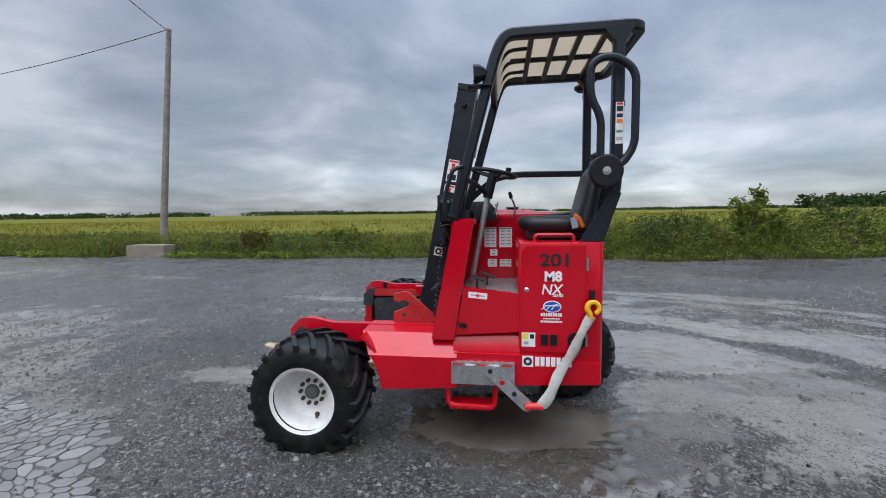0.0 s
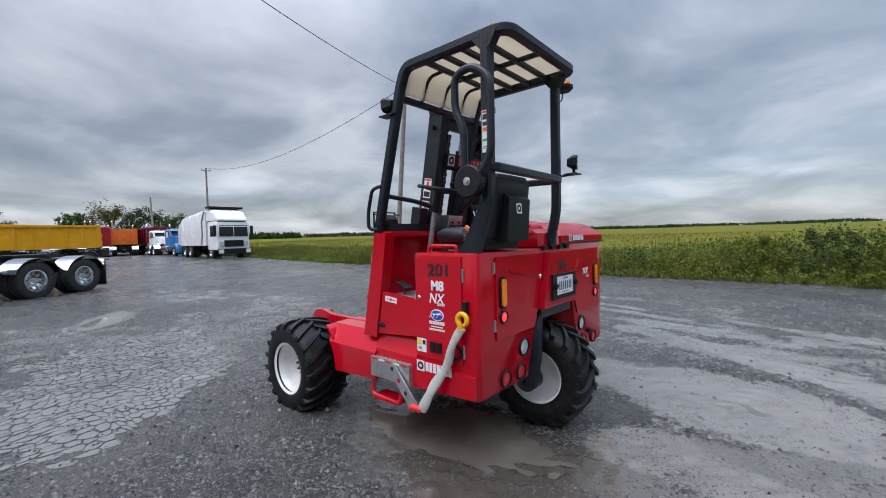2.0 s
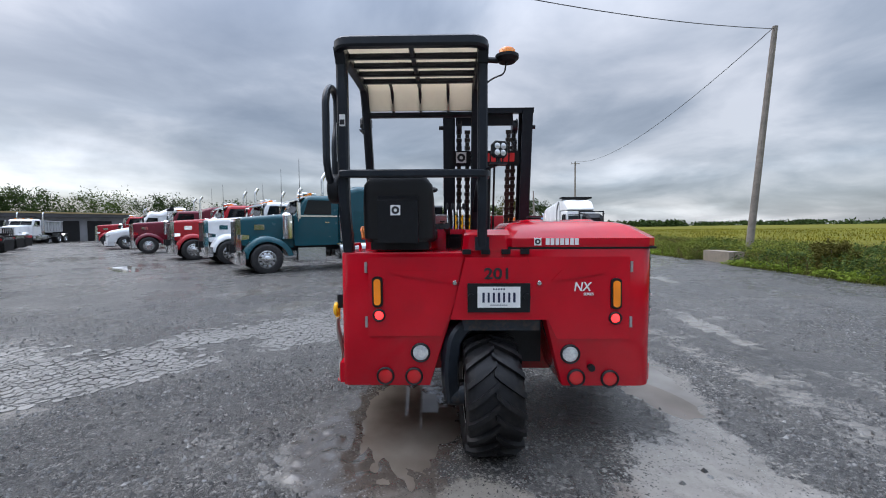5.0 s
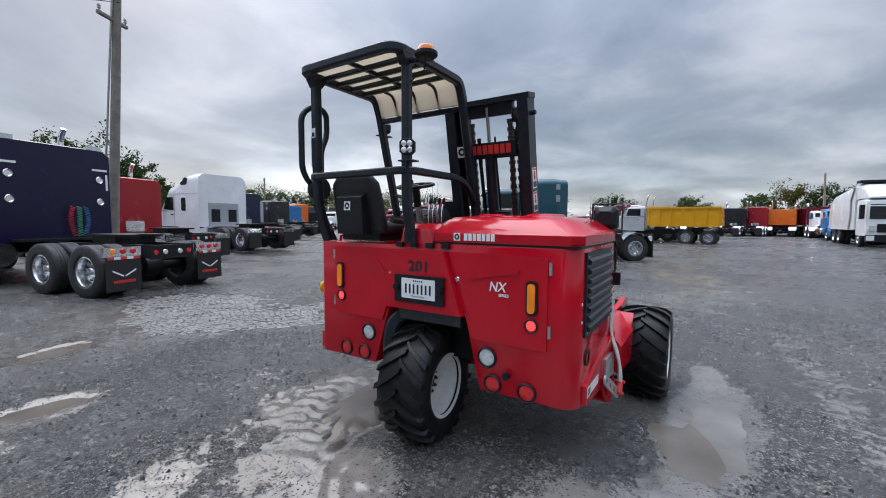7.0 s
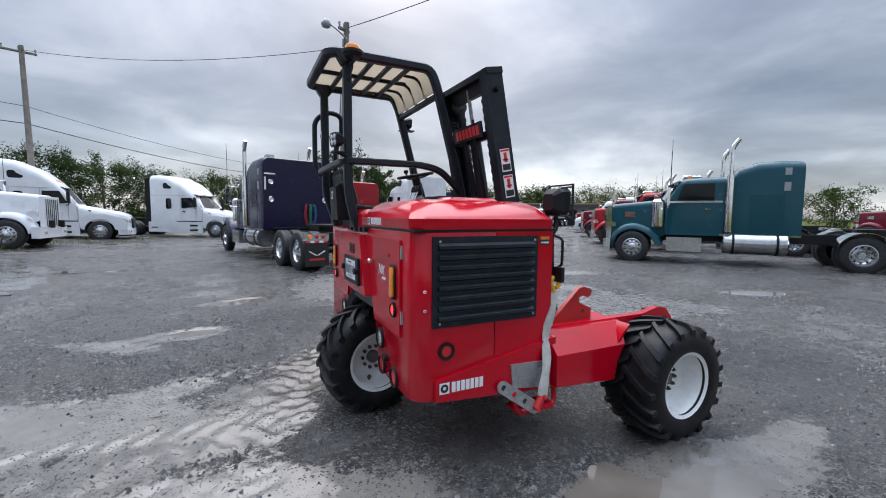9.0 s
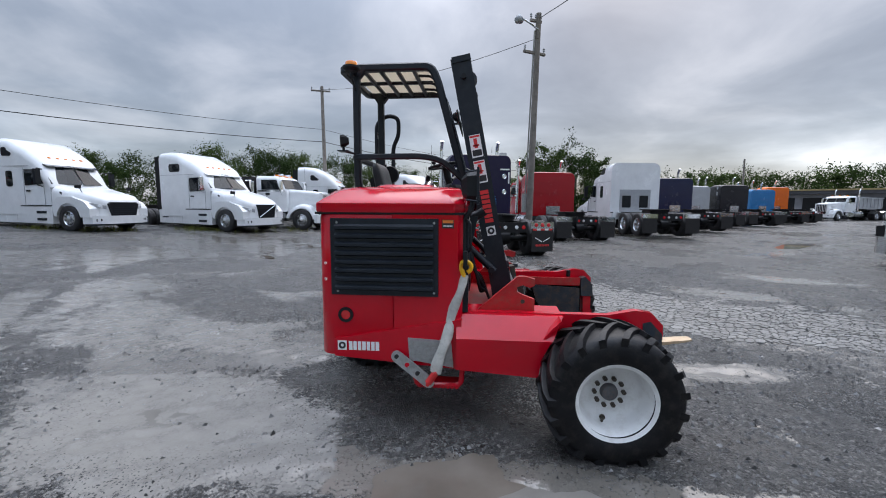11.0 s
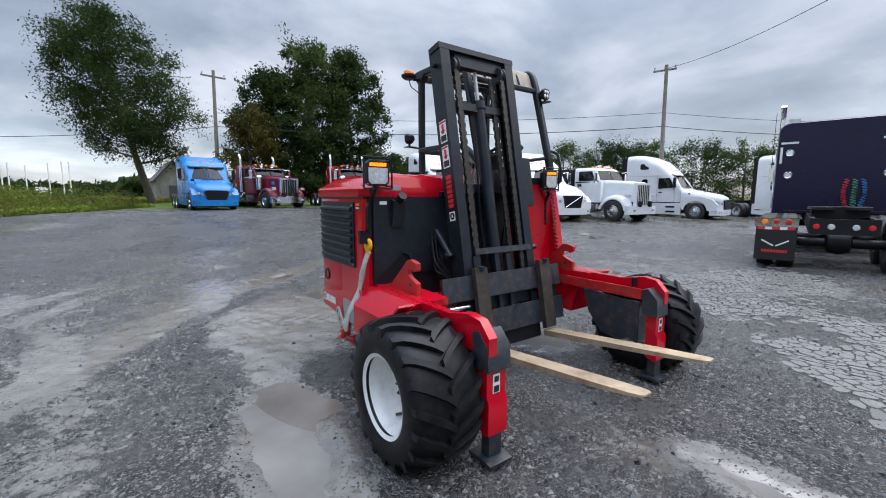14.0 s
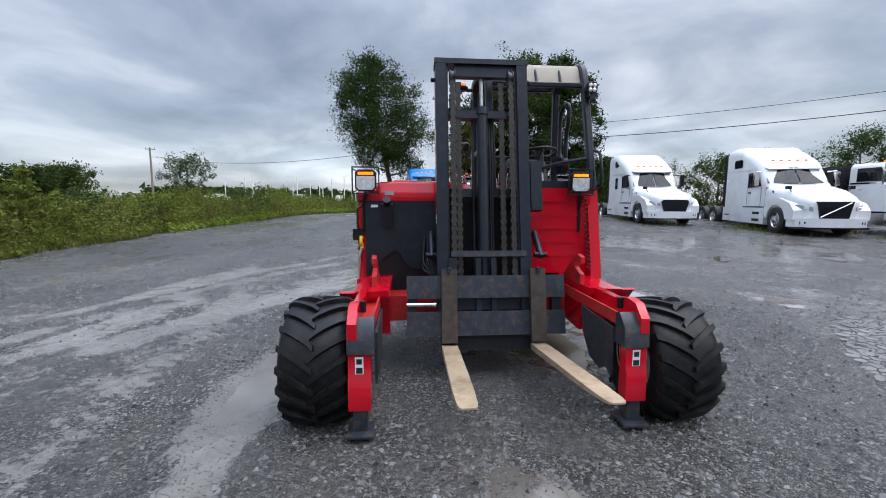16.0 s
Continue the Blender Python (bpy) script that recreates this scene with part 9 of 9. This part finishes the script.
def blades(n_points, x, y, z, h, w, bend, rng):
    """Tapered bent blades of grass rising from the points."""
    a = rng.rand(n_points) * 2 * math.pi
    d = np.stack([np.cos(a), np.sin(a), 0 * a], 1)
    s = np.stack([-np.sin(a), np.cos(a), 0 * a], 1)
    p0 = np.stack([x, y, z], 1)
    hh, ww, bb = h[:, None], w[:, None], (bend * h)[:, None]
    up = np.array([0, 0, 1.0])
    v = np.stack([p0 - s * ww, p0 + s * ww, p0 + up * hh * .6 + d * bb * .35 + s * ww * .7, p0 + up * hh * .6 + d * bb * .35 - s * ww * .7, p0 + up * hh * (1 - .12 * bend[:, None]) + d * bb], 1).reshape(-1, 3)
    b = np.arange(n_points) * 5
    quads = np.stack([b, b + 1, b + 2, b + 3], 1).tolist()
    tris = np.stack([b + 3, b + 2, b + 4], 1).tolist()
    return v.tolist(), quads + tris


def verge_points(n, x0, x1, depth, near_power, rng):
    x = x0 + (x1 - x0) * rng.rand(n)
    y = verge_line(x) - .25 + depth * rng.rand(n) ** near_power + .4 * (vnoise(x, x * 0, 1.1, 12) - .5)
    clear = ~((x > -15.1) & (x < -12.7) & (y < 15.0))
    x, y = x[clear], y[clear]
    return x, y, ground_height(x, y)


# grass along the verge
x, y, z = verge_points(60000, -48, 30, 7, 1.6, rng)
h = (.16 + .40 * smoothstep(0, 1.8, y - verge_line(x))) * (.55 + .8 * rng.rand(len(x))) * (.7 + .6 * vnoise(x, y, 1.7, 21))
v, f = blades(len(x), x, y, z - .03, h, .006 + .010 * rng.rand(len(x)), .25 + .6 * rng.rand(len(x)), rng)
stuff("verge_grass", v, f, GRASS, "long green and straw-coloured grass along the verge", "grass")
# leafy weeds
x, y, z = verge_points(4600, -40, 30, 6.0, 1.1, rng)
hw = np.interp(x, [-40, -3, 1, 30], [.66, .66, 1.02, 1.12]) * (.22 + .95 * vnoise(x, y, 2.0, 31) ** 1.4 + .22 * rng.rand(len(x))) * smoothstep(-.5, 1.6, y - verge_line(x) + .3)
cs, per = [], 42
for i in range(len(x)):
    t_ = rng.rand(per)
    rad_ = .26 * hw[i] * (1.15 - .6 * t_) + .05
    a = rng.rand(per) * 6.283
    cs.append(np.stack([x[i] + rad_ * np.cos(a) * rng.rand(per) ** .5, y[i] + rad_ * np.sin(a) * rng.rand(per) ** .5, z[i] + .04 + hw[i] * t_], 1))
v, f = leaf_cards(rng, np.concatenate(cs), .042, .3)
stuff("verge_weeds", v.tolist(), f.tolist(), WEED, "dense leafy green weeds along the verge", "weeds")
x, y, z = verge_points(7000, -46, 30, 5.0, 1.0, rng)
keep = vnoise(x, y, 2.9, 41) > .60
x, y, z = x[keep], y[keep], z[keep]
v, f = blades(len(x), x, y, z, .40 + .38 * rng.rand(len(x)), .007 + .005 * rng.rand(len(x)), .25 + .4 * rng.rand(len(x)), rng)
stuff("dry_stalks", v, f, DRY, "brown dry weed stalks among the green", "weeds")
# sparse tufts along the foot of the parked row
k = rng.randint(0, 4, 2600)
u = rng.rand(2600)
row_x, row_y = np.array([19.0, 14.0, 10.0, 8.0, 5.5]), np.array([-3.6, -7.6, -11.0, -15.0, -22.0])
x = row_x[k] + (row_x[k + 1] - row_x[k]) * u + rng.normal(size=2600) * .8
y = row_y[k] + (row_y[k + 1] - row_y[k]) * u + rng.normal(size=2600) * .5
keep = vnoise(x, y, .9, 151) > .48
x, y = x[keep], y[keep]
v, f = blades(len(x), x, y, ground_height(x, y) - .01, .08 + .16 * rng.rand(len(x)), .008 + .008 * rng.rand(len(x)), .3 + .6 * rng.rand(len(x)), rng)
stuff("grass_tufts", v, f, GRASS, "sparse grass tufts at the foot of the parked trucks", "grass")
# low lime-green creepers where the gravel ends, and brown docks further in
LIME = leaf_material("lime_creeper_leaves", (0.085, 0.13, 0.015), (0.24, 0.31, 0.05), .45)
DOCK = leaf_material("brown_dock_leaves", (0.070, 0.062, 0.022), (0.165, 0.140, 0.055), .4)


def patches(n, depth, power, cut, seed, size, tall, per, mat, name, label):
    x, y, z = verge_points(n, -34, 30, depth, power, rng)
    keep = vnoise(x, y, 2.4, seed) > cut
    x, y, z = x[keep], y[keep], z[keep]
    m = len(x)
    hgt = tall * (.5 + .8 * rng.rand(m, 1)) * np.interp(x, [-3, 1], [.70, 1.0])[:, None]
    t_ = rng.rand(m, per)
    a = rng.rand(m, per) * 6.283
    r_ = .24 * np.sqrt(rng.rand(m, per)) * (1.1 - .5 * t_)
    c = np.stack([x[:, None] + r_ * np.cos(a), y[:, None] + r_ * np.sin(a), z[:, None] + .02 + hgt * t_], -1).reshape(-1, 3)
    v, f = leaf_cards(rng, c, size, .45)
    stuff(name, v.tolist(), f.tolist(), mat, label, "weeds")


patches(1500, 1.1, 1.0, .50, 141, .055, .22, 26, LIME, "lime_creepers", "low lime-green creepers at the gravel's edge")
patches(3400, 6.0, .8, .55, 142, .034, .85, 36, DOCK, "brown_docks", "brown seeding docks among the green weeds")
patches(2600, 6.0, .8, .52, 143, .055, .80, 34, LEAF_MID, "broad_weeds", "broad-leaved dark green weeds on the verge")
# crop field beyond
n = 60000
x = -120 + 190 * rng.rand(n)
y = verge_line(x) + 3.0 + 60 * rng.rand(n) ** 2.0
keep = (np.abs(x) < 60 + y)
x, y = x[keep], y[keep]
z = ground_height(x, y)
grow = .36 + .16 * vnoise(x, y, 3.0, 51) + .12 * rng.rand(len(x))
v, f = blades(len(x), x, y, z, grow * (.8 + .35 * rng.rand(len(x))), .012 + .016 * rng.rand(len(x)) + .0012 * np.clip(y - 14, 0, 40), .2 + .5 * rng.rand(len(x)), rng)
stuff("crop", v, f, CROP, "yellowing green crop filling the field", "crop")
# closed crop canopy further out, gently uneven
xs, ys = np.linspace(-900, 900, 260), np.concatenate([np.linspace(0, 90, 110), np.geomspace(92, 1500, 60)])
XX, YY = np.meshgrid(xs, ys, indexing="ij")
YB = verge_line(XX) + 5 + YY
ZZ = ground_height(XX, YB) + .32 + .14 * (vnoise(XX, YB, 2.1, 61) - .5) - .5 * (YY < .5)
v = np.stack([XX.ravel(), YB.ravel(), ZZ.ravel()], 1)
i_, j_ = np.meshgrid(np.arange(len(xs) - 1), np.arange(len(ys) - 1), indexing="ij")
q = (i_ * len(ys) + j_).ravel()
CANOPY = material("crop_canopy", (0.118, 0.116, 0.018), .9, vary=.30, scale=.10, dirt=(0.165, 0.135, 0.026), dirt_amount=.6, bump=.5, bump_scale=9, spec=.04)
stuff("crop_canopy", v.tolist(), np.stack([q, q + len(ys), q + len(ys) + 1, q + 1], 1).tolist(), CANOPY, "yellowing green crop running to the horizon", "crop")
# far woods on the horizon
pts = []
for az0, az1, dist, hgt in ((150, 172, 420, 6), (128, 149, 650, 6), (112, 124, 800, 8), (100, 113, 560, 3.5), (88, 101, 900, 5), (70, 90, 900, 5), (40, 57, 420, 10), (57, 72, 700, 4), (2, 32, 300, 8), (172, 190, 300, 9), (-30, 4, 160, 6)):
    for k in range(int((az1 - az0) * 7)):
        a = radians(az0 + (az1 - az0) * rng.rand())
        d_ = dist * (1 + .12 * rng.rand())
        px_, py_ = d_ * math.cos(a), d_ * math.sin(a)
        hh = hgt * (.55 + .6 * rng.rand())
        g = gz(px_, py_)
        m_ = 26
        pts.append(np.stack([px_ + rng.normal(size=m_) * dist * .006, py_ + rng.normal(size=m_) * dist * .006, g + hh * rng.rand(m_) ** .8], 1))
v, f = leaf_cards(rng, np.concatenate(pts), 2.0)
stuff("far_woods", v.tolist(), f.tolist(), LEAF_DARK, "dark line of far woods on the horizon", "woods")

# ---- buildings far off
SIDING = material("grey_board_siding", (0.26, 0.25, 0.24), .85, vary=.25, scale=1.2, dirt=(.14, .13, .12), dirt_amount=.5)
ROOF = material("dark_roof", (0.075, 0.075, 0.08), .8, vary=.2, scale=1)
t = thing("garage_building", (-48.5, -54.0, 0), "long low flat-roofed service garage", "building", rz=141)
part("wall", B((-11, -5, 0), (11, 5, 3.2)), material("garage_wall", (.22, .22, .23), .8, vary=.2, scale=.6), t)
part("roof", B((-11.6, -5.6, 3.2), (11.6, 5.6, 3.75)), ROOF, t)
part("roof_edge", B((-11.65, -5.68, 3.62), (11.65, -5.6, 3.80)), material("ochre_edge", (.35, .27, .12), .7), t)
for k in range(6):
    part("garage_door", B((-10 + 3.4 * k, -5.06, 0), (-7.4 + 3.4 * k, -5.0, 2.7)), FRAME_BLACK, t)
t = thing("barn", (50.0, 3.7, .55), "weathered grey barn with a steep gabled roof", "building", rz=4)
t.scale = (1, .62, .95)
part("wall", add_prism(bmesh.new(), [(-2.5, -.3), (2.5, -.3), (2.5, 2.6), (0, 4.5), (-2.5, 2.6)], "x", -3.0, 4.0), SIDING, t)
for s_ in (-1, 1):
    part("roof", add_prism(bmesh.new(), [(s_ * 2.85, 2.36), (s_ * 2.85, 2.50), (0, 4.70), (0, 4.54)], "x", -3.3, 4.3), ROOF, t, "dark roof slope")
for k in range(11):
    y_ = -2.45 + .45 * k
    part("board", B((-3.03, y_, 0), (-3.0, y_ + .38, 2.6 + (2.4 - abs(y_ + .19)) * .76)), SIDING, t)
part("door", B((-3.05, -.8, 0), (-3.03, .8, 2.0)), ROOF, t)
# boat masts beyond the field
for k in range(16):
    x_, y_ = 95 + 10 * rng.rand(), 16 + 2.1 * k + rng.rand()
    bm = bmesh.new()
    add_cyl(bm, (0, 0, 0), (0, 0, 4.6 + 2.4 * rng.rand()), .11, 6)
    m__ = part("boat_mast", bm, WHITE_DECAL)
    m__.matrix_basis = pose(x_, y_, gz(x_, y_))
    tagged(m__, "slim pale boat mast beyond the weeds", "mast", "boat masts")
for k in range(4):
    x_, y_ = 92, 20 + 9 * k
    bm = bmesh.new()
    add_loft(bm, [[(-3, 0, 1.2), (-2.6, .8, 1.2), (3.4, .2, 1.5), (3.4, -.2, 1.5), (-2.6, -.8, 1.2)], [(-2.8, 0, .2), (-2.2, .3, .1), (2.6, .1, .2), (2.6, -.1, .2), (-2.2, -.3, .1)]])
    add_box(bm, (-1.6, -.6, 1.2), (1.2, .6, 1.8))
    b__ = part("boat", bm, WHITE_DECAL, bevel=.05)
    b__.matrix_basis = pose(x_, y_, gz(x_, y_), 0, 0, 40 * k)
    tagged(b__, "white motor boat stored on land", "boat", "stored boats")
